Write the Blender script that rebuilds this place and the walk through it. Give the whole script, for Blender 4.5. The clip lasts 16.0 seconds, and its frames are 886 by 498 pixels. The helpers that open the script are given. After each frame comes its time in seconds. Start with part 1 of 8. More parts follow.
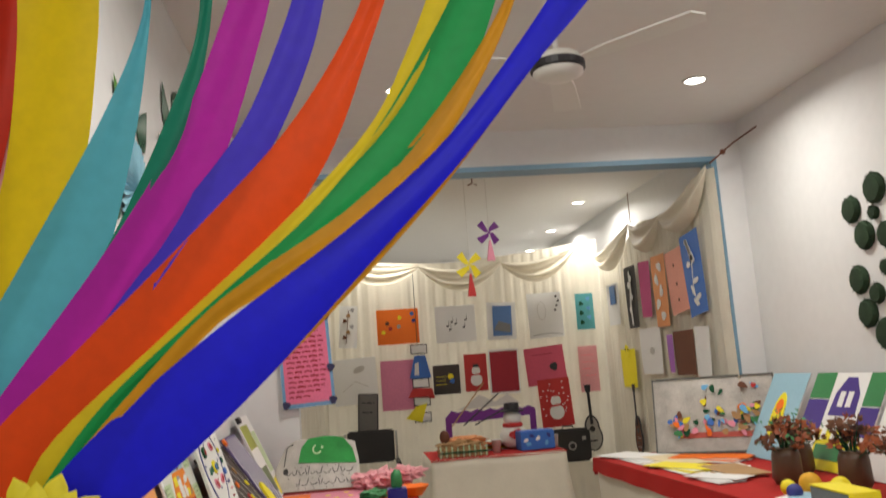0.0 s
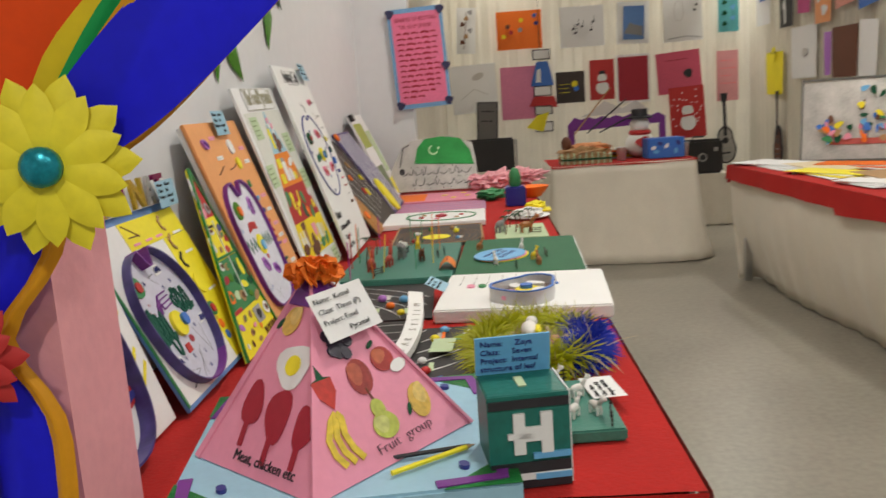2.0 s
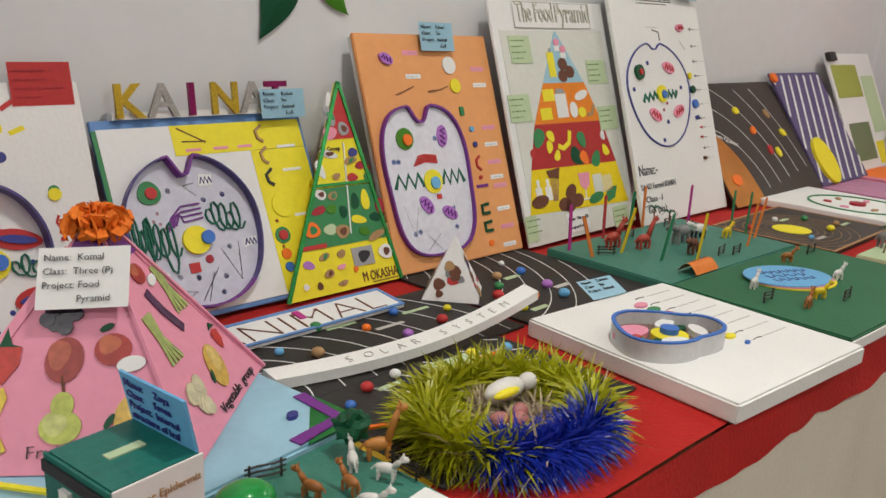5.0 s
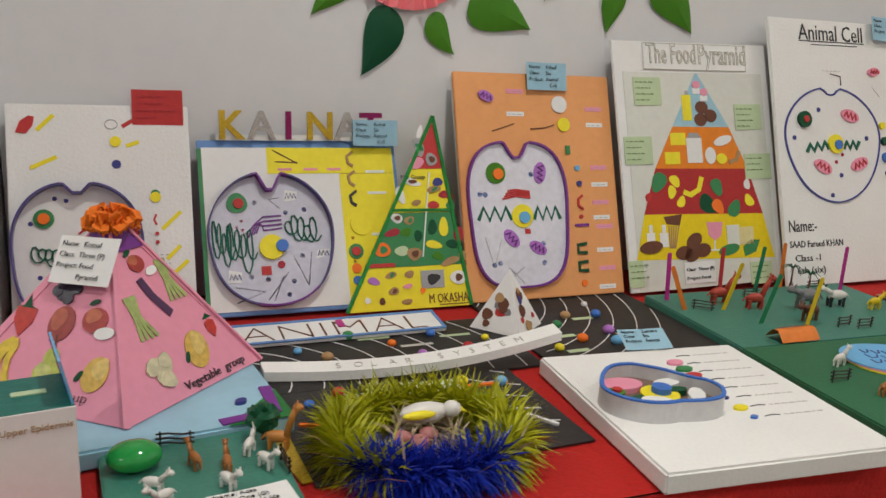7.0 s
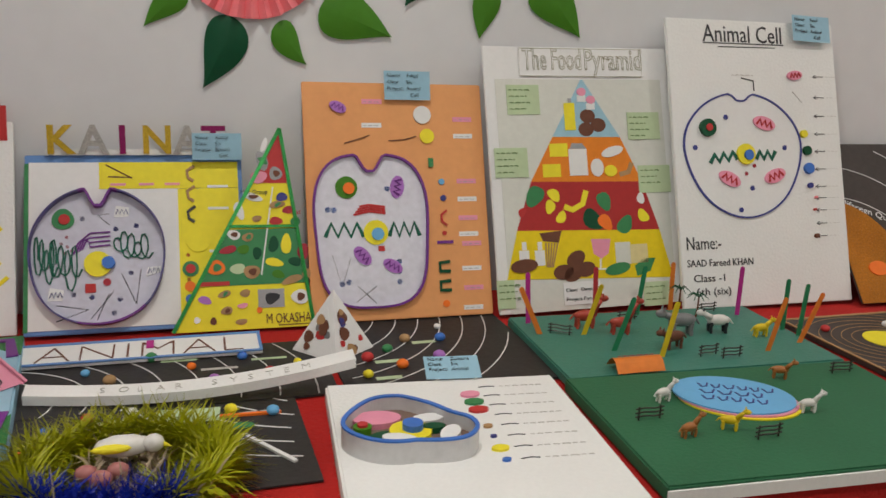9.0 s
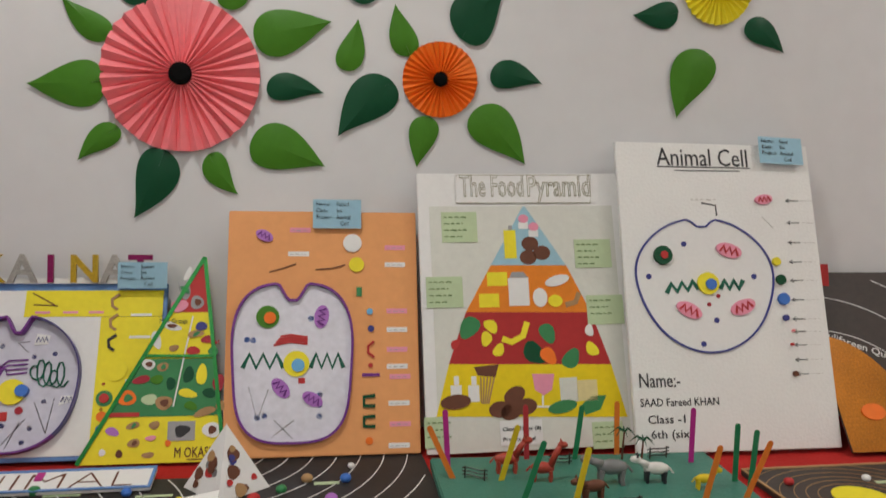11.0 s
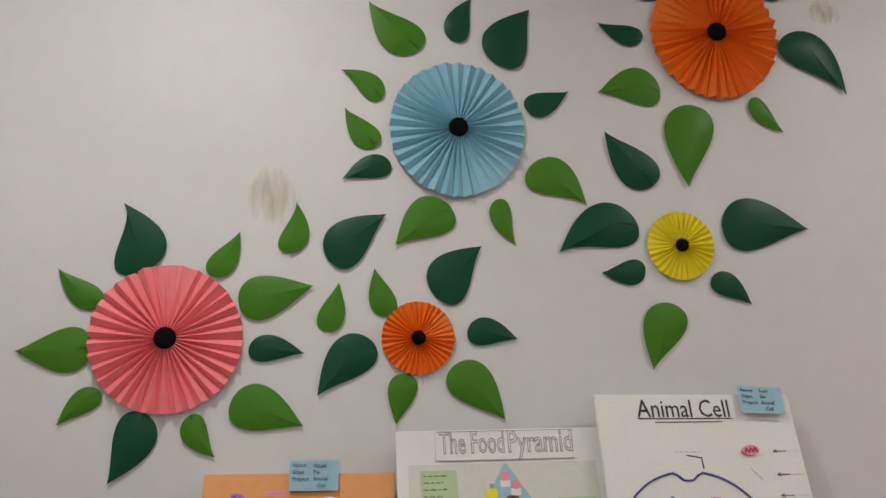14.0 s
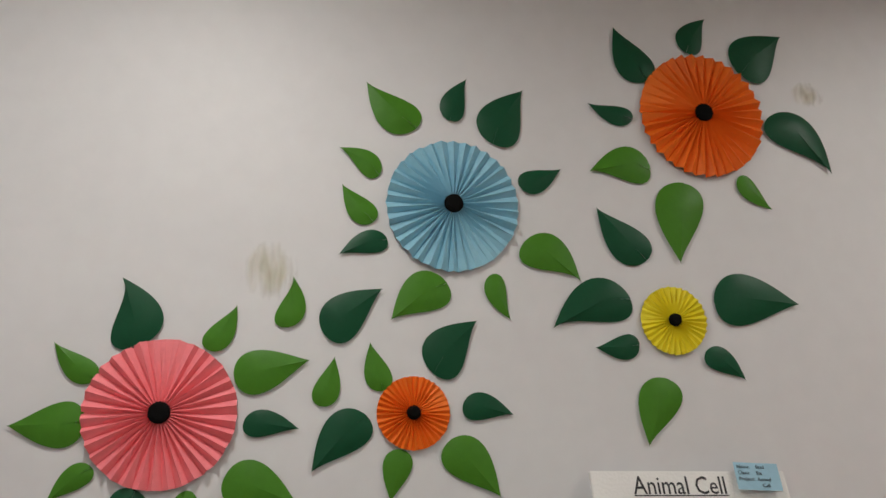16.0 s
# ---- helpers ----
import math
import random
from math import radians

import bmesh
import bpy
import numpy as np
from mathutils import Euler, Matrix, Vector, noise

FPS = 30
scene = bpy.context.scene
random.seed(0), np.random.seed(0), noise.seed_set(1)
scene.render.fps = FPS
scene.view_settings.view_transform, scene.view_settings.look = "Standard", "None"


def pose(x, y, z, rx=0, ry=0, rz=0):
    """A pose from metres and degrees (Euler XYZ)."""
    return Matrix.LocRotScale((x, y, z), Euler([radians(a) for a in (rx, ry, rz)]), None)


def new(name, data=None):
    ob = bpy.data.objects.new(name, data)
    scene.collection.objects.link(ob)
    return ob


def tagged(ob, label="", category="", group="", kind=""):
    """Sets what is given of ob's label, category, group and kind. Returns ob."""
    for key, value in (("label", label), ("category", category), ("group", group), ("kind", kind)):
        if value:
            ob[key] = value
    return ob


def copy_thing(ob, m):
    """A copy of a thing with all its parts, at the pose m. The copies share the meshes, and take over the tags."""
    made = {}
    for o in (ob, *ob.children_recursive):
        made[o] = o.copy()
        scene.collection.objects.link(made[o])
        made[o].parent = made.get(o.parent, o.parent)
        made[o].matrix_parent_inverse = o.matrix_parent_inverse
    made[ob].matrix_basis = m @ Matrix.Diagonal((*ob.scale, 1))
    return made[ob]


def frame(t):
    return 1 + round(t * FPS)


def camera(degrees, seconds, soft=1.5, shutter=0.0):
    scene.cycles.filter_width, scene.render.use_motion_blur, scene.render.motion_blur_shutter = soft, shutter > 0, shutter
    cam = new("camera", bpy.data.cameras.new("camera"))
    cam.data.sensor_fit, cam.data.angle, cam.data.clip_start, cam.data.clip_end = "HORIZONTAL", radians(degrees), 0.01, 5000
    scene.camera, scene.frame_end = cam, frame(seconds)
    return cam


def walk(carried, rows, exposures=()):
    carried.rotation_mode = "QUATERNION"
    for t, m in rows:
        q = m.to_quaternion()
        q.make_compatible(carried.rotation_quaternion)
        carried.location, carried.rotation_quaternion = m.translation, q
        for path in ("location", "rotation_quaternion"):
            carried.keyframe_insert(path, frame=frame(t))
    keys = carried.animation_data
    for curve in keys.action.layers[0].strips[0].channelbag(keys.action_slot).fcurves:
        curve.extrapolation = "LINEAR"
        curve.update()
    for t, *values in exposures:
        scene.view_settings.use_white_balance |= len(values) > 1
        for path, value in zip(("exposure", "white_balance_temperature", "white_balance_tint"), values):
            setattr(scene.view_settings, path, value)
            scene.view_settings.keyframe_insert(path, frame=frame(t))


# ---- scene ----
cam = camera(56.0, 16.0, shutter=0.25)
# t, x, y, z, yaw, pitch, roll
ROWS = [
    (0.0, 0.730, 3.562, 1.427, -5.80, 8.30, 4.13),
    (0.5, 0.739, 3.570, 1.357, -5.77, 1.49, 3.56),
    (1.0, 0.752, 3.630, 1.318, -6.34, -4.05, 3.37),
    (1.5, 0.737, 3.722, 1.292, -3.77, -7.47, 3.30),
    (2.0, 0.750, 3.887, 1.280, 2.47, -9.99, 4.00),
    (2.5, 0.869, 4.050, 1.269, 13.56, -12.74, 3.86),
    (3.0, 1.020, 4.181, 1.274, 21.11, -15.64, 1.17),
    (3.5, 1.125, 4.356, 1.279, 27.44, -16.61, 1.19),
    (3.7, 1.161, 4.415, 1.283, 29.66, -16.72, 1.11),
    (5.8, 1.757, 4.832, 1.330, 56.88, -15.53, -3.91),
    (6.0, 1.807, 4.857, 1.337, 59.61, -15.76, -3.66),
    (6.5, 1.856, 4.958, 1.344, 64.89, -15.05, -3.10),
    (7.0, 1.868, 5.120, 1.351, 68.46, -14.42, -3.14),
    (7.5, 1.927, 5.300, 1.372, 71.45, -14.28, -2.92),
    (8.0, 1.976, 5.420, 1.367, 72.51, -13.42, -2.07),
    (8.5, 1.958, 5.526, 1.361, 73.47, -13.66, -1.82),
    (8.7, 1.944, 5.575, 1.365, 73.70, -14.03, -1.91),
    (10.8, 1.961, 6.044, 1.381, 80.90, -7.78, -1.10),
    (11.0, 1.952, 6.063, 1.382, 81.43, -5.75, -1.15),
    (11.5, 1.950, 6.084, 1.382, 82.13, -1.81, -0.92),
    (12.0, 1.966, 6.103, 1.382, 82.13, 1.18, -0.76),
    (12.5, 1.982, 6.119, 1.380, 82.11, 3.98, -0.37),
    (13.0, 1.985, 6.127, 1.379, 82.45, 6.82, 0.01),
    (13.5, 1.982, 6.131, 1.378, 82.26, 9.46, 0.25),
    (14.0, 1.985, 6.129, 1.378, 82.08, 11.86, 0.16),
    (14.5, 1.995, 6.124, 1.378, 81.85, 13.93, 0.09),
    (15.0, 2.001, 6.124, 1.379, 81.82, 15.64, 0.09),
    (15.5, 2.004, 6.121, 1.379, 81.63, 16.61, 0.20),
    (16.0, 2.007, 6.119, 1.378, 81.56, 16.84, 0.15),
]
walk(cam, [(t, pose(x, y, z, 90 + pitch, roll, yaw)) for t, x, y, z, yaw, pitch, roll in ROWS],
     exposures=[(0, 0.3, 6750, 8), (1, 0.22, 6650, 8), (2, 0.36, 6600, 7), (3.5, 0.32, 6350, 7), (6, 0.14, 6500, 7), (7, 0.06, 6500, 8), (8.5, -0.04, 6500, 8), (11, 0.0, 6500, 9), (12.5, -0.09, 6500, 9), (16, -0.08, 6500, 9)])

# ---- light: the recessed ceiling lamps, and two added in the corridor out of view ----
CEIL = 3.05
# The last two, at y 2.7, are added unseen to brighten ribbons and jamb.
# The row at y 5.7 is out of view, assumed from the lamp grid.
LAMPS = [(1.0, 5.75, 14.5), (2.85, 5.7, 12), (1.05, 8.2, 12), (2.85, 8.2, 14), (1.09, 11.9, 17), (3.1, 11.85, 17), (1.15, 13.9, 15), (3.22, 13.6, 15), (3.3, 15.3, 12), (0.5, 2.7, 22), (2.2, 2.7, 25)]
for lx, ly, watts in LAMPS:
    lamp = bpy.data.lights.new("downlight_beam", "AREA")
    lamp.shape, lamp.size, lamp.energy, lamp.color, lamp.spread = "DISK", 0.16, watts, (1.0, 0.955, 0.90), radians(165)
    new("downlight_beam", lamp).matrix_world = pose(lx, ly, CEIL - 0.03)
world = bpy.data.worlds.new("world")
world.use_nodes = True
world.node_tree.nodes["Background"].inputs[0].default_value = (0.9, 0.95, 1.0, 1)
world.node_tree.nodes["Background"].inputs[1].default_value = 0.05
scene.world = world

# ---- materials ----
MATS = {}


def paint(name, rgb, rough=0.6, var=0.1, scale=25.0, bump=0.05, metal=0.0, glow=0.0, sheen=0.0, spark=0.0, spec=0.5):
    """A surface with a broad and a fine variation of its colour, a fine relief, and glitter where spark is set."""
    if name in MATS:
        return MATS[name]
    m = bpy.data.materials.new(name)
    m.use_nodes = True
    n, k = m.node_tree.nodes, m.node_tree.links
    b = n["Principled BSDF"]
    tc = n.new("ShaderNodeTexCoord")
    broad, fine, mix = n.new("ShaderNodeTexNoise"), n.new("ShaderNodeTexNoise"), n.new("ShaderNodeMix")
    broad.inputs["Scale"].default_value, broad.inputs["Detail"].default_value = scale * 0.12, 3
    fine.inputs["Scale"].default_value, fine.inputs["Detail"].default_value = scale * 2.5, 4
    k.new(tc.outputs["Object"], broad.inputs["Vector"])
    k.new(tc.outputs["Object"], fine.inputs["Vector"])
    add = n.new("ShaderNodeMath")
    add.operation = "ADD"
    k.new(broad.outputs["Fac"], add.inputs[0])
    k.new(fine.outputs["Fac"], add.inputs[1])
    ramp = n.new("ShaderNodeMapRange")
    ramp.inputs["From Min"].default_value, ramp.inputs["From Max"].default_value = 0.65, 1.35
    k.new(add.outputs[0], ramp.inputs["Value"])
    mix.data_type = "RGBA"
    mix.inputs["A"].default_value = (*[c * (1 - var) for c in rgb], 1)
    mix.inputs["B"].default_value = (*[min(1, c * (1 + var)) for c in rgb], 1)
    k.new(ramp.outputs["Result"], mix.inputs["Factor"])
    k.new(mix.outputs["Result"], b.inputs["Base Color"])
    b.inputs["Roughness"].default_value, b.inputs["Metallic"].default_value = rough, metal
    b.inputs["Specular IOR Level"].default_value = spec
    if sheen:
        b.inputs["Sheen Weight"].default_value = sheen
    if spark:
        vor = n.new("ShaderNodeTexVoronoi")
        vor.inputs["Scale"].default_value = 420
        k.new(tc.outputs["Object"], vor.inputs["Vector"])
        nm = n.new("ShaderNodeBump")
        nm.inputs["Strength"].default_value = spark
        k.new(vor.outputs["Color"], nm.inputs["Height"])
        k.new(nm.outputs["Normal"], b.inputs["Normal"])
        b.inputs["Metallic"].default_value = 0.5
        b.inputs["Roughness"].default_value = 0.3
    elif bump:
        nm = n.new("ShaderNodeBump")
        nm.inputs["Strength"].default_value, nm.inputs["Distance"].default_value = bump, 0.01
        k.new(fine.outputs["Fac"], nm.inputs["Height"])
        k.new(nm.outputs["Normal"], b.inputs["Normal"])
    if glow:
        b.inputs["Emission Color"].default_value = (*rgb, 1)
        b.inputs["Emission Strength"].default_value = glow
    MATS[name] = m
    return m


WALL = paint("white wall paint", (0.745, 0.75, 0.76), 0.55, 0.03, 6, 0.06)
CEILING = paint("ceiling paint", (0.74, 0.73, 0.71), 0.8, 0.02, 5, 0.04)
BLUETRIM = paint("blue trim paint", (0.2, 0.36, 0.5), 0.5)
FLOOR = paint("grey terrazzo", (0.27, 0.25, 0.205), 0.34, 0.2, 14, 0.02)
PINKWALL = paint("pink paper", (0.78, 0.35, 0.38), 0.75, 0.06, 20, 0.1)
REDCLOTH = paint("red cloth", (0.43, 0.008, 0.005), 0.95, 0.12, 60, 0.25)
CREAM = paint("cream cloth", (0.72, 0.66, 0.55), 0.85, 0.06, 50, 0.2, sheen=0.2)
DRAPE = paint("ivory satin", (0.80, 0.75, 0.63), 0.55, 0.06, 40, 0.12, sheen=0.3)
def let_light_through(material, share):
    """Thin cloth or paper: a share of the light that falls on its back shows on its front."""
    n, k = material.node_tree.nodes, material.node_tree.links
    b, out = n["Principled BSDF"], n["Material Output"]
    thin, both = n.new("ShaderNodeBsdfTranslucent"), n.new("ShaderNodeMixShader")
    k.new(b.inputs["Base Color"].links[0].from_socket, thin.inputs["Color"])
    both.inputs["Fac"].default_value = share
    k.new(b.outputs["BSDF"], both.inputs[1])
    k.new(thin.outputs["BSDF"], both.inputs[2])
    k.new(both.outputs["Shader"], out.inputs["Surface"])
    return material


let_light_through(DRAPE, 0.35)
WHITE = paint("white foam", (0.82, 0.82, 0.80), 0.7, 0.03, 60, 0.12)
PAPER = paint("white paper", (0.80, 0.80, 0.79), 0.7, 0.03, 30, 0.04)
ORANGEBOARD = paint("orange card", (0.80, 0.36, 0.13), 0.65, 0.05, 20, 0.05)
BLACK = paint("black paper", (0.022, 0.02, 0.02), 0.6, 0.25, 40, 0.1)
INK = paint("black ink", (0.02, 0.02, 0.025), 0.5, 0.1, 40, 0)
BLUEINK = paint("navy ink", (0.03, 0.04, 0.25), 0.5, 0.1, 40, 0)
GREY = paint("grey print", (0.35, 0.35, 0.36), 0.6, 0.1, 40, 0)
PALEINK = paint("pale pencil", (0.55, 0.53, 0.50), 0.7, 0.1, 40, 0)
BLUECARD = paint("pale blue card", (0.31, 0.53, 0.66), 0.6, 0.05)
BLUE = paint("blue card", (0.04, 0.16, 0.55), 0.5, 0.08)
SKY = paint("sky blue card", (0.14, 0.42, 0.72), 0.5, 0.06)
NAVY = paint("navy clay", (0.03, 0.035, 0.22), 0.5, 0.1)
YELLOW = paint("yellow card", (0.86, 0.74, 0.02), 0.6, 0.06)
ORANGE = paint("orange paper", (0.90, 0.18, 0.008), 0.6, 0.06)
RED = paint("red card", (0.50, 0.025, 0.025), 0.6, 0.08)
CRIMSON = paint("crimson card", (0.36, 0.012, 0.03), 0.6, 0.08)
GREEN = paint("green card", (0.03, 0.22, 0.07), 0.5, 0.1)
DKGREEN = paint("dark green card", (0.006, 0.075, 0.031), 0.42, 0.08, spec=0.22)
LTGREEN = paint("leaf green card", (0.065, 0.22, 0.016), 0.42, 0.08, spec=0.22)
PALEGREEN = paint("pale green note", (0.50, 0.62, 0.38), 0.7, 0.05)
MINT = paint("pale green paper", (0.68, 0.69, 0.63), 0.7, 0.05)
TEAL = paint("teal baize", (0.045, 0.20, 0.15), 0.5, 0.12, 60, 0.15)
BAIZE = paint("green baize", (0.02, 0.13, 0.055), 0.7, 0.12, 60, 0.15)
PURPLE = paint("purple card", (0.16, 0.02, 0.24), 0.5, 0.1)
LILAC = paint("lilac clay", (0.42, 0.16, 0.55), 0.5, 0.1)
PINK = paint("pink foam", (0.80, 0.30, 0.42), 0.6, 0.05)
ROSE = paint("rose paper", (0.95, 0.25, 0.28), 0.6, 0.05)
MAGENTA = paint("magenta card", (0.5, 0.02, 0.25), 0.5, 0.1)
BROWN = paint("brown paper", (0.14, 0.045, 0.02), 0.65, 0.15)
TAN = paint("tan card", (0.42, 0.25, 0.11), 0.7, 0.15)
SILVER = paint("silver glitter", (0.45, 0.43, 0.40), 0.35, 0.3, 80, 0, spark=0.6)
GOLD = paint("gold glitter", (0.60, 0.40, 0.03), 0.35, 0.3, 80, 0, spark=0.6)
GREENGLIT = paint("green glitter", (0.02, 0.25, 0.05), 0.35, 0.35, 80, 0, spark=0.6)
MAGGLIT = paint("magenta glitter", (0.25, 0.01, 0.10), 0.35, 0.3, 80, 0, spark=0.6)
BLUEFOIL = paint("rim purple foil", (0.07, 0.05, 0.22), 0.4, 0.5, 12, 0.1)
METAL = paint("brushed metal", (0.5, 0.5, 0.5), 0.35, 0.1, 40, 0.02, metal=1.0)
PLASTICWHITE = paint("white plastic", (0.75, 0.75, 0.72), 0.35, 0.03)
GLOWLAMP = paint("lamp glass", (1.0, 0.95, 0.88), 0.4, 0.0, glow=14)
WOOD = paint("wood", (0.24, 0.12, 0.05), 0.5, 0.2, 20)


def stain(name, rgb, most):
    """A blot that fades out unevenly towards its rim."""
    m = bpy.data.materials.new(name)
    m.use_nodes = True
    n, k = m.node_tree.nodes, m.node_tree.links
    b, tc, no, gr = n["Principled BSDF"], n.new("ShaderNodeTexCoord"), n.new("ShaderNodeTexNoise"), n.new("ShaderNodeTexGradient")
    gr.gradient_type = "SPHERICAL"
    stretch, mul, lim = n.new("ShaderNodeMapping"), n.new("ShaderNodeMath"), n.new("ShaderNodeMapRange")
    stretch.inputs["Scale"].default_value = (2.0, 2.0, 2.0)
    k.new(tc.outputs["Object"], stretch.inputs["Vector"])
    k.new(stretch.outputs["Vector"], gr.inputs["Vector"])
    streak = n.new("ShaderNodeMapping")
    streak.inputs["Scale"].default_value = (9.0, 2.2, 1.0)
    k.new(tc.outputs["Object"], streak.inputs["Vector"])
    k.new(streak.outputs["Vector"], no.inputs["Vector"])
    no.inputs["Scale"].default_value, no.inputs["Detail"].default_value = 1.3, 5
    mul.operation = "MULTIPLY"
    k.new(gr.outputs["Fac"], mul.inputs[0])
    k.new(no.outputs["Fac"], mul.inputs[1])
    lim.inputs["From Min"].default_value, lim.inputs["From Max"].default_value, lim.inputs["To Max"].default_value = 0.20, 0.62, most
    k.new(mul.outputs[0], lim.inputs["Value"])
    k.new(lim.outputs["Result"], b.inputs["Alpha"])
    b.inputs["Base Color"].default_value, b.inputs["Roughness"].default_value = (*rgb, 1), 0.6
    return m


STAIN = stain("damp stain", (0.72, 0.68, 0.50), 0.42)


# ---- builders ----
def part(name, bm, material, parent=None, label=""):
    me = bpy.data.meshes.new(name)
    bm.to_mesh(me)
    bm.free()
    me.materials.append(material)
    ob = new(name, me)
    if parent is not None:
        ob.parent = parent
    return tagged(ob, label)


def thing(name, label, category, m=None, group=""):
    ob = new(name)
    ob.empty_display_size = 0.05
    if m is not None:
        ob.matrix_world = m
    return tagged(ob, label, category, group)


def smooth(ob):
    for p in ob.data.polygons:
        p.use_smooth = True
    return ob


def box(x0, x1, y0, y1, z0, z1, bevel=0.0, bm=None):
    bm = bm or bmesh.new()
    c = Matrix.Translation(((x0 + x1) / 2, (y0 + y1) / 2, (z0 + z1) / 2)) @ Matrix.Diagonal((x1 - x0, y1 - y0, z1 - z0, 1))
    made = bmesh.ops.create_cube(bm, size=1, matrix=c)
    if bevel:
        edges = {e for v in made["verts"] for e in v.link_edges}
        bmesh.ops.bevel(bm, geom=list(edges), offset=bevel, segments=2, affect="EDGES")
    return bm


def prism(pts, z0, z1, bm=None):
    """A flat polygon given a thickness."""
    bm = bm or bmesh.new()
    lo, hi = [bm.verts.new((x, y, z0)) for x, y in pts], [bm.verts.new((x, y, z1)) for x, y in pts]
    n = len(pts)
    bm.faces.new(hi)
    bm.faces.new(lo[::-1])
    for i in range(n):
        bm.faces.new((lo[i], lo[(i + 1) % n], hi[(i + 1) % n], hi[i]))
    return bm


def ellipse(u, v, a, b=None, n=20, turn=0.0, wob=0.0):
    b = b or a
    c, s = math.cos(radians(turn)), math.sin(radians(turn))
    out = []
    for i in range(n):
        q = 2 * math.pi * i / n
        g = 1 + wob * math.sin(3 * q + u * 40)
        x, y = a * g * math.cos(q), b * g * math.sin(q)
        out.append((u + c * x - s * y, v + s * x + c * y))
    return out


def stroke(pts, w, z0, z1, closed=False, bm=None):
    """A line of width w along the points, as a low ridge."""
    bm = bm or bmesh.new()
    n = len(pts)
    last = n if closed else n - 1
    side = []
    for i in range(n):
        a, b = pts[i - 1] if (i or closed) else pts[i], pts[(i + 1) % n] if (i < n - 1 or closed) else pts[i]
        d = Vector((b[0] - a[0], b[1] - a[1]))
        d = d.normalized() if d.length > 1e-9 else Vector((1, 0))
        o = Vector((-d.y, d.x)) * w / 2
        p = Vector(pts[i])
        side.append([bm.verts.new((*(p + o), z0)), bm.verts.new((*(p + o), z1)), bm.verts.new((*(p - o), z1)), bm.verts.new((*(p - o), z0))])
    for i in range(last):
        a, b = side[i], side[(i + 1) % n]
        for k in range(4):
            bm.faces.new((a[k], a[(k + 1) % 4], b[(k + 1) % 4], b[k]))
    if not closed:
        bm.faces.new(side[0][::-1])
        bm.faces.new(side[-1])
    bmesh.ops.recalc_face_normals(bm, faces=bm.faces)
    return bm


def tube(pts, r, n=8, bm=None, taper=None):
    bm = bm or bmesh.new()
    rings = []
    for i, p in enumerate(pts):
        p = Vector(p)
        d = (Vector(pts[min(i + 1, len(pts) - 1)]) - Vector(pts[max(i - 1, 0)])).normalized()
        a = d.orthogonal().normalized()
        b = d.cross(a)
        rr = r if taper is None else r * (1 + (taper - 1) * i / (len(pts) - 1))
        rings.append([bm.verts.new(p + rr * (math.cos(2 * math.pi * k / n) * a + math.sin(2 * math.pi * k / n) * b)) for k in range(n)])
    for a, b in zip(rings, rings[1:]):
        for k in range(n):
            bm.faces.new((a[k], a[(k + 1) % n], b[(k + 1) % n], b[k]))
    bm.faces.new(rings[0][::-1])
    bm.faces.new(rings[-1])
    bmesh.ops.recalc_face_normals(bm, faces=bm.faces)
    return bm


def ball(x, y, z, r, sx=1, sy=1, sz=1, sub=2, bm=None, rough=0.0):
    bm = bm or bmesh.new()
    made = bmesh.ops.create_icosphere(bm, subdivisions=sub, radius=1)
    for v in made["verts"]:
        g = 1 + rough * noise.noise(v.co * 3 + Vector((x, y, z)) * 50)
        v.co = Vector((x + v.co.x * r * sx * g, y + v.co.y * r * sy * g, z + v.co.z * r * sz * g))
    return bm


def lathe(profile, n=20, bm=None, at=(0, 0, 0)):
    bm = bm or bmesh.new()
    rings = [[bm.verts.new((at[0] + r * math.cos(2 * math.pi * k / n), at[1] + r * math.sin(2 * math.pi * k / n), at[2] + z)) for k in range(n)] for r, z in profile]
    for a, b in zip(rings, rings[1:]):
        for k in range(n):
            bm.faces.new((a[k], a[(k + 1) % n], b[(k + 1) % n], b[k]))
    bm.faces.new(rings[0][::-1])
    bm.faces.new(rings[-1])
    return bm


def grid(nx, ny, f):
    """A sheet: f(s, t) with s and t from 0 to 1 gives each place."""
    bm = bmesh.new()
    v = [[bm.verts.new(f(i / nx, j / ny)) for j in range(ny + 1)] for i in range(nx + 1)]
    for i in range(nx):
        for j in range(ny):
            bm.faces.new((v[i][j], v[i + 1][j], v[i + 1][j + 1], v[i][j + 1]))
    return bm


def thick(ob, t):
    mod = ob.modifiers.new("thickness", "SOLIDIFY")
    mod.thickness = t
    return ob


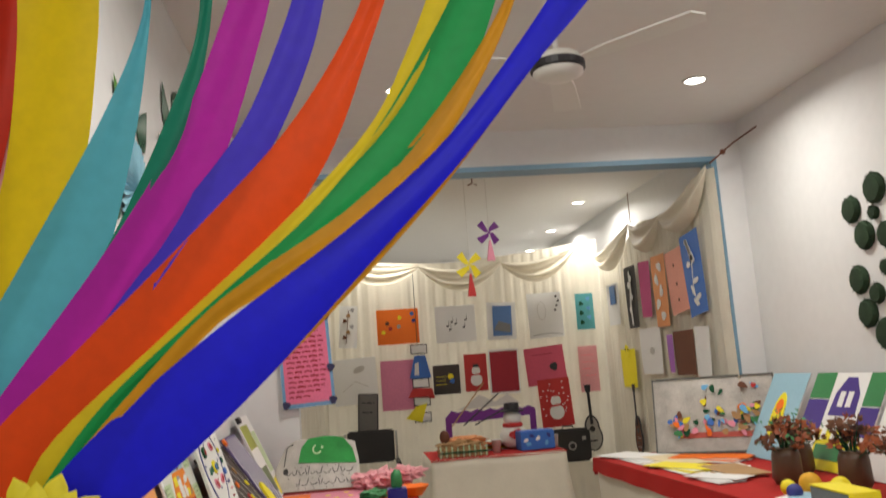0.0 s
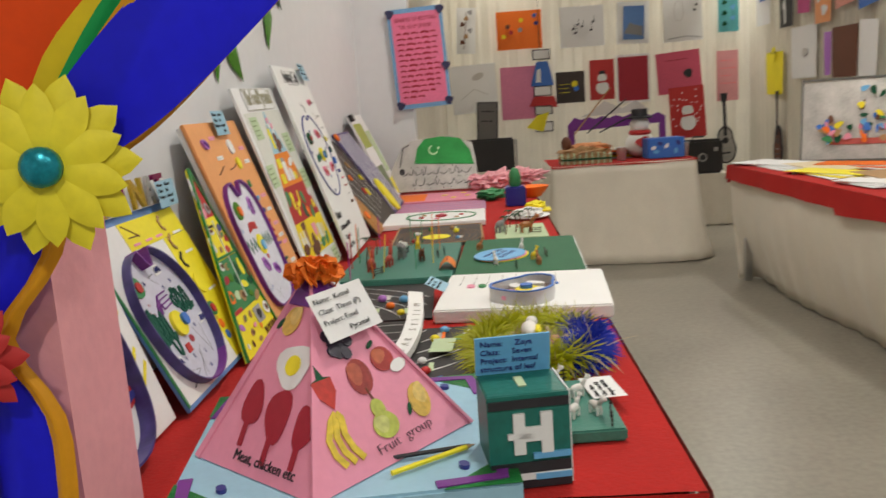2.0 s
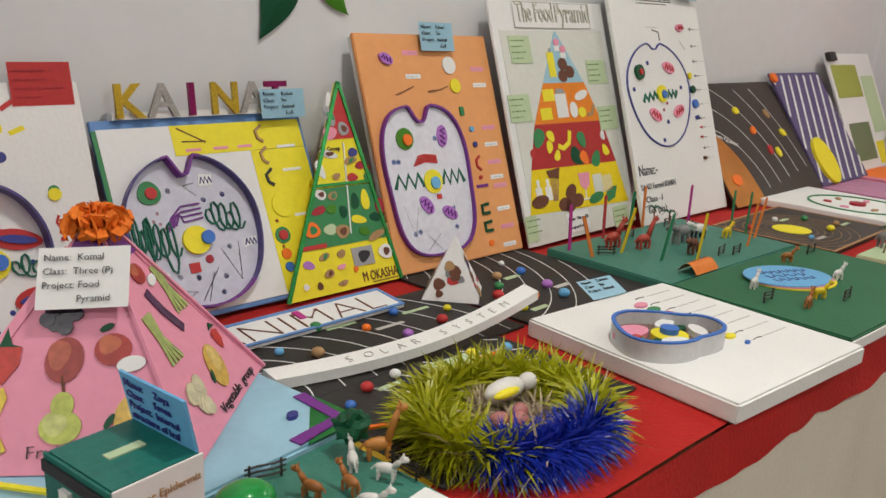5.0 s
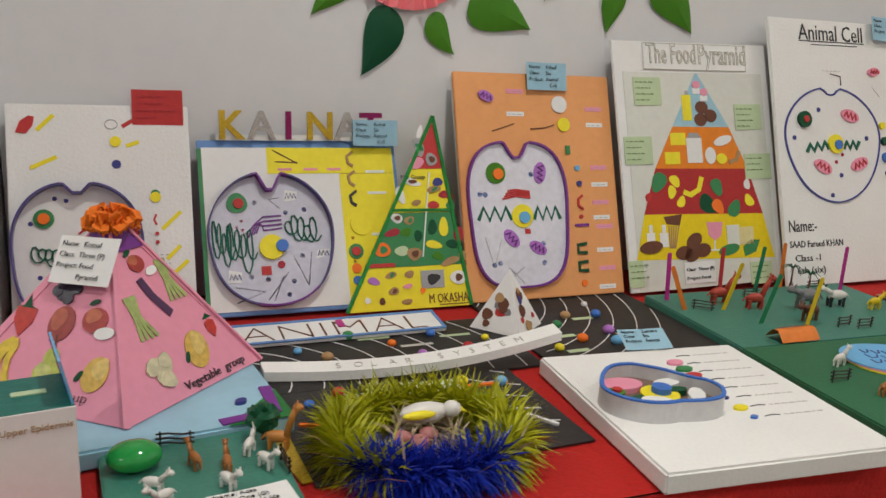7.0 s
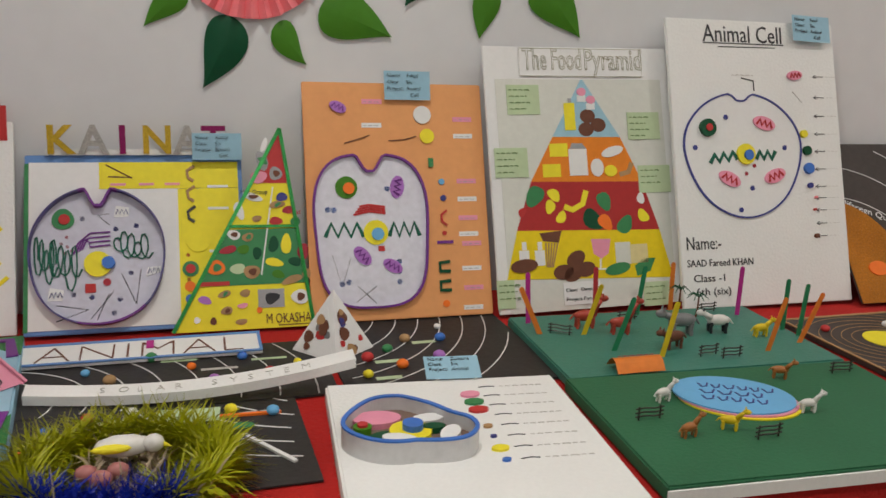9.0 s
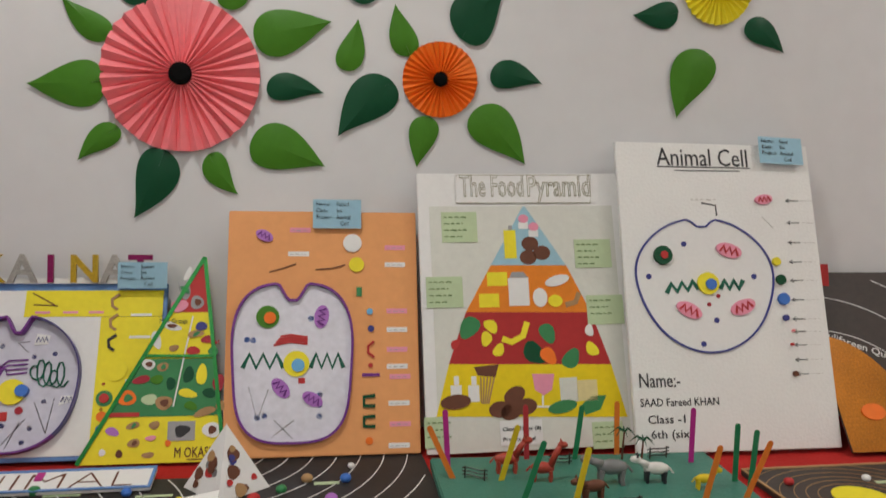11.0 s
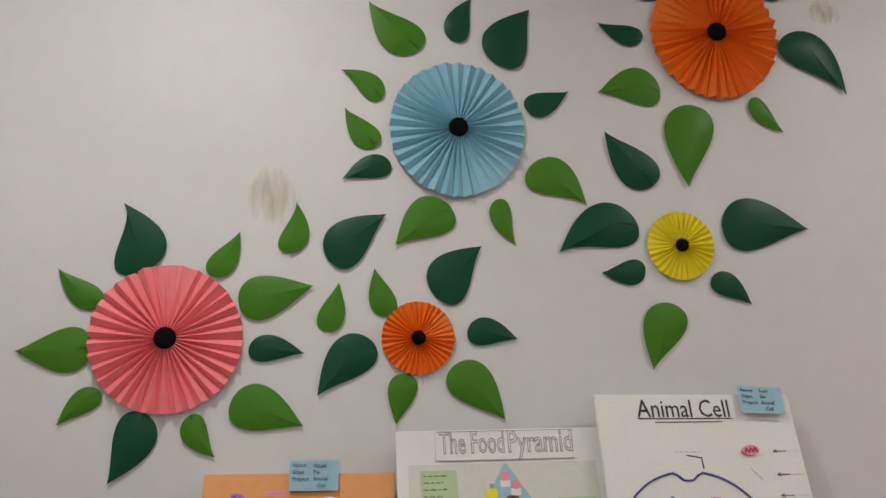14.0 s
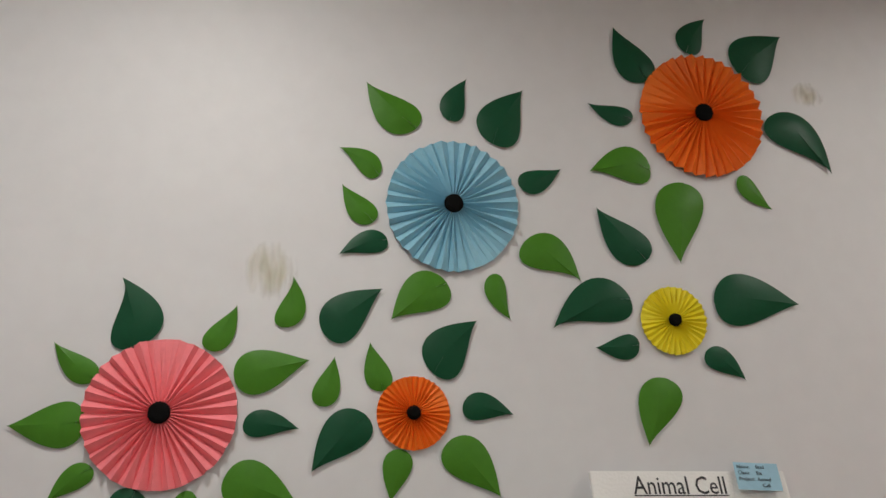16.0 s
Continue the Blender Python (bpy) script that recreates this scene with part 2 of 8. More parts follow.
def lettering(s, size, material, parent, u, v, w=0.001, turn=0.0, name="lettering", depth=0.0006, width=None, bold=0.0, hollow=0.0):
    """Words in the built-in font, lying on the parent's face, from (u, v) on to the right."""
    cu = bpy.data.curves.new(name, "FONT")
    cu.body, cu.size, cu.extrude, cu.resolution_u, cu.offset = s, size, depth, 2, bold
    if hollow:
        cu.fill_mode, cu.extrude, cu.bevel_depth, cu.bevel_resolution = "NONE", 0.0, hollow, 0
    tmp = bpy.data.objects.new(name, cu)
    scene.collection.objects.link(tmp)
    bpy.context.view_layer.update()
    me = bpy.data.meshes.new_from_object(tmp.evaluated_get(bpy.context.evaluated_depsgraph_get()))
    bpy.data.objects.remove(tmp)
    k = 1.0
    if width and len(me.vertices):
        k = width / max(1e-4, max(p.co.x for p in me.vertices))
    me.transform(Matrix.Translation((u, v, w)) @ Matrix.Rotation(radians(turn), 4, "Z") @ Matrix.Diagonal((k, 1, 1, 1)))
    me.materials.clear()
    me.materials.append(material)
    ob = new(name, me)
    ob.parent = parent
    return ob


def leaning(y0, x, z, top_x, top_z):
    """The pose of a board that leans on the wall at x = 0: its lower edge starts at (x, y0, z), right is along the wall."""
    up = Vector((top_x - x, 0, top_z - z)).normalized()
    m = Matrix.Identity(4)
    for i, c in enumerate((Vector((0, 1, 0)), up, Vector((0, 1, 0)).cross(up), Vector((x, y0, z)))):
        for k in range(3):
            m[k][i] = c[k]
    return m


def flat(x, y, z, turn=0.0):
    """The pose of a board that lies on a table: its near corner at (x, y, z), right is +y, up is towards the wall."""
    return pose(x, y, z, 0, 0, 90 + turn)


def facing(x, y, z, turn=0.0, tilt=0.0):
    """The pose of a sheet that hangs and faces -y, from its lower corner; right is +x."""
    return pose(x, y, z, 90, 0, 0) @ pose(0, 0, 0, tilt, 0, turn)

# ---- the rooms ----
def slab(name, x0, x1, y0, y1, z0, z1, material, label, category="wall", bevel=0.0):
    return tagged(part(name, box(x0, x1, y0, y1, z0, z1, bevel), material), label, category, "", "structure")


slab("floor", -1.2, 4.0, -0.2, 16.2, -0.1, 0.0, FLOOR, "polished grey-beige terrazzo floor", "floor")
slab("ceiling", -1.2, 4.0, -0.2, 16.2, CEIL, CEIL + 0.12, CEILING, "plain white painted ceiling with recessed lamps", "ceiling")
slab("wall_west", -0.14, 0.0, 4.92, 9.14, 0, CEIL, WALL, "white wall with paper flowers pinned to it")
slab("wall_east", 3.55, 3.7, 0.0, 16.0, 0, CEIL, WALL, "plain white painted wall")
slab("wall_entrance_west", -1.0, 0.258, 4.78, 4.915, 0, CEIL, WALL, "white wall beside the entrance")
slab("wall_entrance_east", 2.25, 3.55, 4.78, 4.915, 0, CEIL, WALL, "white wall beside the entrance")
slab("wall_entrance_lintel", 0.258, 2.25, 4.78, 4.915, 2.28, CEIL, WALL, "white lintel over the entrance")
slab("wall_corridor_west", -1.14, -1.0, 0.0, 4.915, 0, CEIL, WALL, "plain white corridor wall")
slab("wall_corridor_south", -1.0, 3.55, -0.14, 0.0, 0, CEIL, WALL, "plain white corridor wall")
slab("wall_partition_west", -0.14, 0.34, 9.14, 9.30, 0, CEIL, WALL, "short white return of the wall beside the wide opening")
slab("wall_partition_east", 3.36, 3.55, 9.14, 9.30, 0, CEIL, WALL, "short white return of the wall beside the wide opening")
slab("beam", 0.34, 3.36, 9.14, 9.30, 2.80, CEIL, WALL, "white beam over the wide opening", "beam")
slab("trim_beam", 0.34, 3.32, 9.125, 9.31, 2.765, 2.80, BLUETRIM, "pale blue painted edge under the beam", "trim")
slab("trim_jamb_east", 3.32, 3.36, 9.125, 9.31, 0, 2.80, BLUETRIM, "pale blue painted jamb of the opening", "trim")
slab("wall_back_west", -0.14, 0.0, 9.30, 16.0, 0, CEIL, WALL, "plain white painted wall")
slab("wall_north", -0.14, 3.7, 16.0, 16.14, 0, CEIL, WALL, "plain white painted wall behind the curtains")
tagged(part("trim_entrance", box(-0.25, 0.262, 4.772, 4.78, 0, 2.3, bm=box(0.258, 0.264, 4.772, 4.92, 0, 2.3)), PINKWALL), "pink paper covering the door jamb", "trim", "", "structure")
for y, z, w, h in ((5.88, 1.80, 0.22, 0.24), (7.40, 2.44, 0.17, 0.13)):
    bm = prism(ellipse(0, 0, 0.5, 0.5, 32), 0, 0.0006)
    tagged(part("wall_stain", bm, STAIN), "faint ochre damp stain on the white wall", "stain", "", "structure").matrix_world = leaning(y + w / 2, 0.0004, z + h / 2, 0.0004, 9) @ Matrix.Diagonal((w, h, 1, 1))

# ---- recessed lamps, with the two added corridor ones, and the fan ----
lamp_proto = None
for lx, ly, _ in LAMPS:
    if lamp_proto is None:
        lamp_proto = thing("ceiling_downlight", "round recessed white ceiling downlight, lit (two corridor ones added)", "ceiling lamp", pose(lx, ly, CEIL), "ceiling downlights")
        smooth(part("ring", lathe([(0.062, 0.0), (0.078, 0.0), (0.078, -0.006), (0.062, -0.010), (0.060, -0.002)], 24), PLASTICWHITE, lamp_proto, "white rim"))
        part("lens", lathe([(0.0601, -0.001), (0.058, -0.006), (0.02, -0.008)], 24), GLOWLAMP, lamp_proto, "glowing round lens")
    else:
        copy_thing(lamp_proto, pose(lx, ly, CEIL))


def ceiling_fan(x, y, z):
    f = thing("ceiling_fan", "white ceiling fan with a dark ring, at rest", "fan", pose(x, y, z))
    part("rod", tube([(0, 0, 0.08), (0, 0, CEIL - z)], 0.012, 10), PLASTICWHITE, f)
    smooth(part("canopy", lathe([(0.02, CEIL - z - 0.07), (0.06, CEIL - z - 0.02), (0.065, CEIL - z)], 20), PLASTICWHITE, f))
    smooth(part("motor", lathe([(0.03, 0.08), (0.09, 0.055), (0.107, 0.02), (0.103, -0.025), (0.07, -0.042), (0.03, -0.046)], 28), PLASTICWHITE, f))
    part("band", lathe([(0.106, -0.012), (0.114, -0.006), (0.114, 0.020), (0.107, 0.026)], 28), INK, f, "dark ring")
    for a in (-48, 72, 192):
        c, s = math.cos(radians(a)), math.sin(radians(a))
        pts = [(0.13, -0.03), (0.25, -0.055), (0.62, -0.065), (0.645, 0.0), (0.62, 0.065), (0.25, 0.05), (0.13, 0.03)]
        part("blade", prism([(c * p - s * q, s * p + c * q) for p, q in pts], 0.01, 0.016), PLASTICWHITE, f)


ceiling_fan(1.62, 6.78, 2.62)

# ---- tables ----
def table(name, x0, x1, y0, y1, h, label):
    t = thing(name, label, "table", pose((x0 + x1) / 2, (y0 + y1) / 2, 0))
    a, b = (x1 - x0) / 2, (y1 - y0) / 2
    part("tabletop", box(-a, a, -b, b, h - 0.03, h, 0.004), WOOD, t)
    for sx in (-1, 1):
        for sy in (-1, 1):
            part("leg", box(sx * (a - 0.06) - 0.02, sx * (a - 0.06) + 0.02, sy * (b - 0.08) - 0.02, sy * (b - 0.08) + 0.02, 0, h - 0.03), METAL, t)
    return t


def skirt(name, pts, top, label, fold=0.02, foot=0.012, flare=0.03, material=CREAM):
    """A cloth that hangs in folds along the line of points (x, y), its upper edge at the height top."""
    run = [0.0]
    for a, b in zip(pts, pts[1:]):
        run.append(run[-1] + math.hypot(b[0] - a[0], b[1] - a[1]))
    total = run[-1]
    nx = int(total / 0.025)

    def f(s, t):
        d = s * total
        i = max(k for k in range(len(pts) - 1) if run[k] <= d + 1e-9)
        q = (d - run[i]) / (run[i + 1] - run[i])
        a, b = Vector(pts[i]), Vector(pts[i + 1])
        p, tang = a.lerp(b, q), (b - a).normalized()
        out = Vector((tang.y, -tang.x))
        drop = t
        w = fold * drop * (math.sin(d * 9 + 2.4 * math.sin(d * 2.1)) * (0.4 + 0.6 * math.sin(d * 1.3) ** 2) + 0.35 * math.sin(d * 31 + 1.3)) + flare * drop * drop
        w += 0.01 * noise.noise((d * 2, drop * 3, 1))
        hem = foot + 0.02 * noise.noise((d * 1.7, 5, 2))
        g = p + out * w
        return (g.x, g.y, top + (hem - top) * t)
    ob = thick(smooth(part(name, grid(nx, 10, f), material)), 0.003)
    return tagged(ob, label, "table skirt")


def cloth(name, x0, x1, y0, y1, z, label, hang=0.09, sides=("e",), ragged=0.03, steps=None):
    """A cloth over a table top with an uneven edge that hangs over the named sides."""
    ob = thing(name, label, "tablecloth", pose(0, 0, 0))
    part("top_cloth", grid(24, 60, lambda s, t: (x0 + (x1 - x0) * s, y0 + (y1 - y0) * t, z + 0.0015 * noise.noise((s * 12, t * 30, 0)))), REDCLOTH, ob)

    def edge(d):
        if steps:
            for y_a, y_b, h_a, h_b in steps:
                if y_a <= d <= y_b:
                    return h_a + (h_b - h_a) * (d - y_a) / (y_b - y_a)
        return hang + ragged * (noise.noise((d * 2.3, 1, 4)) + 0.5 * abs(noise.noise((d * 7, 3, 4))))
    for s_ in sides:
        if s_ in "ew":
            xx, sg = (x1, 1) if s_ == "e" else (x0, -1)
            f = lambda s, t: (xx + sg * (0.006 + 0.012 * t + 0.006 * t * math.sin((y0 + (y1 - y0) * s) * 14)), y0 + (y1 - y0) * s, z - edge(y0 + (y1 - y0) * s) * t + 0.0005)
            n = int((y1 - y0) / 0.02)
        else:
            yy, sg = (y1, 1) if s_ == "n" else (y0, -1)
            f = lambda s, t: (x0 + (x1 - x0) * s, yy + sg * (0.006 + 0.012 * t), z - edge(x0 + (x1 - x0) * s) * t + 0.0005)
            n = int((x1 - x0) / 0.02)
        part("overhang", grid(n, 4, f), REDCLOTH, ob)
    return ob


table("display_table", 0.02, 1.0, 4.97, 9.05, 0.745, "long display table under a red cloth")
cloth("red_tablecloth", 0.005, 1.02, 4.93, 9.08, 0.75, "bright red cloth spread over the display table", 0.075, ("e", "s"), 0.06)
skirt("table_skirt", [(0.3, 4.945), (1.0, 4.95), (1.02, 5.0), (1.03, 9.08), (0.4, 9.1)], 0.735, "cream cloth skirt hanging round the display table", 0.016)
ASKEW = pose(2.335, 9.40, 0, 0, 0, 3.15) @ pose(-2.345, -9.40, 0)
side = table("side_table", 2.37, 3.2, 5.7, 9.36, 0.745, "long side table under a red cloth")
side.matrix_world = ASKEW @ pose(2.785, 7.53, 0)
cloth("red_tablecloth", 2.345, 3.22, 5.65, 9.40, 0.75, "bright red cloth with a stepped edge on the side table", 0.12, ("w", "n"), 0.02, [(5.6, 6.88, 0.095, 0.092), (6.88, 7.90, 0.068, 0.128), (7.90, 9.45, 0.10, 0.09)]).matrix_world = ASKEW
for line in ([(3.1, 9.41), (2.37, 9.41), (2.355, 9.38), (2.36, 7.16)], [(2.372, 7.19), (2.368, 6.30)], [(2.385, 6.34), (2.38, 5.66)]):
    skirt("table_skirt", line, 0.735, "cream cloth panel hanging down from the side table", 0.022, flare=-0.13).matrix_world = ASKEW
table("centre_table", 1.27, 2.28, 10.12, 10.82, 0.745, "small table under a cream cloth")
cloth("red_tablecloth", 1.25, 2.31, 10.10, 10.84, 0.75, "red cloth on the small table", 0.012, ("s", "e"), 0.01)
skirt("table_skirt", [(1.24, 10.84), (1.25, 10.09), (2.31, 10.09), (2.34, 10.8)], 0.748, "cream cloth wrapped round the small table", 0.02, flare=0.10)

# ---- paper flowers and leaves on the wall ----
def fan_flower(label, y, z, ry, rz, pleats, material, opened=0.0):
    """A pleated paper disc; round the angle `opened` its pleats are drawn flat."""
    f = thing("paper_fan_flower", label, "paper flower", leaning(y, 0.002, z, 0.002, 9))
    bm = bmesh.new()
    rng = random.Random(pleats + int(y * 100))
    n = pleats * 2
    deep = 0.10 * ry
    inner, middle, outer = [], [], []
    for i in range(n):
        a = 2 * math.pi * (i + rng.uniform(-0.22, 0.22)) / n
        flat_ = 1 - 0.72 * math.exp(-((a - opened + math.pi) % (2 * math.pi) - math.pi) ** 2 / 0.12)
        hi = 0.004 + (deep * rng.uniform(0.75, 1.1) * flat_ if i % 2 else deep * 0.25 * (1 - flat_))
        g = 1 + rng.uniform(-0.010, 0.008)
        c, q = math.cos(a), math.sin(a)
        inner.append(bm.verts.new((0.09 * ry * c, 0.09 * rz * q, 0.004 + deep * (1.25 if i % 2 else 0.75))))
        middle.append(bm.verts.new((0.45 * ry * c, 0.45 * rz * q, 0.003 + (hi + deep * (1.1 if i % 2 else 0.15)) * 0.5)))
        outer.append(bm.verts.new((ry * g * c, rz * g * q, hi)))
    for i in range(n):
        j = (i + 1) % n
        bm.faces.new((inner[i], middle[i], middle[j], inner[j]))
        bm.faces.new((middle[i], outer[i], outer[j], middle[j]))
    bm.faces.new(inner)
    thick(part("pleated_disc", bm, material, f), 0.0006)
    r = 0.145 * ry if ry > 0.12 else 0.19 * ry
    top = 0.004 + deep
    bm = lathe([(r * 0.9, top - 0.004), (r, top + 0.002), (r * 0.93, top + 0.008), (r * 0.6, top + 0.012), (r * 0.1, top + 0.013)], 24)
    for j in range(240):
        a, q = rng.uniform(0, 6.28), r * rng.random() ** 0.5
        c = Vector((q * math.cos(a), q * math.sin(a), top + 0.011 - 0.006 * (q / r) ** 3))
        d = Vector((rng.uniform(-1, 1) + math.cos(a) * q / r, rng.uniform(-1, 1) + math.sin(a) * q / r, 0.7)) * 0.0022
        t = d.orthogonal().normalized() * 0.0009
        bm.faces.new([bm.verts.new(p) for p in (c - t, c + t, c + d)])
    part("button", bm, paint("black pompon", (0.006, 0.006, 0.006), 1.0, 0.3, 80, 0.0, spec=0.1), f, "black fuzzy centre")


fan_flower("large pink pleated paper fan flower pinned on the wall", 5.765, 1.571, 0.172, 0.171, 34, ROSE, 1.5)
fan_flower("small orange pleated paper fan flower pinned on the wall", 6.345, 1.579, 0.088, 0.087, 36, ORANGE, 0.5)
fan_flower("small yellow pleated paper fan flower pinned on the wall", 7.018, 1.822, 0.089, 0.089, 32, YELLOW, 3.0)
fan_flower("large light blue pleated paper fan flower pinned on the wall", 6.443, 2.108, 0.172, 0.177, 34, paint("light blue paper", (0.28, 0.56, 0.70), 0.6, 0.06), -1.0)
fan_flower("large orange pleated paper fan flower pinned on the wall", 7.150, 2.412, 0.180, 0.185, 36, ORANGE, 2.7)


def leaf(y, z, angle, length, wide, bulge, dark):
    """A comma-shaped leaf of card from its round end at (y, z); its body bulges to one side of the line to its tip. It is slit at the round end and drawn to a low cone."""
    m = leaning(y, 0.0015, z, 0.0015, 9) @ pose(0, 0, 0, 0, 0, angle)
    half = 20
    bm = bmesh.new()
    lift = 0.005 + 0.085 * length
    peak = bm.verts.new((0.3 * length, 4.7 * 0.3 * 0.7 * bulge * length, lift))
    low = []
    for i in range(2 * half + 1):
        s = i / half if i <= half else 2 - i / half
        s = 0.5 - 0.5 * math.cos(math.pi * s)
        body = wide * 0.5 * length * s ** 0.5 * (1 - s) ** 1.24 / 0.3520 * (-1 if i <= half else 1)
        arc = (4 * s * (1 - s) + 2.4 * s * s * (1 - s)) * bulge * length
        low.append(bm.verts.new((length * s, body + arc, 0.003 + 0.02 * length * s * s + 0.003 * (1 - i / (2 * half)) * (1 - s))))
    for a, b in zip(low, low[1:]):
        bm.faces.new((a, b, peak))
    bmesh.ops.recalc_face_normals(bm, faces=bm.faces)
    for e in bm.edges:
        e.smooth = not e.is_boundary
    ob = thick(smooth(part("paper_leaf", bm, DKGREEN if dark else LTGREEN)), 0.0006)
    ob.matrix_world = m
    tagged(ob, ("dark green" if dark else "bright green") + " glossy card leaf pinned on the white wall", "paper leaf", "paper leaves on the wall")


LEAVES_PINK = [(5.683, 1.717, 101, 0.174, 0.67, -0.13, 1), (5.856, 1.720, 60, 0.126, 0.49, -0.05, 0), (5.616, 1.646, 140, 0.131, 0.47, 0.05, 0), (5.604, 1.552, -176, 0.165, 0.62, 0.03, 0), (5.629, 1.452, -139, 0.116, 0.47, -0.04, 0), (5.727, 1.404, -114, 0.169, 0.56, 0.04, 1), (5.824, 1.397, -55, 0.111, 0.55, -0.07, 0), (5.915, 1.427, -18, 0.176, 0.61, 0.04, 0), (5.923, 1.654, 15, 0.179, 0.58, 0.01, 0), (5.950, 1.548, -4, 0.129, 0.49, 0.05, 1)]
LEAVES_ORANGE = [(6.028, 1.778, 81, 0.128, 0.52, -0.09, 0), (6.131, 1.759, 42, 0.183, 0.59, 0.05, 1), (6.428, 1.901, -145, 0.171, 0.64, -0.07, 0), (6.544, 1.929, -69, 0.125, 0.46, -0.06, 0), (6.394, 1.673, 51, 0.173, 0.66, 0.07, 1), (6.274, 1.631, 107, 0.121, 0.53, 0.03, 0), (6.125, 1.592, 76, 0.122, 0.51, -0.03, 0), (6.235, 1.571, -134, 0.180, 0.57, -0.05, 1), (6.319, 1.494, -102, 0.121, 0.57, -0.02, 0), (6.426, 1.510, -44, 0.178, 0.58, 0.04, 0), (6.464, 1.595, -8, 0.127, 0.54, 0.06, 1)]
LEAVES_YELLOW = [(6.907, 1.875, -159, 0.224, 0.55, -0.10, 1), (7.135, 1.875, -0, 0.239, 0.59, 0.04, 1), (6.922, 1.758, -175, 0.117, 0.55, 0.04, 1), (7.098, 1.742, -34, 0.124, 0.53, 0.05, 1), (6.995, 1.670, -112, 0.177, 0.62, -0.05, 0)]
LEAVES_BLUE = [(6.348, 2.321, 137, 0.184, 0.57, 0.06, 0), (6.437, 2.348, 70, 0.134, 0.52, 0.06, 1), (6.552, 2.288, 62, 0.185, 0.68, 0.06, 1), (6.252, 2.183, 146, 0.125, 0.50, -0.07, 0), (6.240, 2.055, 130, 0.127, 0.53, 0.04, 0), (6.276, 2.009, -160, 0.128, 0.49, -0.06, 1), (6.621, 2.173, 25, 0.127, 0.53, -0.04, 1), (6.622, 2.008, -30, 0.176, 0.61, 0.10, 0)]
LEAVES_BIG_ORANGE = [(7.000, 2.509, 119, 0.187, 0.58, 0.04, 1), (7.125, 2.608, 60, 0.134, 0.62, 0.08, 1), (7.284, 2.550, 44, 0.194, 0.75, 0.06, 1), (6.948, 2.389, 163, 0.132, 0.45, 0.05, 1), (7.349, 2.416, -42, 0.236, 0.52, 0.09, 1), (6.989, 2.240, -175, 0.174, 0.61, -0.09, 0), (7.080, 2.206, -97, 0.231, 0.59, -0.04, 0), (7.243, 2.233, -46, 0.128, 0.44, -0.05, 0), (6.959, 1.982, 133, 0.192, 0.55, 0.04, 1)]
for leaves in (LEAVES_PINK, LEAVES_ORANGE, LEAVES_YELLOW, LEAVES_BLUE, LEAVES_BIG_ORANGE):
    for row in leaves:
        leaf(*row)

# ---- rainbow ribbons drawn to a yellow flower at the entrance ----
def satin(name, rgb):
    return let_light_through(paint(name, rgb, 0.5, 0.08, 18, 0.04, spec=0.3), 0.18) if name not in MATS else MATS[name]


def ribbon(label, y, material, pts):
    """pts: x, z and half width along the ribbon, from the lintel down to the knot."""
    a, b = pts[0], pts[1]
    k = (2.27 - a[1]) / (a[1] - b[1])
    pts = [(a[0] + (a[0] - b[0]) * k * 0.8, 2.27, a[2])] + list(pts)
    n = len(pts)

    def at(s):
        q = s * (n - 1)
        i = min(int(q), n - 2)
        w = q - i
        p = [pts[max(i - 1, 0)], pts[i], pts[i + 1], pts[min(i + 2, n - 1)]]
        return [0.5 * (2 * p[1][c] + (p[2][c] - p[0][c]) * w + (2 * p[0][c] - 5 * p[1][c] + 4 * p[2][c] - p[3][c]) * w * w + (3 * p[1][c] - p[0][c] - 3 * p[2][c] + p[3][c]) * w ** 3) for c in range(3)]

    def f(s, t):
        x, z, h = at(s)
        x2, z2, _ = at(min(1, s + 0.02)) if s < 0.98 else at(s)
        x1, z1, _ = at(max(0, s - 0.02))
        d = Vector((x2 - x1, z2 - z1)).normalized()
        o = (2 * t - 1) * h
        curl = 0.0025 * math.cos(3.1 * (2 * t - 1) + 5 * s) + 0.0015 * math.sin(9 * s + y * 300)
        return (x - d.y * o, y + curl, z + d.x * o)
    tagged(smooth(part("ribbon", grid(44, 6, f), material)), label, "ribbon", "rainbow ribbons")


ribbon("red satin ribbon hung from the lintel", 4.7680, satin("red ribbon", (0.62, 0.03, 0.01)),
       [(0.252, 2.061, 0.025), (0.247, 1.879, 0.020), (0.221, 1.714, 0.017)])
ribbon("wide yellow paper ribbon hung from the lintel", 4.7633, satin("yellow ribbon", (0.8, 0.6, 0.008)),
       [(0.328, 2.057, 0.058), (0.323, 1.917, 0.056), (0.299, 1.726, 0.052), (0.232, 1.546, 0.037), (0.204, 1.441, 0.024)])
ribbon("sky blue ribbon drawn to the jamb", 4.7586, satin("sky ribbon", (0.1, 0.46, 0.58)),
       [(0.460, 2.052, 0.004), (0.447, 1.946, 0.008), (0.405, 1.794, 0.028), (0.330, 1.602, 0.054), (0.249, 1.438, 0.062), (0.192, 1.323, 0.058), (0.314, 1.254, 0.029)])
ribbon("narrow dark teal ribbon drawn to the jamb", 4.7539, satin("teal ribbon", (0.01, 0.22, 0.14)),
       [(0.544, 2.047, 0.009), (0.529, 1.924, 0.010), (0.485, 1.780, 0.020), (0.428, 1.660, 0.019), (0.362, 1.537, 0.017)])
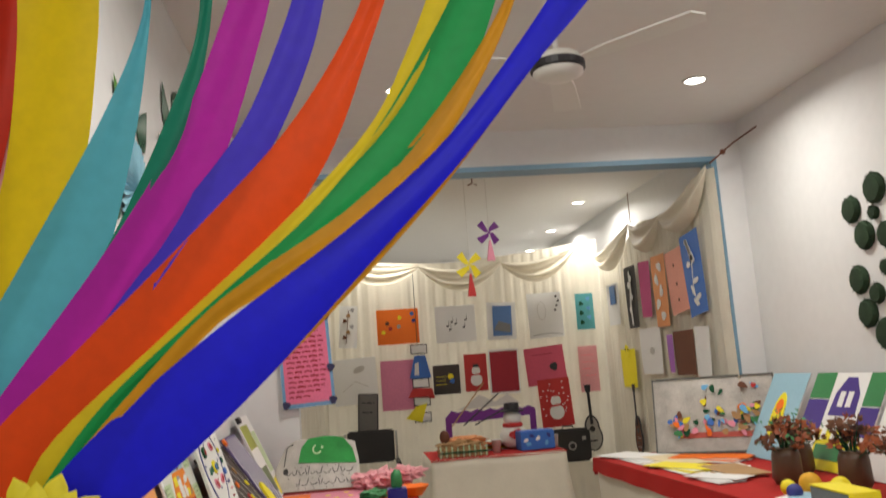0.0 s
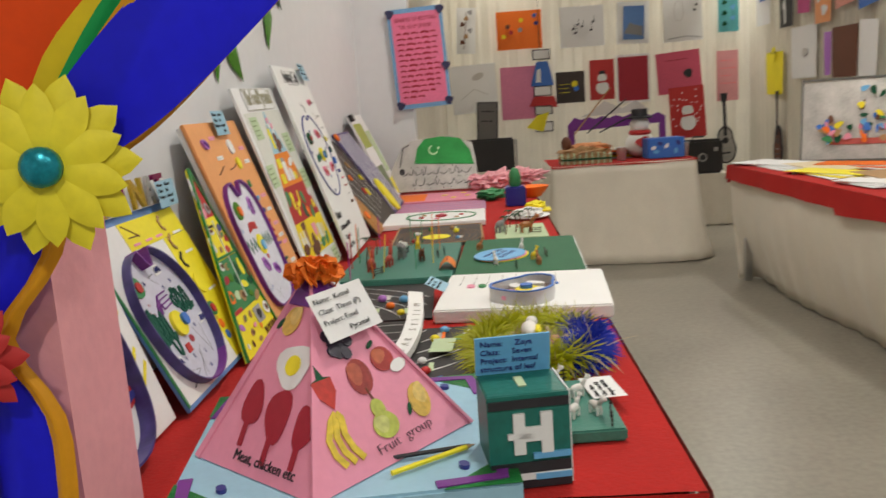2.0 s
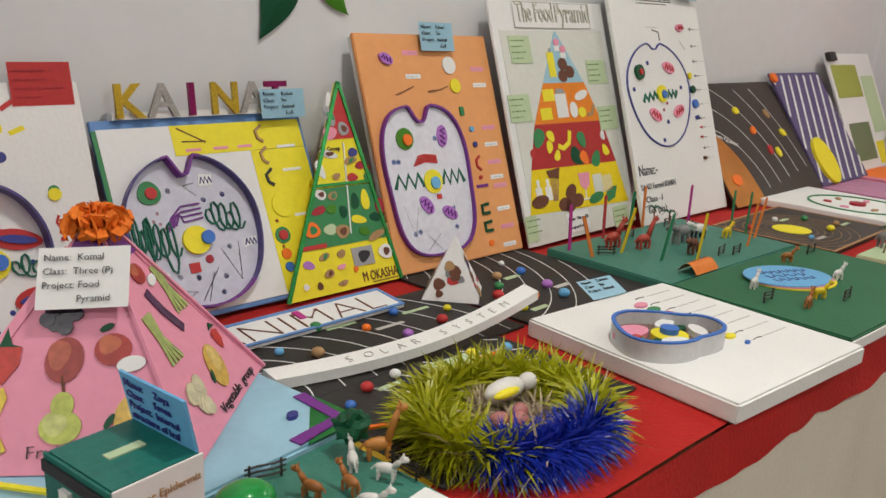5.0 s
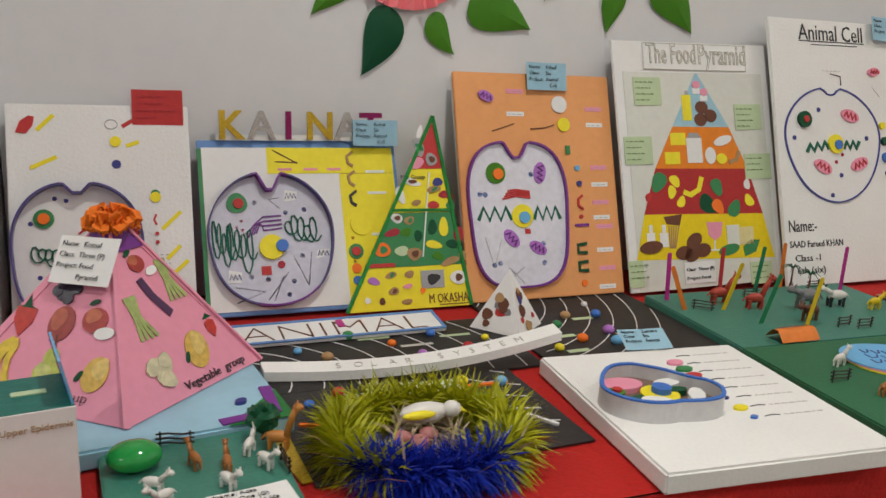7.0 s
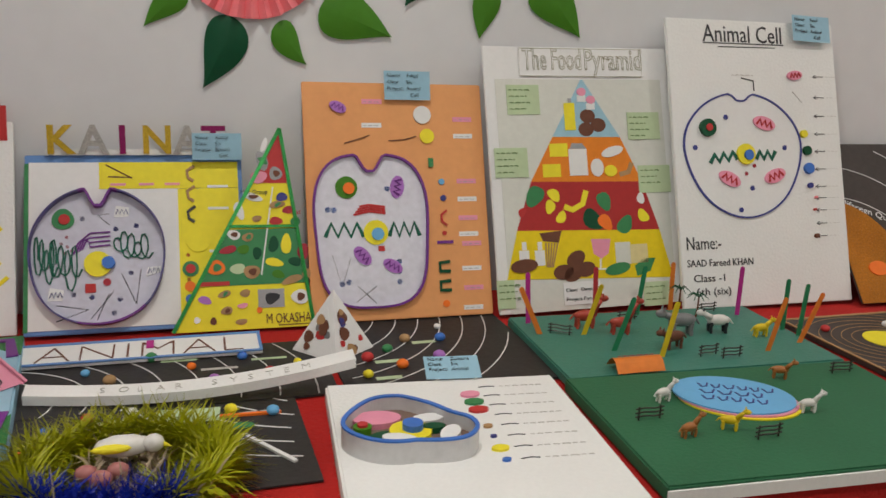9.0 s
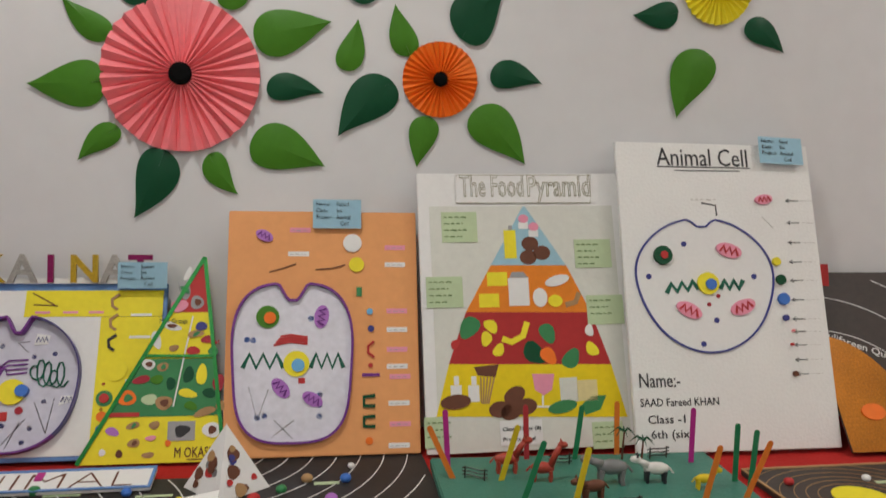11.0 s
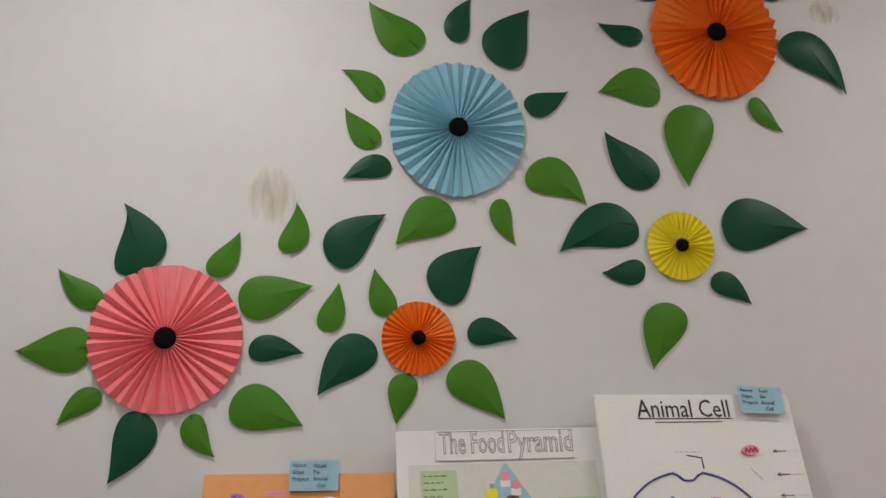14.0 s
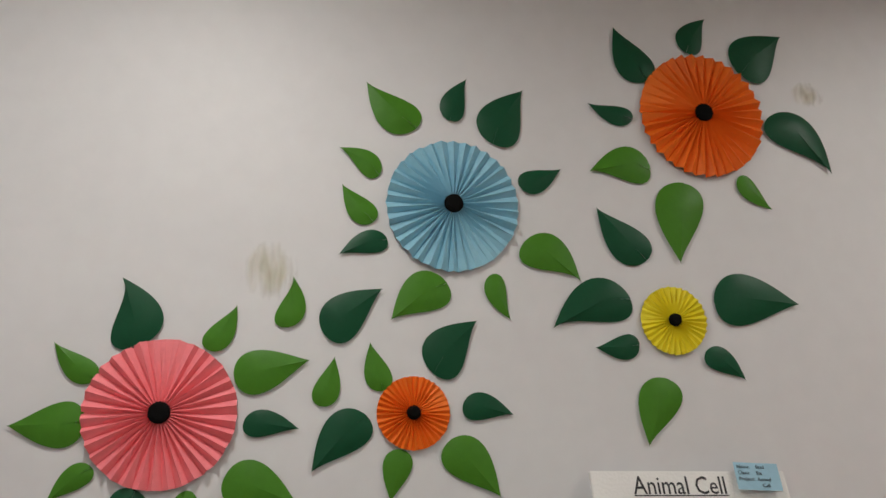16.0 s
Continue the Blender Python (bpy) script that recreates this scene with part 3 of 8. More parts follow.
ribbon("magenta ribbon drawn to the jamb", 4.7492, satin("magenta ribbon", (0.52, 0.015, 0.42)),
       [(0.615, 2.044, 0.029), (0.586, 1.938, 0.031), (0.520, 1.761, 0.038), (0.420, 1.580, 0.049), (0.296, 1.404, 0.053), (0.225, 1.308, 0.045), (0.312, 1.253, 0.030)])
ribbon("indigo ribbon drawn to the jamb", 4.7445, satin("indigo ribbon", (0.07, 0.045, 0.68)),
       [(0.703, 2.040, 0.021), (0.664, 1.908, 0.026), (0.601, 1.772, 0.027), (0.502, 1.630, 0.037), (0.416, 1.509, 0.033), (0.341, 1.401, 0.025), (0.310, 1.252, 0.030)])
ribbon("orange ribbon drawn to the jamb", 4.7398, satin("orange ribbon", (0.92, 0.085, 0.006)),
       [(0.804, 2.035, 0.016), (0.755, 1.911, 0.020), (0.674, 1.760, 0.037), (0.557, 1.618, 0.050), (0.401, 1.457, 0.056), (0.271, 1.326, 0.052), (0.309, 1.252, 0.030)])
ribbon("narrow yellow ribbon drawn to the jamb", 4.7351, satin("yellow2 ribbon", (0.82, 0.64, 0.02)),
       [(0.907, 2.030, 0.022), (0.845, 1.889, 0.018), (0.772, 1.771, 0.012), (0.636, 1.629, 0.014), (0.478, 1.482, 0.020), (0.337, 1.344, 0.028), (0.308, 1.251, 0.030)])
ribbon("green ribbon drawn to the jamb", 4.7304, satin("green ribbon", (0.01, 0.36, 0.09)),
       [(0.957, 2.027, 0.030), (0.886, 1.877, 0.038), (0.794, 1.743, 0.034), (0.684, 1.642, 0.018), (0.525, 1.517, 0.012), (0.389, 1.398, 0.010), (0.307, 1.251, 0.030)])
ribbon("narrow amber ribbon drawn to the jamb", 4.7257, satin("gold ribbon", (0.72, 0.33, 0.015)),
       [(1.012, 2.024, 0.006), (0.946, 1.891, 0.012), (0.852, 1.756, 0.019), (0.748, 1.654, 0.018), (0.618, 1.573, 0.016), (0.502, 1.487, 0.012), (0.306, 1.250, 0.030)])
ribbon("wide royal blue ribbon drawn to the jamb", 4.7210, satin("blue ribbon", (0.012, 0.012, 0.74)),
       [(1.116, 2.020, 0.028), (1.003, 1.878, 0.019), (0.883, 1.737, 0.019), (0.746, 1.612, 0.028), (0.577, 1.470, 0.048), (0.427, 1.345, 0.052), (0.345, 1.280, 0.040), (0.305, 1.250, 0.030)])
ribbon("narrow amber ribbon under the blue one", 4.7330, satin("gold ribbon", (0, 0, 0)),
       [(1.114, 2.016, 0.006), (1.005, 1.870, 0.006), (0.889, 1.721, 0.006), (0.764, 1.589, 0.006), (0.628, 1.462, 0.007), (0.501, 1.352, 0.008), (0.406, 1.276, 0.009), (0.322, 1.236, 0.012)])

# ---- the pupils' boards: drawing on a face ----
class Face:
    """A flat face of width w and height h on a thing's own plane; u and v run from 0 to 1 over it, z is its height."""

    def __init__(self, parent, w, h, z=0.0, origin=(0, 0)):
        self.p, self.w, self.h, self.z, self.o = parent, w, h, z, origin

    def at(self, u, v):
        return (self.o[0] + u * self.w, self.o[1] + v * self.h)

    def disc(self, u, v, r, mat, name="disc", b=None, turn=0.0, t=0.002, n=18, wob=0.0, lift=0.0):
        c = self.at(u, v)
        return part(name, prism(ellipse(*c, r, b or r, n, turn, wob), self.z + lift, self.z + lift + t), mat, self.p)

    def dots(self, places, r, mat, name="dot", t=0.003):
        for u, v in places:
            self.disc(u, v, r, mat, name, t=t, n=10)

    def poly(self, pts, mat, name="patch", t=0.001, lift=0.0):
        return part(name, prism([self.at(u, v) for u, v in pts], self.z + lift, self.z + lift + t), mat, self.p)

    def rect(self, u0, v0, u1, v1, mat, name="patch", t=0.001, lift=0.0):
        return self.poly([(u0, v0), (u1, v0), (u1, v1), (u0, v1)], mat, name, t, lift)

    def line(self, pts, w, mat, name="line", t=0.0012, closed=False, lift=0.0):
        return part(name, stroke([self.at(u, v) for u, v in pts], w, self.z + lift, self.z + lift + t, closed), mat, self.p)

    def zigzag(self, u0, v0, u1, v1, n, amp, w, mat, name="zigzag"):
        pts = [(u0 + (u1 - u0) * i / n, v0 + (v1 - v0) * i / n + (amp if i % 2 else -amp)) for i in range(n + 1)]
        return self.line(pts, w, mat, name, 0.004)

    def bars(self, u, v, widths, step, mat, h=0.0025, name="writing"):
        """Rows of small writing, as plain bars of word length."""
        bm = bmesh.new()
        for i, wd in enumerate(widths):
            x, y = self.at(u, v - i * step)
            end = x + wd * self.w
            k = 0
            while x < end - 0.002:
                word = min(end - x, max(1.0, h / 0.004) * (0.007 + 0.006 * ((i * 7 + k * 5) % 4) / 3))
                stroke([(x, y), (x + word * 0.45, y + h * 0.22), (x + word, y - h * 0.1)], h * (0.55 + 0.2 * (k % 2)), self.z + 0.0004, self.z + 0.001, bm=bm)
                x += word + max(0.004, 0.6 * h)
                k += 1
        return part(name, bm, mat, self.p)

    def text(self, s, u, v, size, mat, width=None, turn=0.0, bold=0.0, hollow=0.0):
        x, y = self.at(u, v)
        return lettering(s, size, mat, self.p, x, y, self.z + 0.0008, turn, width=width * self.w if width else None, bold=bold, hollow=hollow)


def drawn(a, b, c, d, e, f, g, h):
    """From the drawing's own coordinates to shares of the board's width and height."""
    return lambda x, y: ((a * x + b * y + c) / (g * x + h * y + 1), (d * x + e * y + f) / (g * x + h * y + 1))


def cell_outline(u, v, a, b, notch=0.12, power=2.5, n=64, depth=0.24, taper=0.0):
    pts = []
    for i in range(n):
        q = math.pi / 2 + 2 * math.pi * i / n
        c, s = math.cos(q), math.sin(q)
        g = (abs(c) ** power + abs(s) ** power) ** (-1 / power)
        d = min(abs(i), n - i) / n
        k = 1 - depth * min(1, 1.5 * max(0, 1 - d / (notch * 0.45))) if notch else 1
        pts.append((u + a * g * c * (1 + taper * (s - 0.2)) * (1 + 0.012 * math.sin(5 * q)), v + b * g * s * k))
    return pts


def board(name, label, m, w, h, t, mat, category="poster board", edge=None, bevel=0.002):
    ob = thing(name, label, category, m)
    part("panel", box(0, w, 0, h, 0, t, bevel), mat, ob)
    if edge:
        bm = box(0, w, -0.001, 0.006, t, t + 0.002)
        for q in ((0, w, h - 0.006, h + 0.001), (0, 0.006, 0.006, h - 0.006), (w - 0.006, w, 0.006, h - 0.006)):
            box(q[0], q[1], q[2], q[3], t, t + 0.002, bm=bm)
        part("edging", bm, edge, ob)
    return ob, Face(ob, w, h, t)


def name_tag(label, m, w, h, mat, lines, size, ink=INK):
    """A small card with typed lines."""
    ob = thing("name_card", label, "name card", m, "name cards")
    part("card", grid(6, 2, lambda s, t: (s * w, t * h, 0.0015 + 0.004 * (s - 0.5) ** 2)), mat, ob)
    f = Face(ob, w, h, 0.003)
    for i, s in enumerate(lines):
        if s:
            f.text(s, 0.06, 0.78 - 0.225 * i, size * 0.9, ink, bold=-0.0002)
    return ob


def mito(f, u, v, a, b, turn, outer, inner):
    f.disc(u, v, a, outer, "mitochondrion", b, turn, 0.006)
    c, s = math.cos(radians(turn)), math.sin(radians(turn))
    pts = []
    for i in range(7):
        x, y = (i / 3 - 1) * a * 0.7, (0.45 if i % 2 else -0.45) * b
        pts.append((u + (c * x - s * y) / f.w, v + (s * x + c * y) / f.h))
    f.line(pts, b * 0.32, inner, "fold", 0.008)


def rim(f, outline, height, mat, w=0.004):
    return f.line(outline, w, mat, "rim", height, True)


YARN = paint("dark green yarn", (0.02, 0.14, 0.09), 0.9, 0.3, 90, 0.5)


def yarn_loops(f, u0, v0, u1, v1, turns):
    """A thread of yarn laid in loose uneven loops."""
    pts = []
    for i in range(turns * 9):
        s, q = i / (turns * 9), 2 * math.pi * i / 9
        r = 0.38 + 0.12 * math.sin(q * 0.37 + u0 * 9)
        pts.append((u0 + (u1 - u0) * (s + 0.16 * math.cos(q)), (v0 + v1) / 2 + (v1 - v0) * (r * math.sin(q) + 0.12 * math.sin(s * 7))))
    f.line(pts, 0.0028, YARN, "yarn", 0.007)


# -- first animal cell, on white foam, beside the entrance
ob, f = board("cell_model_board", "white foam board with a rimmed animal cell model", leaning(4.936, 0.165, 0.755, 0.022, 1.172), 0.342, 0.441, 0.012, WHITE)
outline = cell_outline(0.36, 0.32, 0.345, 0.315, 0.075, 2.5, 96, 0.14)
f.poly(outline, PAPER, "cell_base", 0.002)
rim(f, outline, 0.030, BLUEFOIL, 0.004)
for u, v, t in ((0.58, 0.42, -12), (0.62, 0.2, 8), (0.22, 0.12, -8)):
    f.disc(u, v, 0.037, RED, "mitochondrion", 0.017, t, 0.006, 20, 0.05)
    f.disc(u, v, 0.029, BLUEINK, "fold", 0.007, t, 0.004, 18, 0.0, 0.0055)
f.disc(0.18, 0.48, 0.019, GREEN, "vacuole", t=0.006)
f.disc(0.18, 0.48, 0.011, ORANGE, "vacuole_core", t=0.010)
f.disc(0.46, 0.34, 0.024, YELLOW, "nucleus", t=0.008)
f.disc(0.48, 0.345, 0.013, BLUE, "nucleolus", t=0.014)
for u0, v0, n in ((0.20, 0.31, 22), (0.62, 0.31, 16)):
    yarn_loops(f, u0 - 0.08, v0 - 0.04, u0 + 0.10, v0 + 0.045, n // 4)
for i in range(3):
    f.line([(0.36 + 0.02 * i, 0.41 + 0.018 * i), (0.44, 0.45 + 0.018 * i), (0.53, 0.42 + 0.018 * i)], 0.004, RED, "golgi", 0.004)
f.dots([(0.24, 0.57), (0.30, 0.56), (0.11, 0.46), (0.63, 0.33), (0.15, 0.22), (0.3, 0.2), (0.5, 0.16), (0.66, 0.12), (0.42, 0.1)], 0.0045, NAVY)
f.poly([(0.05, 0.87), (0.075, 0.92), (0.12, 0.945), (0.15, 0.94), (0.14, 0.90), (0.105, 0.865)], RED, "sample", 0.003)
f.dots([(0.58, 0.83), (0.79, 0.57)], 0.011, YELLOW, "sample")
f.disc(0.58, 0.725, 0.009, NAVY, "sample")
f.disc(0.79, 0.585, 0.009, GREEN, "sample")
f.line(ellipse(0.56, 0.91, 0.035, 0.022, 14), 0.0016, GREY, closed=True)
for u0, v0, u1, v1 in ((0.16, 0.88, 0.25, 0.95), (0.12, 0.71, 0.26, 0.76), (0.62, 0.9, 0.68, 0.93), (0.64, 0.81, 0.71, 0.83), (0.82, 0.42, 0.93, 0.5), (0.84, 0.28, 0.92, 0.34), (0.8, 0.16, 0.96, 0.27)):
    f.line([(u0, v0), (u1, v1)], 0.008, YELLOW if v0 != 0.9 else RED, "label_strip")
f.line([(0.79, 0.49), (0.775, 0.465), (0.79, 0.44)], 0.004, RED, "sample")
f.dots([(0.79, 0.4), (0.79, 0.36)], 0.004, RED)
f.bars(0.8, 0.3, [0.08, 0.06, 0.08], 0.04, GREY)
tag = name_tag("red square name card on the top edge of the foam board", leaning(5.168, 0.045, 1.138, 0.03, 1.208), 0.1, 0.072, RED, [], 0.01)
Face(tag, 0.1, 0.072, 0.003).bars(0.08, 0.8, [0.6, 0.5, 0.75, 0.4], 0.2, CRIMSON)

# -- second cell, blue edged, with glitter letters above
BLUEEDGE = paint("mid blue card", (0.12, 0.26, 0.56), 0.55)
ob, f = board("cell_model_board", "blue-edged cell model board with a yellow key, leaning on the wall", leaning(5.294, 0.19, 0.758, 0.022, 1.102), 0.442, 0.383, 0.008, BLUEEDGE)
f.rect(0.0, 0.02, 0.02, 0.95, GREEN, "side_strip", 0.0015)
f.rect(0.02, 0.025, 0.7, 0.955, PAPER, "sheet", 0.002)
f.rect(0.33, 0.80, 0.98, 0.955, YELLOW, "key_panel", 0.003)
f.rect(0.69, 0.03, 0.98, 0.797, YELLOW, "key_panel", 0.003)
P = lambda x, y: ((x - 474) / 625, (703 - y) / 497)
outline = cell_outline(0.325, 0.42, 0.297, 0.376, 0.066, 2.15, 128, 0.26)
f.poly(outline, paint("lilac grey card", (0.60, 0.60, 0.70), 0.6), "cell_base", 0.003)
rim(f, outline, 0.022, BLUEFOIL, 0.003)
f.line(outline[-6:] + outline[:7], 0.0045, PURPLE, "rim", 0.0225)
f.line(outline[58:80], 0.004, PURPLE, "rim", 0.0225)
f.disc(*P(580, 390), 0.022, GREEN, "vacuole", t=0.006, wob=0.04)
f.disc(*P(584, 391), 0.011, RED, "vacuole_core", t=0.009)
f.disc(*P(675, 517), 0.027, YELLOW, "nucleus", t=0.010)
f.disc(*P(705, 515), 0.013, BLUE, "nucleolus", t=0.016)
for i in range(4):
    f.line([P(608 + 8 * i, 488 - 4 * i), P(622 + 8 * i, 456 - 9 * i + 6 * i), P(655, 430 + 13 * i), P(710, 428 + 12 * i)], 0.003, PURPLE, "golgi", 0.006)
for x0, y0, x1, y1, n in ((505, 560, 560, 440, 4), (550, 575, 625, 450, 4), (725, 510, 820, 430, 5)):
    yarn_loops(f, *P(x0, y0), *P(x1, y1), n)
f.dots([P(632, 389), P(725, 420), P(783, 412), P(608, 598), P(658, 607), P(766, 544), P(735, 615), P(718, 652)], 0.0055, NAVY)
f.dots([P(590, 440), P(575, 458), P(592, 466), P(604, 478), P(586, 484)], 0.0035, CRIMSON)
f.disc(*P(700, 567), 0.008, CRIMSON, "sample", t=0.005)
f.rect(*P(640, 594), *P(669, 570), RED, "sample", 0.005)
for x0, y0, x1, y1 in ((562, 625, 648, 640), (562, 668, 648, 640), (655, 665, 720, 590), (672, 668, 704, 600), (740, 545, 780, 630), (795, 535, 780, 630), (675, 380, 708, 408), (678, 380, 708, 376)):
    f.line([P(x0, y0), P(x1, y1)], 0.0022, INK, "stick", 0.003)
for x, y, t in ((742, 372, 0.3), (830, 540, -0.5), (560, 597, 0.6)):
    u, v = P(x, y)
    f.poly([(u - 0.035, v - 0.03), (u + 0.03, v - 0.02 - 0.02 * t), (u + 0.036, v + 0.025), (u - 0.025, v + 0.03 + 0.02 * t)], PAPER, "paper_scrap", 0.004)
    f.line([(u - 0.025 + 0.009 * i, v + (0.016 if i % 2 else -0.014)) for i in range(7)], 0.0018, NAVY, "scribble", 0.006)
f.line([(0.27, 0.86), (0.33, 0.86), (0.34, 0.82)], 0.002, INK, "arrow")
f.bars(0.05, 0.9, [0.16], 0.04, TAN)
f.disc(0.54, 0.89, 0.013, PAPER, "sample")
f.disc(0.63, 0.89, 0.006, NAVY, "sample")
f.line([(0.36, 0.94), (0.48, 0.86)], 0.0025, BROWN, "stick", 0.004)
f.line([(0.37, 0.87), (0.48, 0.865)], 0.0025, BROWN, "stick", 0.004)
for u in (0.38, 0.51, 0.63):
    f.rect(u, 0.818, u + 0.07, 0.832, PINK, "label_strip", 0.0008, 0.003)
for v, c in ((0.88, TAN), (0.76, TAN), (0.64, INK)):
    f.line([(0.77, v + 0.05), (0.735, v + 0.02), (0.74, v - 0.02), (0.765, v - 0.04)], 0.006, c, "sample", 0.006)
f.bars(0.80, 0.89, [0.13, 0.13], 0.06, BROWN, 0.006)
f.bars(0.80, 0.75, [0.1, 0.07], 0.06, BROWN, 0.006)
f.disc(0.78, 0.49, 0.025, YELLOW, "sample", t=0.006)
f.disc(0.74, 0.33, 0.017, GREEN, "vacuole", t=0.005)
f.disc(0.74, 0.33, 0.010, RED, "vacuole_core", t=0.008)
f.disc(0.735, 0.23, 0.011, ORANGE, "sample", t=0.005)
f.disc(0.735, 0.16, 0.010, BLUE, "sample", t=0.005)
f.dots([(0.73, 0.41), (0.73, 0.27)], 0.004, RED)
for v in (0.8, 0.67, 0.42):
    f.rect(0.83, v, 0.93, v + 0.015, PAPER, "label_strip", 0.0008, 0.003)
letters = thing("glitter_letters", "row of glitter foam letters standing on the blue-edged board", "letters", leaning(5.335, 0.03, 1.106, 0.02, 1.18))
for s, y, c in (("K", 0.0, GOLD), ("A", 0.066, SILVER), ("I", 0.142, MAGGLIT), ("N", 0.19, GOLD), ("A", 0.258, SILVER), ("T", 0.315, MAGGLIT)):
    lt = lettering(s, 0.084, c, letters, y + 0.002, 0.004, 0.012, name="letter", depth=0.004, bold=0.002)
part("foam_strip", box(0.0, 0.36, 0.0, 0.012, 0, 0.008), WHITE, letters)
name_tag("pale blue typed name card beside the glitter letters", leaning(5.632, 0.055, 1.098, 0.045, 1.155), 0.105, 0.058, BLUECARD, ["Name:    Kainat", "Class:     Six", "Project:  Animal", "                Cell"], 0.0125)

# -- triangular food pyramid with a green glitter edge
ob = thing("food_pyramid_board", "triangular food pyramid board with a green glitter edge", "poster board", leaning(5.583, 0.215, 0.757, 0.05, 1.165))
w, h = 0.292, 0.44
apex = 0.236
part("panel", prism([(0, 0), (w, 0), (apex + 0.004, h), (apex - 0.004, h)], 0, 0.006), YELLOW, ob)


def band(v0, v1, z, mat, name="band"):
    le, ri = lambda v: apex * v, lambda v: w + (apex - w) * v
    part(name, prism([(le(v0), v0 * h), (ri(v0), v0 * h), (ri(v1), v1 * h), (le(v1), v1 * h)], 0.006, 0.006 + z), mat, ob)


band(0.72, 0.985, 0.001, RED)
band(0.215, 0.49, 0.001, GREEN)
f = Face(ob, w, h, 0.0065)
for pts in ([(0, 0), (apex, h)], [(apex, h), (w, 0)]):
    part("glitter_edge", stroke(pts, 0.008, 0.005, 0.010), GREENGLIT, ob)
part("glitter_edge", stroke([(0.415 * apex / 0.82, 0.505 * h), (w + (apex - w) * 0.5, 0.5 * h)], 0.006, 0.006, 0.010), GREENGLIT, ob)
FOODS = {"w": PAPER, "r": RED, "c": CRIMSON, "p": PINK, "y": GREY, "t": TAN, "n": NAVY, "g": GREEN, "l": LTGREEN, "d": DKGREEN, "o": ORANGE, "i": LILAC, "b": BROWN, "e": YELLOW, "m": PALEGREEN}


def servings(rows):
    """Cut-out foods glued on one band: place, half sizes, colour."""
    for k, (x, y, rx, ry, c) in enumerate(rows):
        u, v = (x - 47) / 396, (707 - y) / 582
        f.disc(u, v, rx * w / 396, FOODS[c], "food", ry * h / 582, (k * 37) % 40 - 20, 0.0012, 14, 0.07, 0.0003 * (k % 5))
        if c in "wyto" and rx > 13:
            f.disc(u + 0.006, v, rx * w / 800, FOODS["bgt"[k % 3]], "filling", ry * h / 1100, (k * 53) % 60, 0.0007, 10, 0.12, 0.0026)


# sweets
servings([(320, 175, 8, 22, "w"), (312, 222, 16, 30, "y"), (300, 270, 25, 18, "p"), (350, 260, 19, 20, "y")])
# dairy and meat
servings([(280, 328, 30, 11, "w"), (240, 368, 13, 27, "w"), (290, 392, 14, 9, "t"), (365, 330, 17, 13, "n"), (350, 352, 24, 10, "t"), (383, 368, 18, 11, "c"), (402, 402, 15, 13, "g"), (345, 400, 19, 12, "r")])
# vegetables and fruit
servings([(222, 437, 20, 14, "w"), (262, 445, 17, 12, "t"), (205, 480, 25, 11, "c"), (248, 480, 18, 13, "l"), (170, 530, 25, 21, "o"), (230, 535, 22, 15, "m"), (270, 545, 24, 19, "t"), (287, 492, 13, 18, "d"), (372, 468, 15, 30, "e"), (420, 492, 16, 25, "c"), (335, 468, 15, 24, "d"), (335, 520, 27, 12, "e"), (395, 520, 19, 13, "d"), (345, 555, 19, 12, "l"), (385, 572, 32, 11, "t"), (428, 556, 13, 14, "t")])
# grains
servings([(135, 620, 19, 11, "i"), (190, 605, 19, 9, "t"), (248, 605, 15, 11, "t"), (195, 652, 17, 11, "t"), (240, 640, 15, 7, "p"), (235, 685, 17, 8, "t"), (157, 680, 9, 11, "b"), (112, 675, 9, 9, "w"), (287, 655, 8, 9, "o"), (405, 622, 25, 21, "w")])
f.rect(0.19, 0.216, 0.40, 0.236, RED, "stripe", 0.001, 0.001)
part("divider", stroke([(0.63 * w, 0.26 * h), (0.74 * w, 0.7 * h)], 0.003, 0.006, 0.0085), PAPER, ob)
f.text("M OKASHA", 0.65, 0.022, 0.030, BROWN, 0.33)
f.line([(0.74, 0.012), (0.98, 0.012)], 0.002, BROWN)
f.text("Milk Group", 0.5, 0.665, 0.014, INK, 0.2)
f.text("Meat", 0.84, 0.56, 0.016, RED, 0.1)
f.rect(0.60, 0.10, 0.79, 0.19, GREY, "photo", 0.0012)
f.disc(0.70, 0.145, 0.016, INK, "photo_shape", 0.012, 20, 0.0006, 12, 0.15, 0.0012)

# -- orange board with a cut-out cell
ob, f = board("cell_model_board", "orange card board with a white cell cut-out, leaning on the wall", leaning(5.870, 0.208, 0.758, 0.030, 1.268), 0.419, 0.540, 0.010, ORANGEBOARD)
part("foam_backing", box(0.002, 0.417, 0.002, 0.536, -0.014, -0.0004, 0.002), WHITE, ob)
outline = cell_outline(0.342, 0.372, 0.305, 0.318, 0.085, 3.2, 112, 0.22, 0.03)
f.poly(outline, paint("cool white card", (0.72, 0.72, 0.80), 0.6), "cell_base", 0.003)
rim(f, outline, 0.012, PURPLE, 0.005)
P = drawn(2.9898e-3, 1.0492e-4, -1.2579, -6.2061e-5, -2.3113e-3, 1.9047, -1.0284e-4, 1.6039e-4)
f.disc(*P(475, 562), 0.025, LTGREEN, "vacuole", t=0.006)
f.disc(*P(479, 564), 0.013, ORANGE, "vacuole_core", t=0.01)
for x, y, a, b, t in ((570, 562, 0.026, 0.016, 80), (497, 688, 0.025, 0.015, -50), (553, 708, 0.024, 0.014, -30)):
    mito(f, *P(x, y), a, b, t, LILAC, PURPLE)
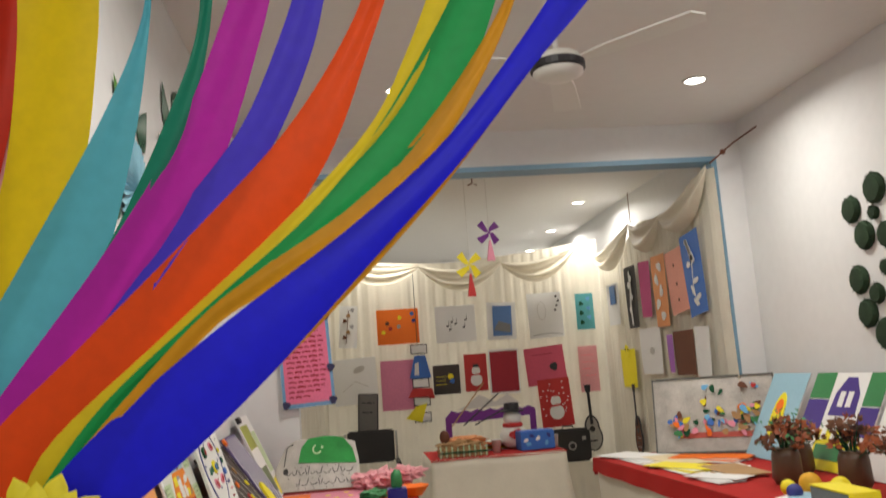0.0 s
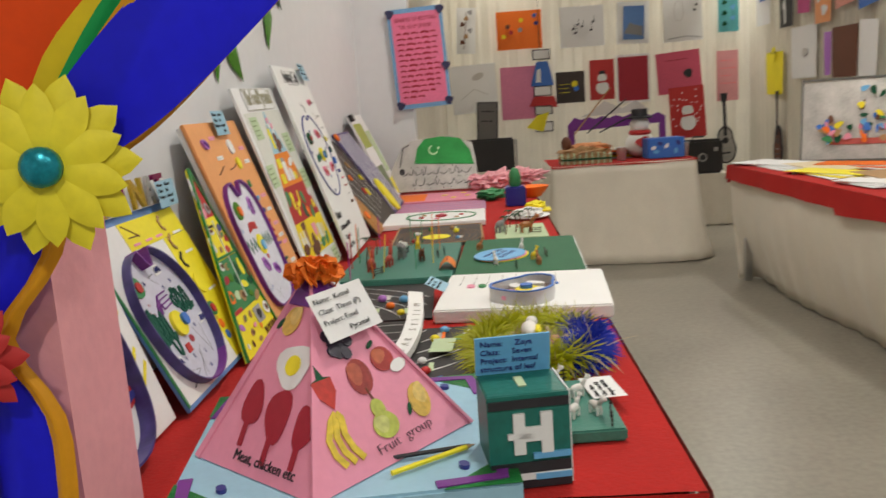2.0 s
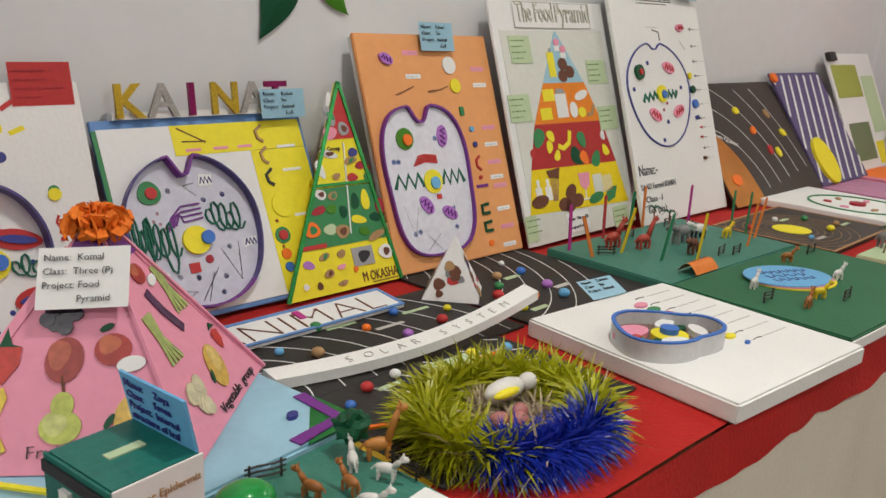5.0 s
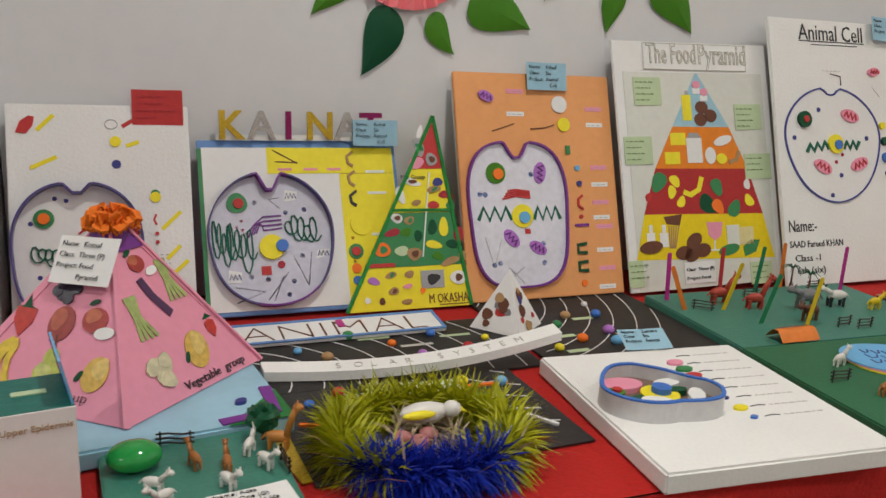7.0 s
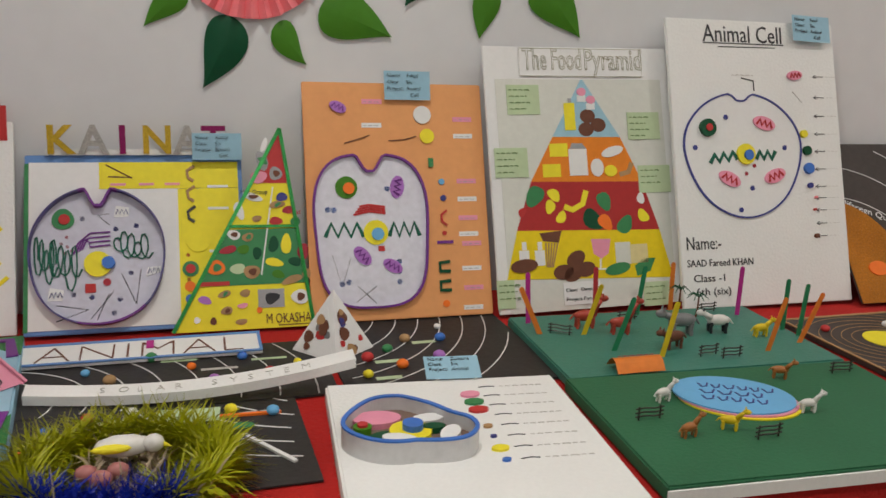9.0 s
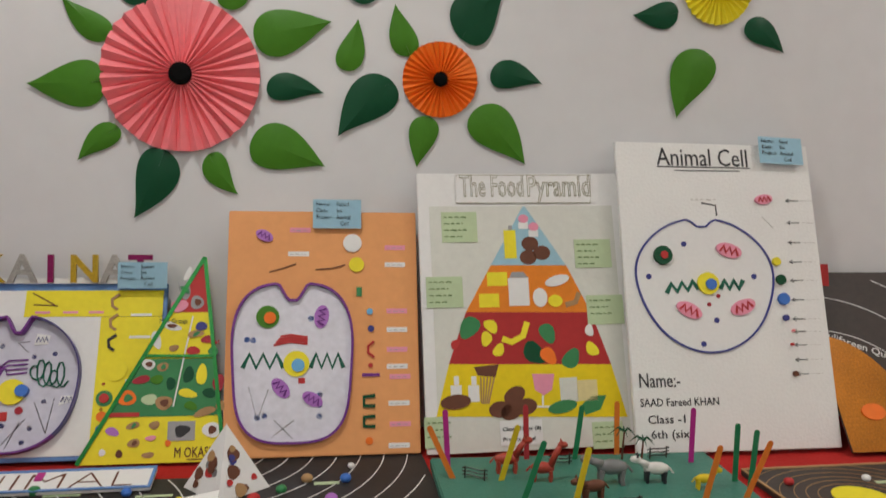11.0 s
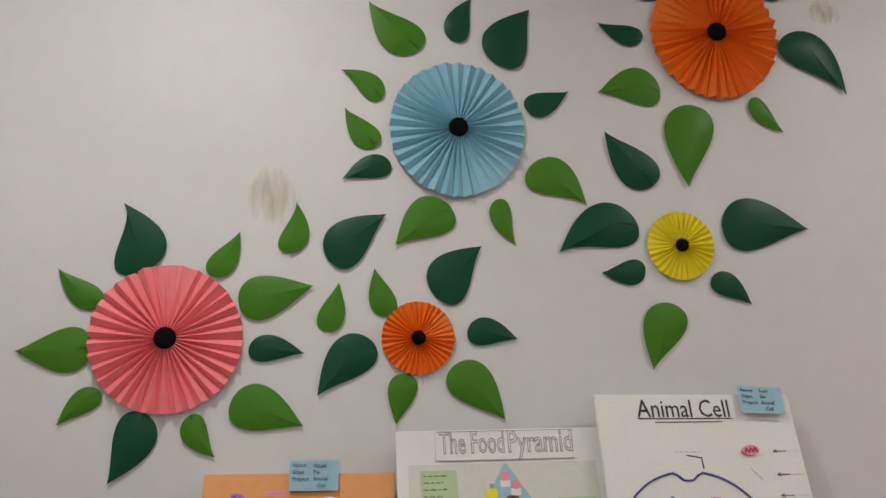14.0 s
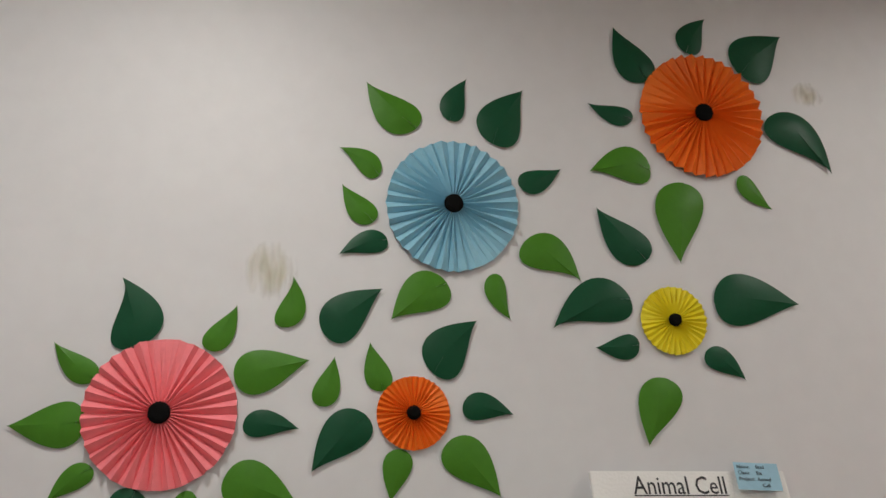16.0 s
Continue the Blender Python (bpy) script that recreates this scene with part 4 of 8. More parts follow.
mito(f, *P(470, 418), 0.02, 0.012, -25, LILAC, PURPLE)
f.disc(*P(525, 645), 0.028, YELLOW, "nucleus", t=0.006)
f.disc(*P(528, 648), 0.014, SKY, "nucleolus", t=0.010)
a, b = P(430, 640), P(502, 640)
f.zigzag(*a, *b, 6, 0.028, 0.0098, YARN)
a, b = P(550, 640), P(608, 640)
f.zigzag(*a, *b, 6, 0.028, 0.0098, YARN)
for i in range(4):
    f.line([P(485 + 4 * i, 612 - 5 * i), P(515, 606 - 4 * i), P(545, 610 - 4 * i)], 0.0045, RED, "golgi", 0.005)
f.rect(*P(528, 680), *P(540, 670), RED, "sample", 0.004)
f.dots([P(438, 602), P(449, 603), P(551, 565), P(565, 718), P(565, 738), P(455, 740), P(468, 737), P(566, 700)], 0.0065, BLUE)
for q in ((440, 685, 455, 745), (475, 690, 455, 745), (480, 775, 520, 745), (485, 745, 518, 778)):
    f.line([P(q[0], q[1]), P(q[2], q[3])], 0.0022, GREY, "stick", 0.003)
f.disc(*P(625, 432), 0.021, PAPER, "sample", t=0.004)
f.disc(*P(632, 470), 0.017, YELLOW, "sample", t=0.004)
f.line([P(478, 482), P(500, 476), P(525, 468)], 0.002, BROWN, "stick", 0.003)
f.line([P(560, 478), P(590, 476), P(612, 470)], 0.002, BROWN, "stick", 0.003)
for x, y in ((533, 408), (530, 450), (700, 440), (700, 470), (703, 552), (703, 585), (703, 620), (703, 650), (708, 668), (706, 715), (708, 752), (706, 790)):
    u, v = P(x, y)
    f.rect(u - 0.055, v - 0.01, u + 0.055, v + 0.01, PAPER if y % 4 else PINK, "label_strip", 0.0008)
    f.bars(u - 0.045, v - 0.002, [0.085], 0.02, GREY, 0.002)
f.rect(*P(632, 526), *P(641, 510), GREEN, "sample", 0.005)
f.disc(*P(655, 553), 0.007, SKY, "sample", t=0.004)
f.disc(*P(657, 583), 0.007, NAVY, "sample", t=0.004)
f.line([P(662, 606), P(652, 614), P(652, 626), P(662, 634)], 0.005, RED, "sample", 0.004)
f.disc(*P(656, 648), 0.005, RED, "sample", t=0.004)
f.rect(*P(641, 668), *P(672, 662), PURPLE, "sample", 0.003)
for y in (712, 748):
    f.line([P(664, y - 10), P(644, y - 8), P(644, y + 8), P(664, y + 8)], 0.008, DKGREEN, "sample", 0.004)
f.disc(*P(653, 782), 0.008, ORANGE, "sample", t=0.003)
name_tag("pale blue typed name card on the orange board", leaning(6.055, 0.062, 1.235, 0.045, 1.30), 0.108, 0.066, BLUECARD, ["Name:    Fahad", "Class:     Six", "Project:  Animal", "                Cell"], 0.0135)

# -- the food pyramid chart
ob, f = board("food_chart_board", "white chart with a four-coloured food pyramid, leaning on the wall", leaning(6.301, 0.222, 0.758, 0.031, 1.359) @ pose(0, 0, 0, 0, 0, 1.05), 0.484, 0.631, 0.008, PAPER)
f.rect(0.055, 0.0, 0.955, 0.875, MINT, "sheet", 0.001)
P = drawn(2.6187e-3, -1.0243e-4, -1.8967, -1.0014e-4, -1.9369e-3, 1.6369, -1.0189e-4, 1.4003e-4)


def tier(pts, mat):
    f.poly([P(*q) for q in pts], mat, "tier", 0.001, 0.001)


tier([(868, 470), (1001, 470), (928, 366), (924, 366)], paint("tier blue", (0.33, 0.55, 0.66), 0.7, 0.08))
tier([(824, 553), (1045, 553), (1001, 470), (868, 470)], paint("tier orange", (0.80, 0.23, 0.01), 0.7, 0.08))
tier([(794, 645), (1081, 645), (1045, 553), (824, 553)], paint("tier red", (0.42, 0.02, 0.02), 0.7, 0.08))
tier([(772, 738), (1110, 738), (1081, 645), (794, 645)], paint("tier yellow", (0.82, 0.62, 0.0), 0.7, 0.08))
f.z += 0.002
f.rect(*P(806, 360), *P(1044, 311), PAPER, "title_card", 0.001)
OLIVE = paint("olive ink", (0.38, 0.36, 0.25), 0.7)
f.z += 0.001
for s, u, wd in (("The", 0.205, 0.125), ("Food", 0.352, 0.165), ("Pyramid", 0.530, 0.322)):
    f.text(s, u, 0.912, 0.074, OLIVE, wd, hollow=0.0011)
f.line([P(806, 360), P(1044, 360), P(1044, 311), P(806, 311)], 0.0012, OLIVE, "frame_line", 0.0006, True)
f.z -= 0.001
f.rect(*P(893, 458), *P(911, 408), YELLOW, "bottle", 0.001)
f.rect(*P(899, 408), *P(905, 400), GREY, "bottle_cap", 0.001)
for x, y in ((925, 388), (943, 402)):
    f.disc(*P(x, y), 0.012, PINK, "cupcake", 0.010)
    f.rect(*P(x - 8, y + 18), *P(x + 8, y + 6), PAPER, "cupcake_case", 0.0012)
for x, y in ((937, 432), (934, 456), (958, 448)):
    f.disc(*P(x, y), 0.020, BROWN, "cookie", 0.017, t=0.0008)
for x0, y0 in ((862, 507), (848, 545)):
    f.rect(*P(x0, y0), *P(x0 + 34, y0 - 25), YELLOW, "cheese", 0.001)
f.rect(*P(901, 542), *P(934, 492), PAPER, "carton", 0.001)
f.poly([P(901, 492), P(934, 492), P(925, 482), P(905, 482)], GREY, "carton_top", 0.001)
f.disc(*P(985, 497), 0.030, PAPER, "fish", 0.012, 15)
f.disc(*P(955, 527), 0.017, PAPER, "egg", 0.022)
f.disc(*P(982, 533), 0.017, YELLOW, "egg_yolk", 0.014)
f.line([P(1000, 540), P(1018, 535), P(1024, 518)], 0.012, TAN, "sausage")
for x, y, a, c in ((830, 580, 0.028, GREEN), (968, 590, 0.024, GREEN), (945, 625, 0.030, DKGREEN), (1010, 635, 0.025, GREEN), (805, 610, 0.012, RED), (868, 578, 0.018, YELLOW), (860, 600, 0.017, YELLOW), (882, 620, 0.016, YELLOW), (970, 630, 0.022, ORANGE), (1047, 618, 0.018, YELLOW), (1042, 585, 0.014, PAPER)):
    f.disc(*P(x, y), a, c, "produce", a * 0.72, (x * 7) % 180, 0.0009, 14, 0.1, 0.0001 * (x % 7))
f.line([P(888, 600), P(905, 606), P(925, 595), P(932, 570)], 0.014, YELLOW, "banana")
for x in (807, 838):
    f.rect(*P(x - 9, 712), *P(x + 9, 682), PAPER, "bottle", 0.001)
    f.rect(*P(x - 4, 682), *P(x + 4, 666), PAPER, "bottle_neck", 0.001)
f.disc(*P(806, 712), 0.034, BROWN, "bread", 0.016, 5, lift=0.001)
f.poly([P(838, 650), P(882, 645), P(876, 668), P(845, 665)], BROWN, "grain", 0.001)
for i in range(5):
    f.line([P(858 + 3 * i - 6, 715), P(852 + 6 * i - 2, 668)], 0.003, TAN, "stalk")
for x, y in ((885, 725), (910, 700), (930, 720), (905, 728)):
    f.disc(*P(x, y), 0.026, BROWN, "potato", 0.018, x % 40, 0.0009, lift=0.0002 * (x % 4))
f.poly([P(941, 662), P(980, 662), P(976, 690), P(962, 700), P(946, 690)], PINK, "goblet", 0.001)
f.line([P(960, 700), P(960, 718)], 0.004, PAPER, "goblet_stem")
f.line([P(948, 720), P(973, 720)], 0.004, PAPER, "goblet_foot")
f.rect(*P(992, 712), *P(1020, 668), MINT, "loaf", 0.001)
f.rect(*P(1022, 710), *P(1055, 672), paint("straw card", (0.72, 0.62, 0.30), 0.7), "loaf", 0.001)
f.disc(*P(995, 720), 0.034, GREEN, "leaf_patch", 0.014, 10)
f.poly([P(1035, 735), P(1030, 715), P(1048, 700), P(1072, 700), P(1062, 725)], GREEN, "leaf_patch", 0.001)
for x0, y0, x1, y1, n in ((782, 430, 842, 376, 4), (1018, 475, 1078, 424, 4), (755, 546, 817, 490, 4), (1040, 575, 1100, 522, 3), (752, 795, 785, 738, 3), (1050, 795, 1100, 745, 3)):
    u0, v0 = P(x0, y0)
    u1, v1 = P(x1, y1)
    f.rect(u0, v0, u1, v1, PALEGREEN, "note", 0.001)
    g = Face(f.p, f.w, f.h, f.z + 0.001)
    g.bars(u0 + 0.012, v1 - 0.02, [0.11 - 0.02 * (k % 2) for k in range(n)], 0.024, paint("green ink", (0.16, 0.26, 0.10), 0.6), 0.004)
u0, v0 = P(886, 790)
u1, v1 = P(958, 742)
f.rect(u0, v0, u1, v1, PAPER, "label_card", 0.001)
f.z += 0.001
f.text("Class:  Three (B)", u0 + 0.01, v1 - 0.035, 0.012, INK, 0.18)
f.text("Project Food", u0 + 0.01, v1 - 0.07, 0.012, INK, 0.15)

# -- the tall animal cell board
ob, f = board("cell_model_board", "tall white board with a hand-drawn animal cell, leaning on the wall", leaning(6.758, 0.260, 0.758, 0.039, 1.442), 0.490, 0.719, 0.012, WHITE)
P = drawn(2.6343e-3, -1.8147e-4, -2.8254, -4.8886e-5, -1.6650e-3, 1.3951, -1.0206e-4, 1.4364e-4)
f.text("Animal Cell", 0.205, 0.922, 0.062, INK, 0.47)
f.line([(0.205, 0.917), (0.685, 0.917)], 0.0025, INK)
f.line([(0.29, 0.904), (0.63, 0.906)], 0.002, INK)
outline = cell_outline(0.40, 0.523, 0.347, 0.218, 0.06, 2.0, 96, 0.13, 0.10)
f.poly(outline, PAPER, "cell_base", 0.0015)
rim(f, outline, 0.004, BLUEINK, 0.0042)
f.line([P(1243, 360), P(1268, 365), P(1270, 383)], 0.003, INK, "arrow")
f.bars(0.36, 0.805, [0.13], 0.03, PALEINK, 0.003)
f.disc(*P(1173, 453), 0.022, DKGREEN, "vacuole", t=0.010)
f.disc(*P(1174, 453), 0.009, RED, "vacuole_core", t=0.013)
for x, y, t in ((1290, 445, -15), (1220, 550, -25), (1315, 545, 20)):
    mito(f, *P(x, y), 0.032, 0.017, t, PINK, RED)
f.disc(*P(1253, 503), 0.026, YELLOW, "nucleus", t=0.008)
f.disc(*P(1257, 505), 0.013, BLUE, "nucleolus", t=0.012)
a, b = P(1180, 512), P(1236, 505)
f.zigzag(*a, *b, 6, 0.014, 0.0105, YARN)
a, b = P(1275, 505), P(1316, 505)
f.zigzag(*a, *b, 5, 0.014, 0.0105, YARN)
for i in range(3):
    f.line([P(1220, 465 + 7 * i), P(1282, 468 + 6 * i)], 0.002, PINK, "golgi")
f.dots([P(1211, 433), P(1149, 490), P(1335, 491), P(1269, 568), P(1246, 610)], 0.0065, NAVY)
f.dots([P(1272, 525), P(1256, 540)], 0.005, CRIMSON)
for q in ((1265, 390, 1300, 425), (1305, 575, 1312, 600), (1228, 580, 1240, 600), (1262, 595, 1285, 580)):
    f.line([P(q[0], q[1]), P(q[2], q[3])], 0.001, PALEINK, "hairline")
mito(f, *P(1352, 355), 0.022, 0.012, 5, PINK, RED)
f.line([P(1350, 385), P(1370, 405)], 0.001, PALEINK, "hairline")
for x, y, r, c in ((1374, 465, 0.010, YELLOW), (1382, 497, 0.012, DKGREEN), (1387, 531, 0.014, BLUE), (1391, 564, 0.007, NAVY), (1404, 587, 0.003, ROSE), (1402, 611, 0.003, RED), (1408, 663, 0.006, BROWN)):
    f.disc(*P(x, y), r, c, "sample", t=0.008)
for y in (357, 396, 431, 465, 498, 532, 566, 588, 612, 638, 663):
    u, v = P(1402 + 0.06 * (y - 357), y)
    f.line([(u - 0.03, v), (u + 0.035, v)], 0.0016, INK, "arrow")
    f.line([(u - 0.012, v + 0.006), (u - 0.03, v), (u - 0.012, v - 0.006)], 0.0016, INK, "arrow")
    f.bars(u + 0.05, v, [0.06], 0.02, PALEINK, 0.0016)
f.text("Name:-", 0.03, 0.2, 0.045, INK, 0.2)
f.text("SAAD Fareed KHAN", 0.03, 0.142, 0.025, INK, 0.38)
f.text("Class -1", 0.06, 0.09, 0.026, INK, 0.18)
f.text("6th (six)", 0.07, 0.045, 0.026, INK, 0.2)
name_tag("pale blue typed name card on the tall white board", leaning(7.112, 0.080, 1.402, 0.056, 1.468) @ pose(0, 0, 0, 0, 0, -2), 0.112, 0.068, BLUECARD, ["Name:    Saad", "Class:     Six", "Project:  Animal", "                Cell"], 0.0138)

# -- the dark galaxy board and the last three boards
GALAXY = paint("dark brown card", (0.045, 0.033, 0.028), 0.6, 0.25, 30, 0.1)
ob, f = board("galaxy_board", "dark brown board with white orbits and an orange sun", leaning(7.25, 0.30, 0.757, 0.022, 1.128), 0.68, 0.463, 0.008, GALAXY)
f.poly([(0, 0)] + [(0.3 * math.cos(q), 0.62 * math.sin(q)) for q in [radians(5 * k) for k in range(0, 19)]], paint("orange glitter", (0.55, 0.20, 0.02), 0.4, 0.3, 80, 0, spark=0.5), "sun", 0.002)
for k in range(5):
    r = 0.42 + 0.13 * k
    f.line([(r * math.cos(q), 1.55 * r * math.sin(q)) for q in [radians(4 * j) for j in range(2, 22)] if r * math.cos(q) < 0.98 and 1.55 * r * math.sin(q) < 0.97] or [(0, 0), (0.01, 0)], 0.002, PAPER, "orbit", 0.001)
f.text("Zulifareen Queen", 0.02, 0.62, 0.026, PAPER, 0.3, -22)
for i, c in enumerate((YELLOW, ORANGE, RED, YELLOW, TAN, YELLOW)):
    f.disc(0.45 + 0.08 * i, 0.75 - 0.13 * (i % 4) - 0.05 * (i % 3), 0.02, c, "planet", 0.014, 30 * i, 0.006)
f.disc(0.12, 0.2, 0.03, ORANGE, "planet", 0.02, t=0.005)
tag = name_tag("red name card at the corner of the dark board", leaning(7.262, 0.052, 1.10, 0.04, 1.16), 0.07, 0.055, RED, [], 0.01)
ob, f = board("striped_board", "purple board with white slanting stripes, leaning on the wall", leaning(7.93, 0.30, 0.757, 0.022, 1.158), 0.46, 0.488, 0.01, paint("violet card", (0.10, 0.075, 0.19), 0.6))
for k in range(11):
    a, b = -0.6 + 0.15 * k, -0.1 + 0.15 * k
    pts = [(max(0.01, a), 0.02 if a >= 0.01 else 0.02 + (0.01 - a) / (b - a) * 0.95), (min(0.99, b), 0.97 if b <= 0.99 else 0.02 + (0.99 - a) / (b - a) * 0.95)]
    if pts[0][0] < pts[1][0]:
        f.line(pts, 0.012, PAPER, "stripe", 0.002)
f.disc(0.25, 0.2, 0.075, YELLOW, "sun", 0.10, 10, 0.012)
f.disc(0.02, 0.95, 0.02, ORANGE, "knob", t=0.012)
ob, f = board("cell_model_board", "white and green divided board, leaning on the wall", leaning(8.43, 0.24, 0.757, 0.022, 1.236), 0.5, 0.528, 0.01, PAPER)
for u, v, a, b, c in ((0.05, 0.62, 0.6, 0.9, paint("olive card", (0.36, 0.40, 0.07), 0.6)), (0.1, 0.08, 0.55, 0.4, paint("moss card", (0.16, 0.20, 0.10), 0.6)), (0.65, 0.3, 0.95, 0.8, PALEGREEN), (0.6, 0.03, 0.97, 0.22, YELLOW)):
    f.rect(u, v, a, b, c, "panel_patch", 0.002)
f.rect(0.0, 0.93, 0.14, 1.0, BLACK, "clip", 0.02)

# -- the calligraphy board at the end of the table
ob = thing("calligraphy_board", "silver glitter board with a green dome and a crescent", "poster board", facing(0.205, 8.80, 0.768, 0, -22))
w = 0.505
part("panel", prism([(0, 0), (w, 0), (w, 0.16), (w - 0.02, 0.28), (0.36, 0.33), (0.12, 0.315), (0.06, 0.27), (0.0, 0.14)], 0, 0.015), SILVER, ob)
f = Face(ob, w, 0.34, 0.015)
f.poly([(0.27, 0.5), (0.97, 0.43), (0.93, 0.7), (0.82, 0.92), (0.6, 0.97), (0.4, 0.94), (0.31, 0.78)], GREENGLIT, "dome", 0.004)
f.line([(0.5 + 0.05 * math.cos(q), 0.73 + 0.08 * math.sin(q)) for q in [radians(a) for a in range(110, 350, 15)]], 0.009, PALEGREEN, "crescent", 0.006)
f.disc(0.56, 0.76, 0.009, PALEGREEN, "star", t=0.006, n=5)
f.line([(0.1, 0.45), (0.14, 0.8), (0.22, 0.85)], 0.006, INK, "outline")
rng = random.Random(9)
for row in (0.32, 0.13):
    u = 0.12 + 0.12 * (row < 0.2)
    while u < 0.93:
        d = rng.uniform(0.04, 0.09)
        f.line([(u, row + rng.uniform(-0.02, 0.08)), (u + d * 0.3, row - 0.04), (u + d * 0.7, row - 0.02), (u + d, row + rng.uniform(0, 0.12))], 0.005, INK, "calligraphy", 0.002)
        f.disc(u + d * 0.5, row + rng.choice((-0.09, 0.11)), 0.0035, INK, "calligraphy_dot", t=0.002, n=6)
        u += d + 0.015
f.disc(0.12, 0.36, 0.016, INK, "ink_drop", 0.02)

# ---- models lying on the display table ----
# -- blue base board with the pink food pyramid
base = flat(0.777, 4.915, 0.752, 7.2)
ob, f = board("model_base_board", "pale blue foam base board with purple paper corners on the table", base, 0.455, 0.475, 0.03, BLUECARD, "base board", bevel=0.004)
for su in (0, 1):
    for sv in (0, 1):
        U, V = (lambda u: 1 - u if su else u), (lambda v: 1 - v if sv else v)
        f.poly([(U(0.0), V(0.0)), (U(0.22), V(0.0)), (U(0.0), V(0.22))], GREENGLIT, "corner", 0.001)
        f.line([(U(0.03), V(0.24)), (U(0.05), V(0.05)), (U(0.24), V(0.03))], 0.020, PURPLE, "corner_strip", 0.002, lift=0.001)
        f.disc(U(0.14), V(0.15), 0.010, NAVY, "bead", 0.007, 20, 0.006)

CORNERS = [Vector((0.296, 5.045, 0.784)), Vector((0.510, 4.872, 0.784)), Vector((0.706, 5.128, 0.784)), Vector((0.492, 5.352, 0.784))]
TOP = Vector((0.482, 5.120, 1.048))
pyr = thing("food_pyramid_model", "pink foam food pyramid with pictures of food and an orange tuft", "pyramid model", pose(0.5, 5.11, 0.784))
to_pyr = pose(0.5, 5.11, 0.784).inverted()


def pyramid_face(a, b, top):
    """A pose with its origin at the corner a, x towards b, on the plane of the face."""
    x = (b - a).normalized()
    n = x.cross(top - a).normalized()
    y = n.cross(x)
    m = Matrix.Identity(4)
    for i, c in enumerate((x, y, n, a)):
        for k in range(3):
            m[k][i] = c[k]
    return m


faces = []
for i in range(4):
    a, b = CORNERS[i], CORNERS[(i + 1) % 4]
    m = to_pyr @ pyramid_face(a, b, TOP)
    w = (b - a).length
    t = m.inverted() @ (to_pyr @ TOP)
    part_ob = part("side", prism([(0, 0), (w, 0), (t.x + 0.004, t.y), (t.x - 0.004, t.y)], -0.006, 0.0), PINK, pyr)
    part_ob.matrix_basis = m
    part("edge_strip", stroke([(0, 0), (t.x, t.y)], 0.012, -0.002, 0.002), PINK, part_ob)
    part("purple_top", prism([(t.x * 0.8, t.y * 0.8), (t.x + (w - t.x) * 0.2, t.y * 0.8), (t.x + 0.004, t.y), (t.x - 0.004, t.y)], 0.001, 0.003), PURPLE, part_ob)
    faces.append((part_ob, Face(part_ob, w, t.y, 0.0012)))


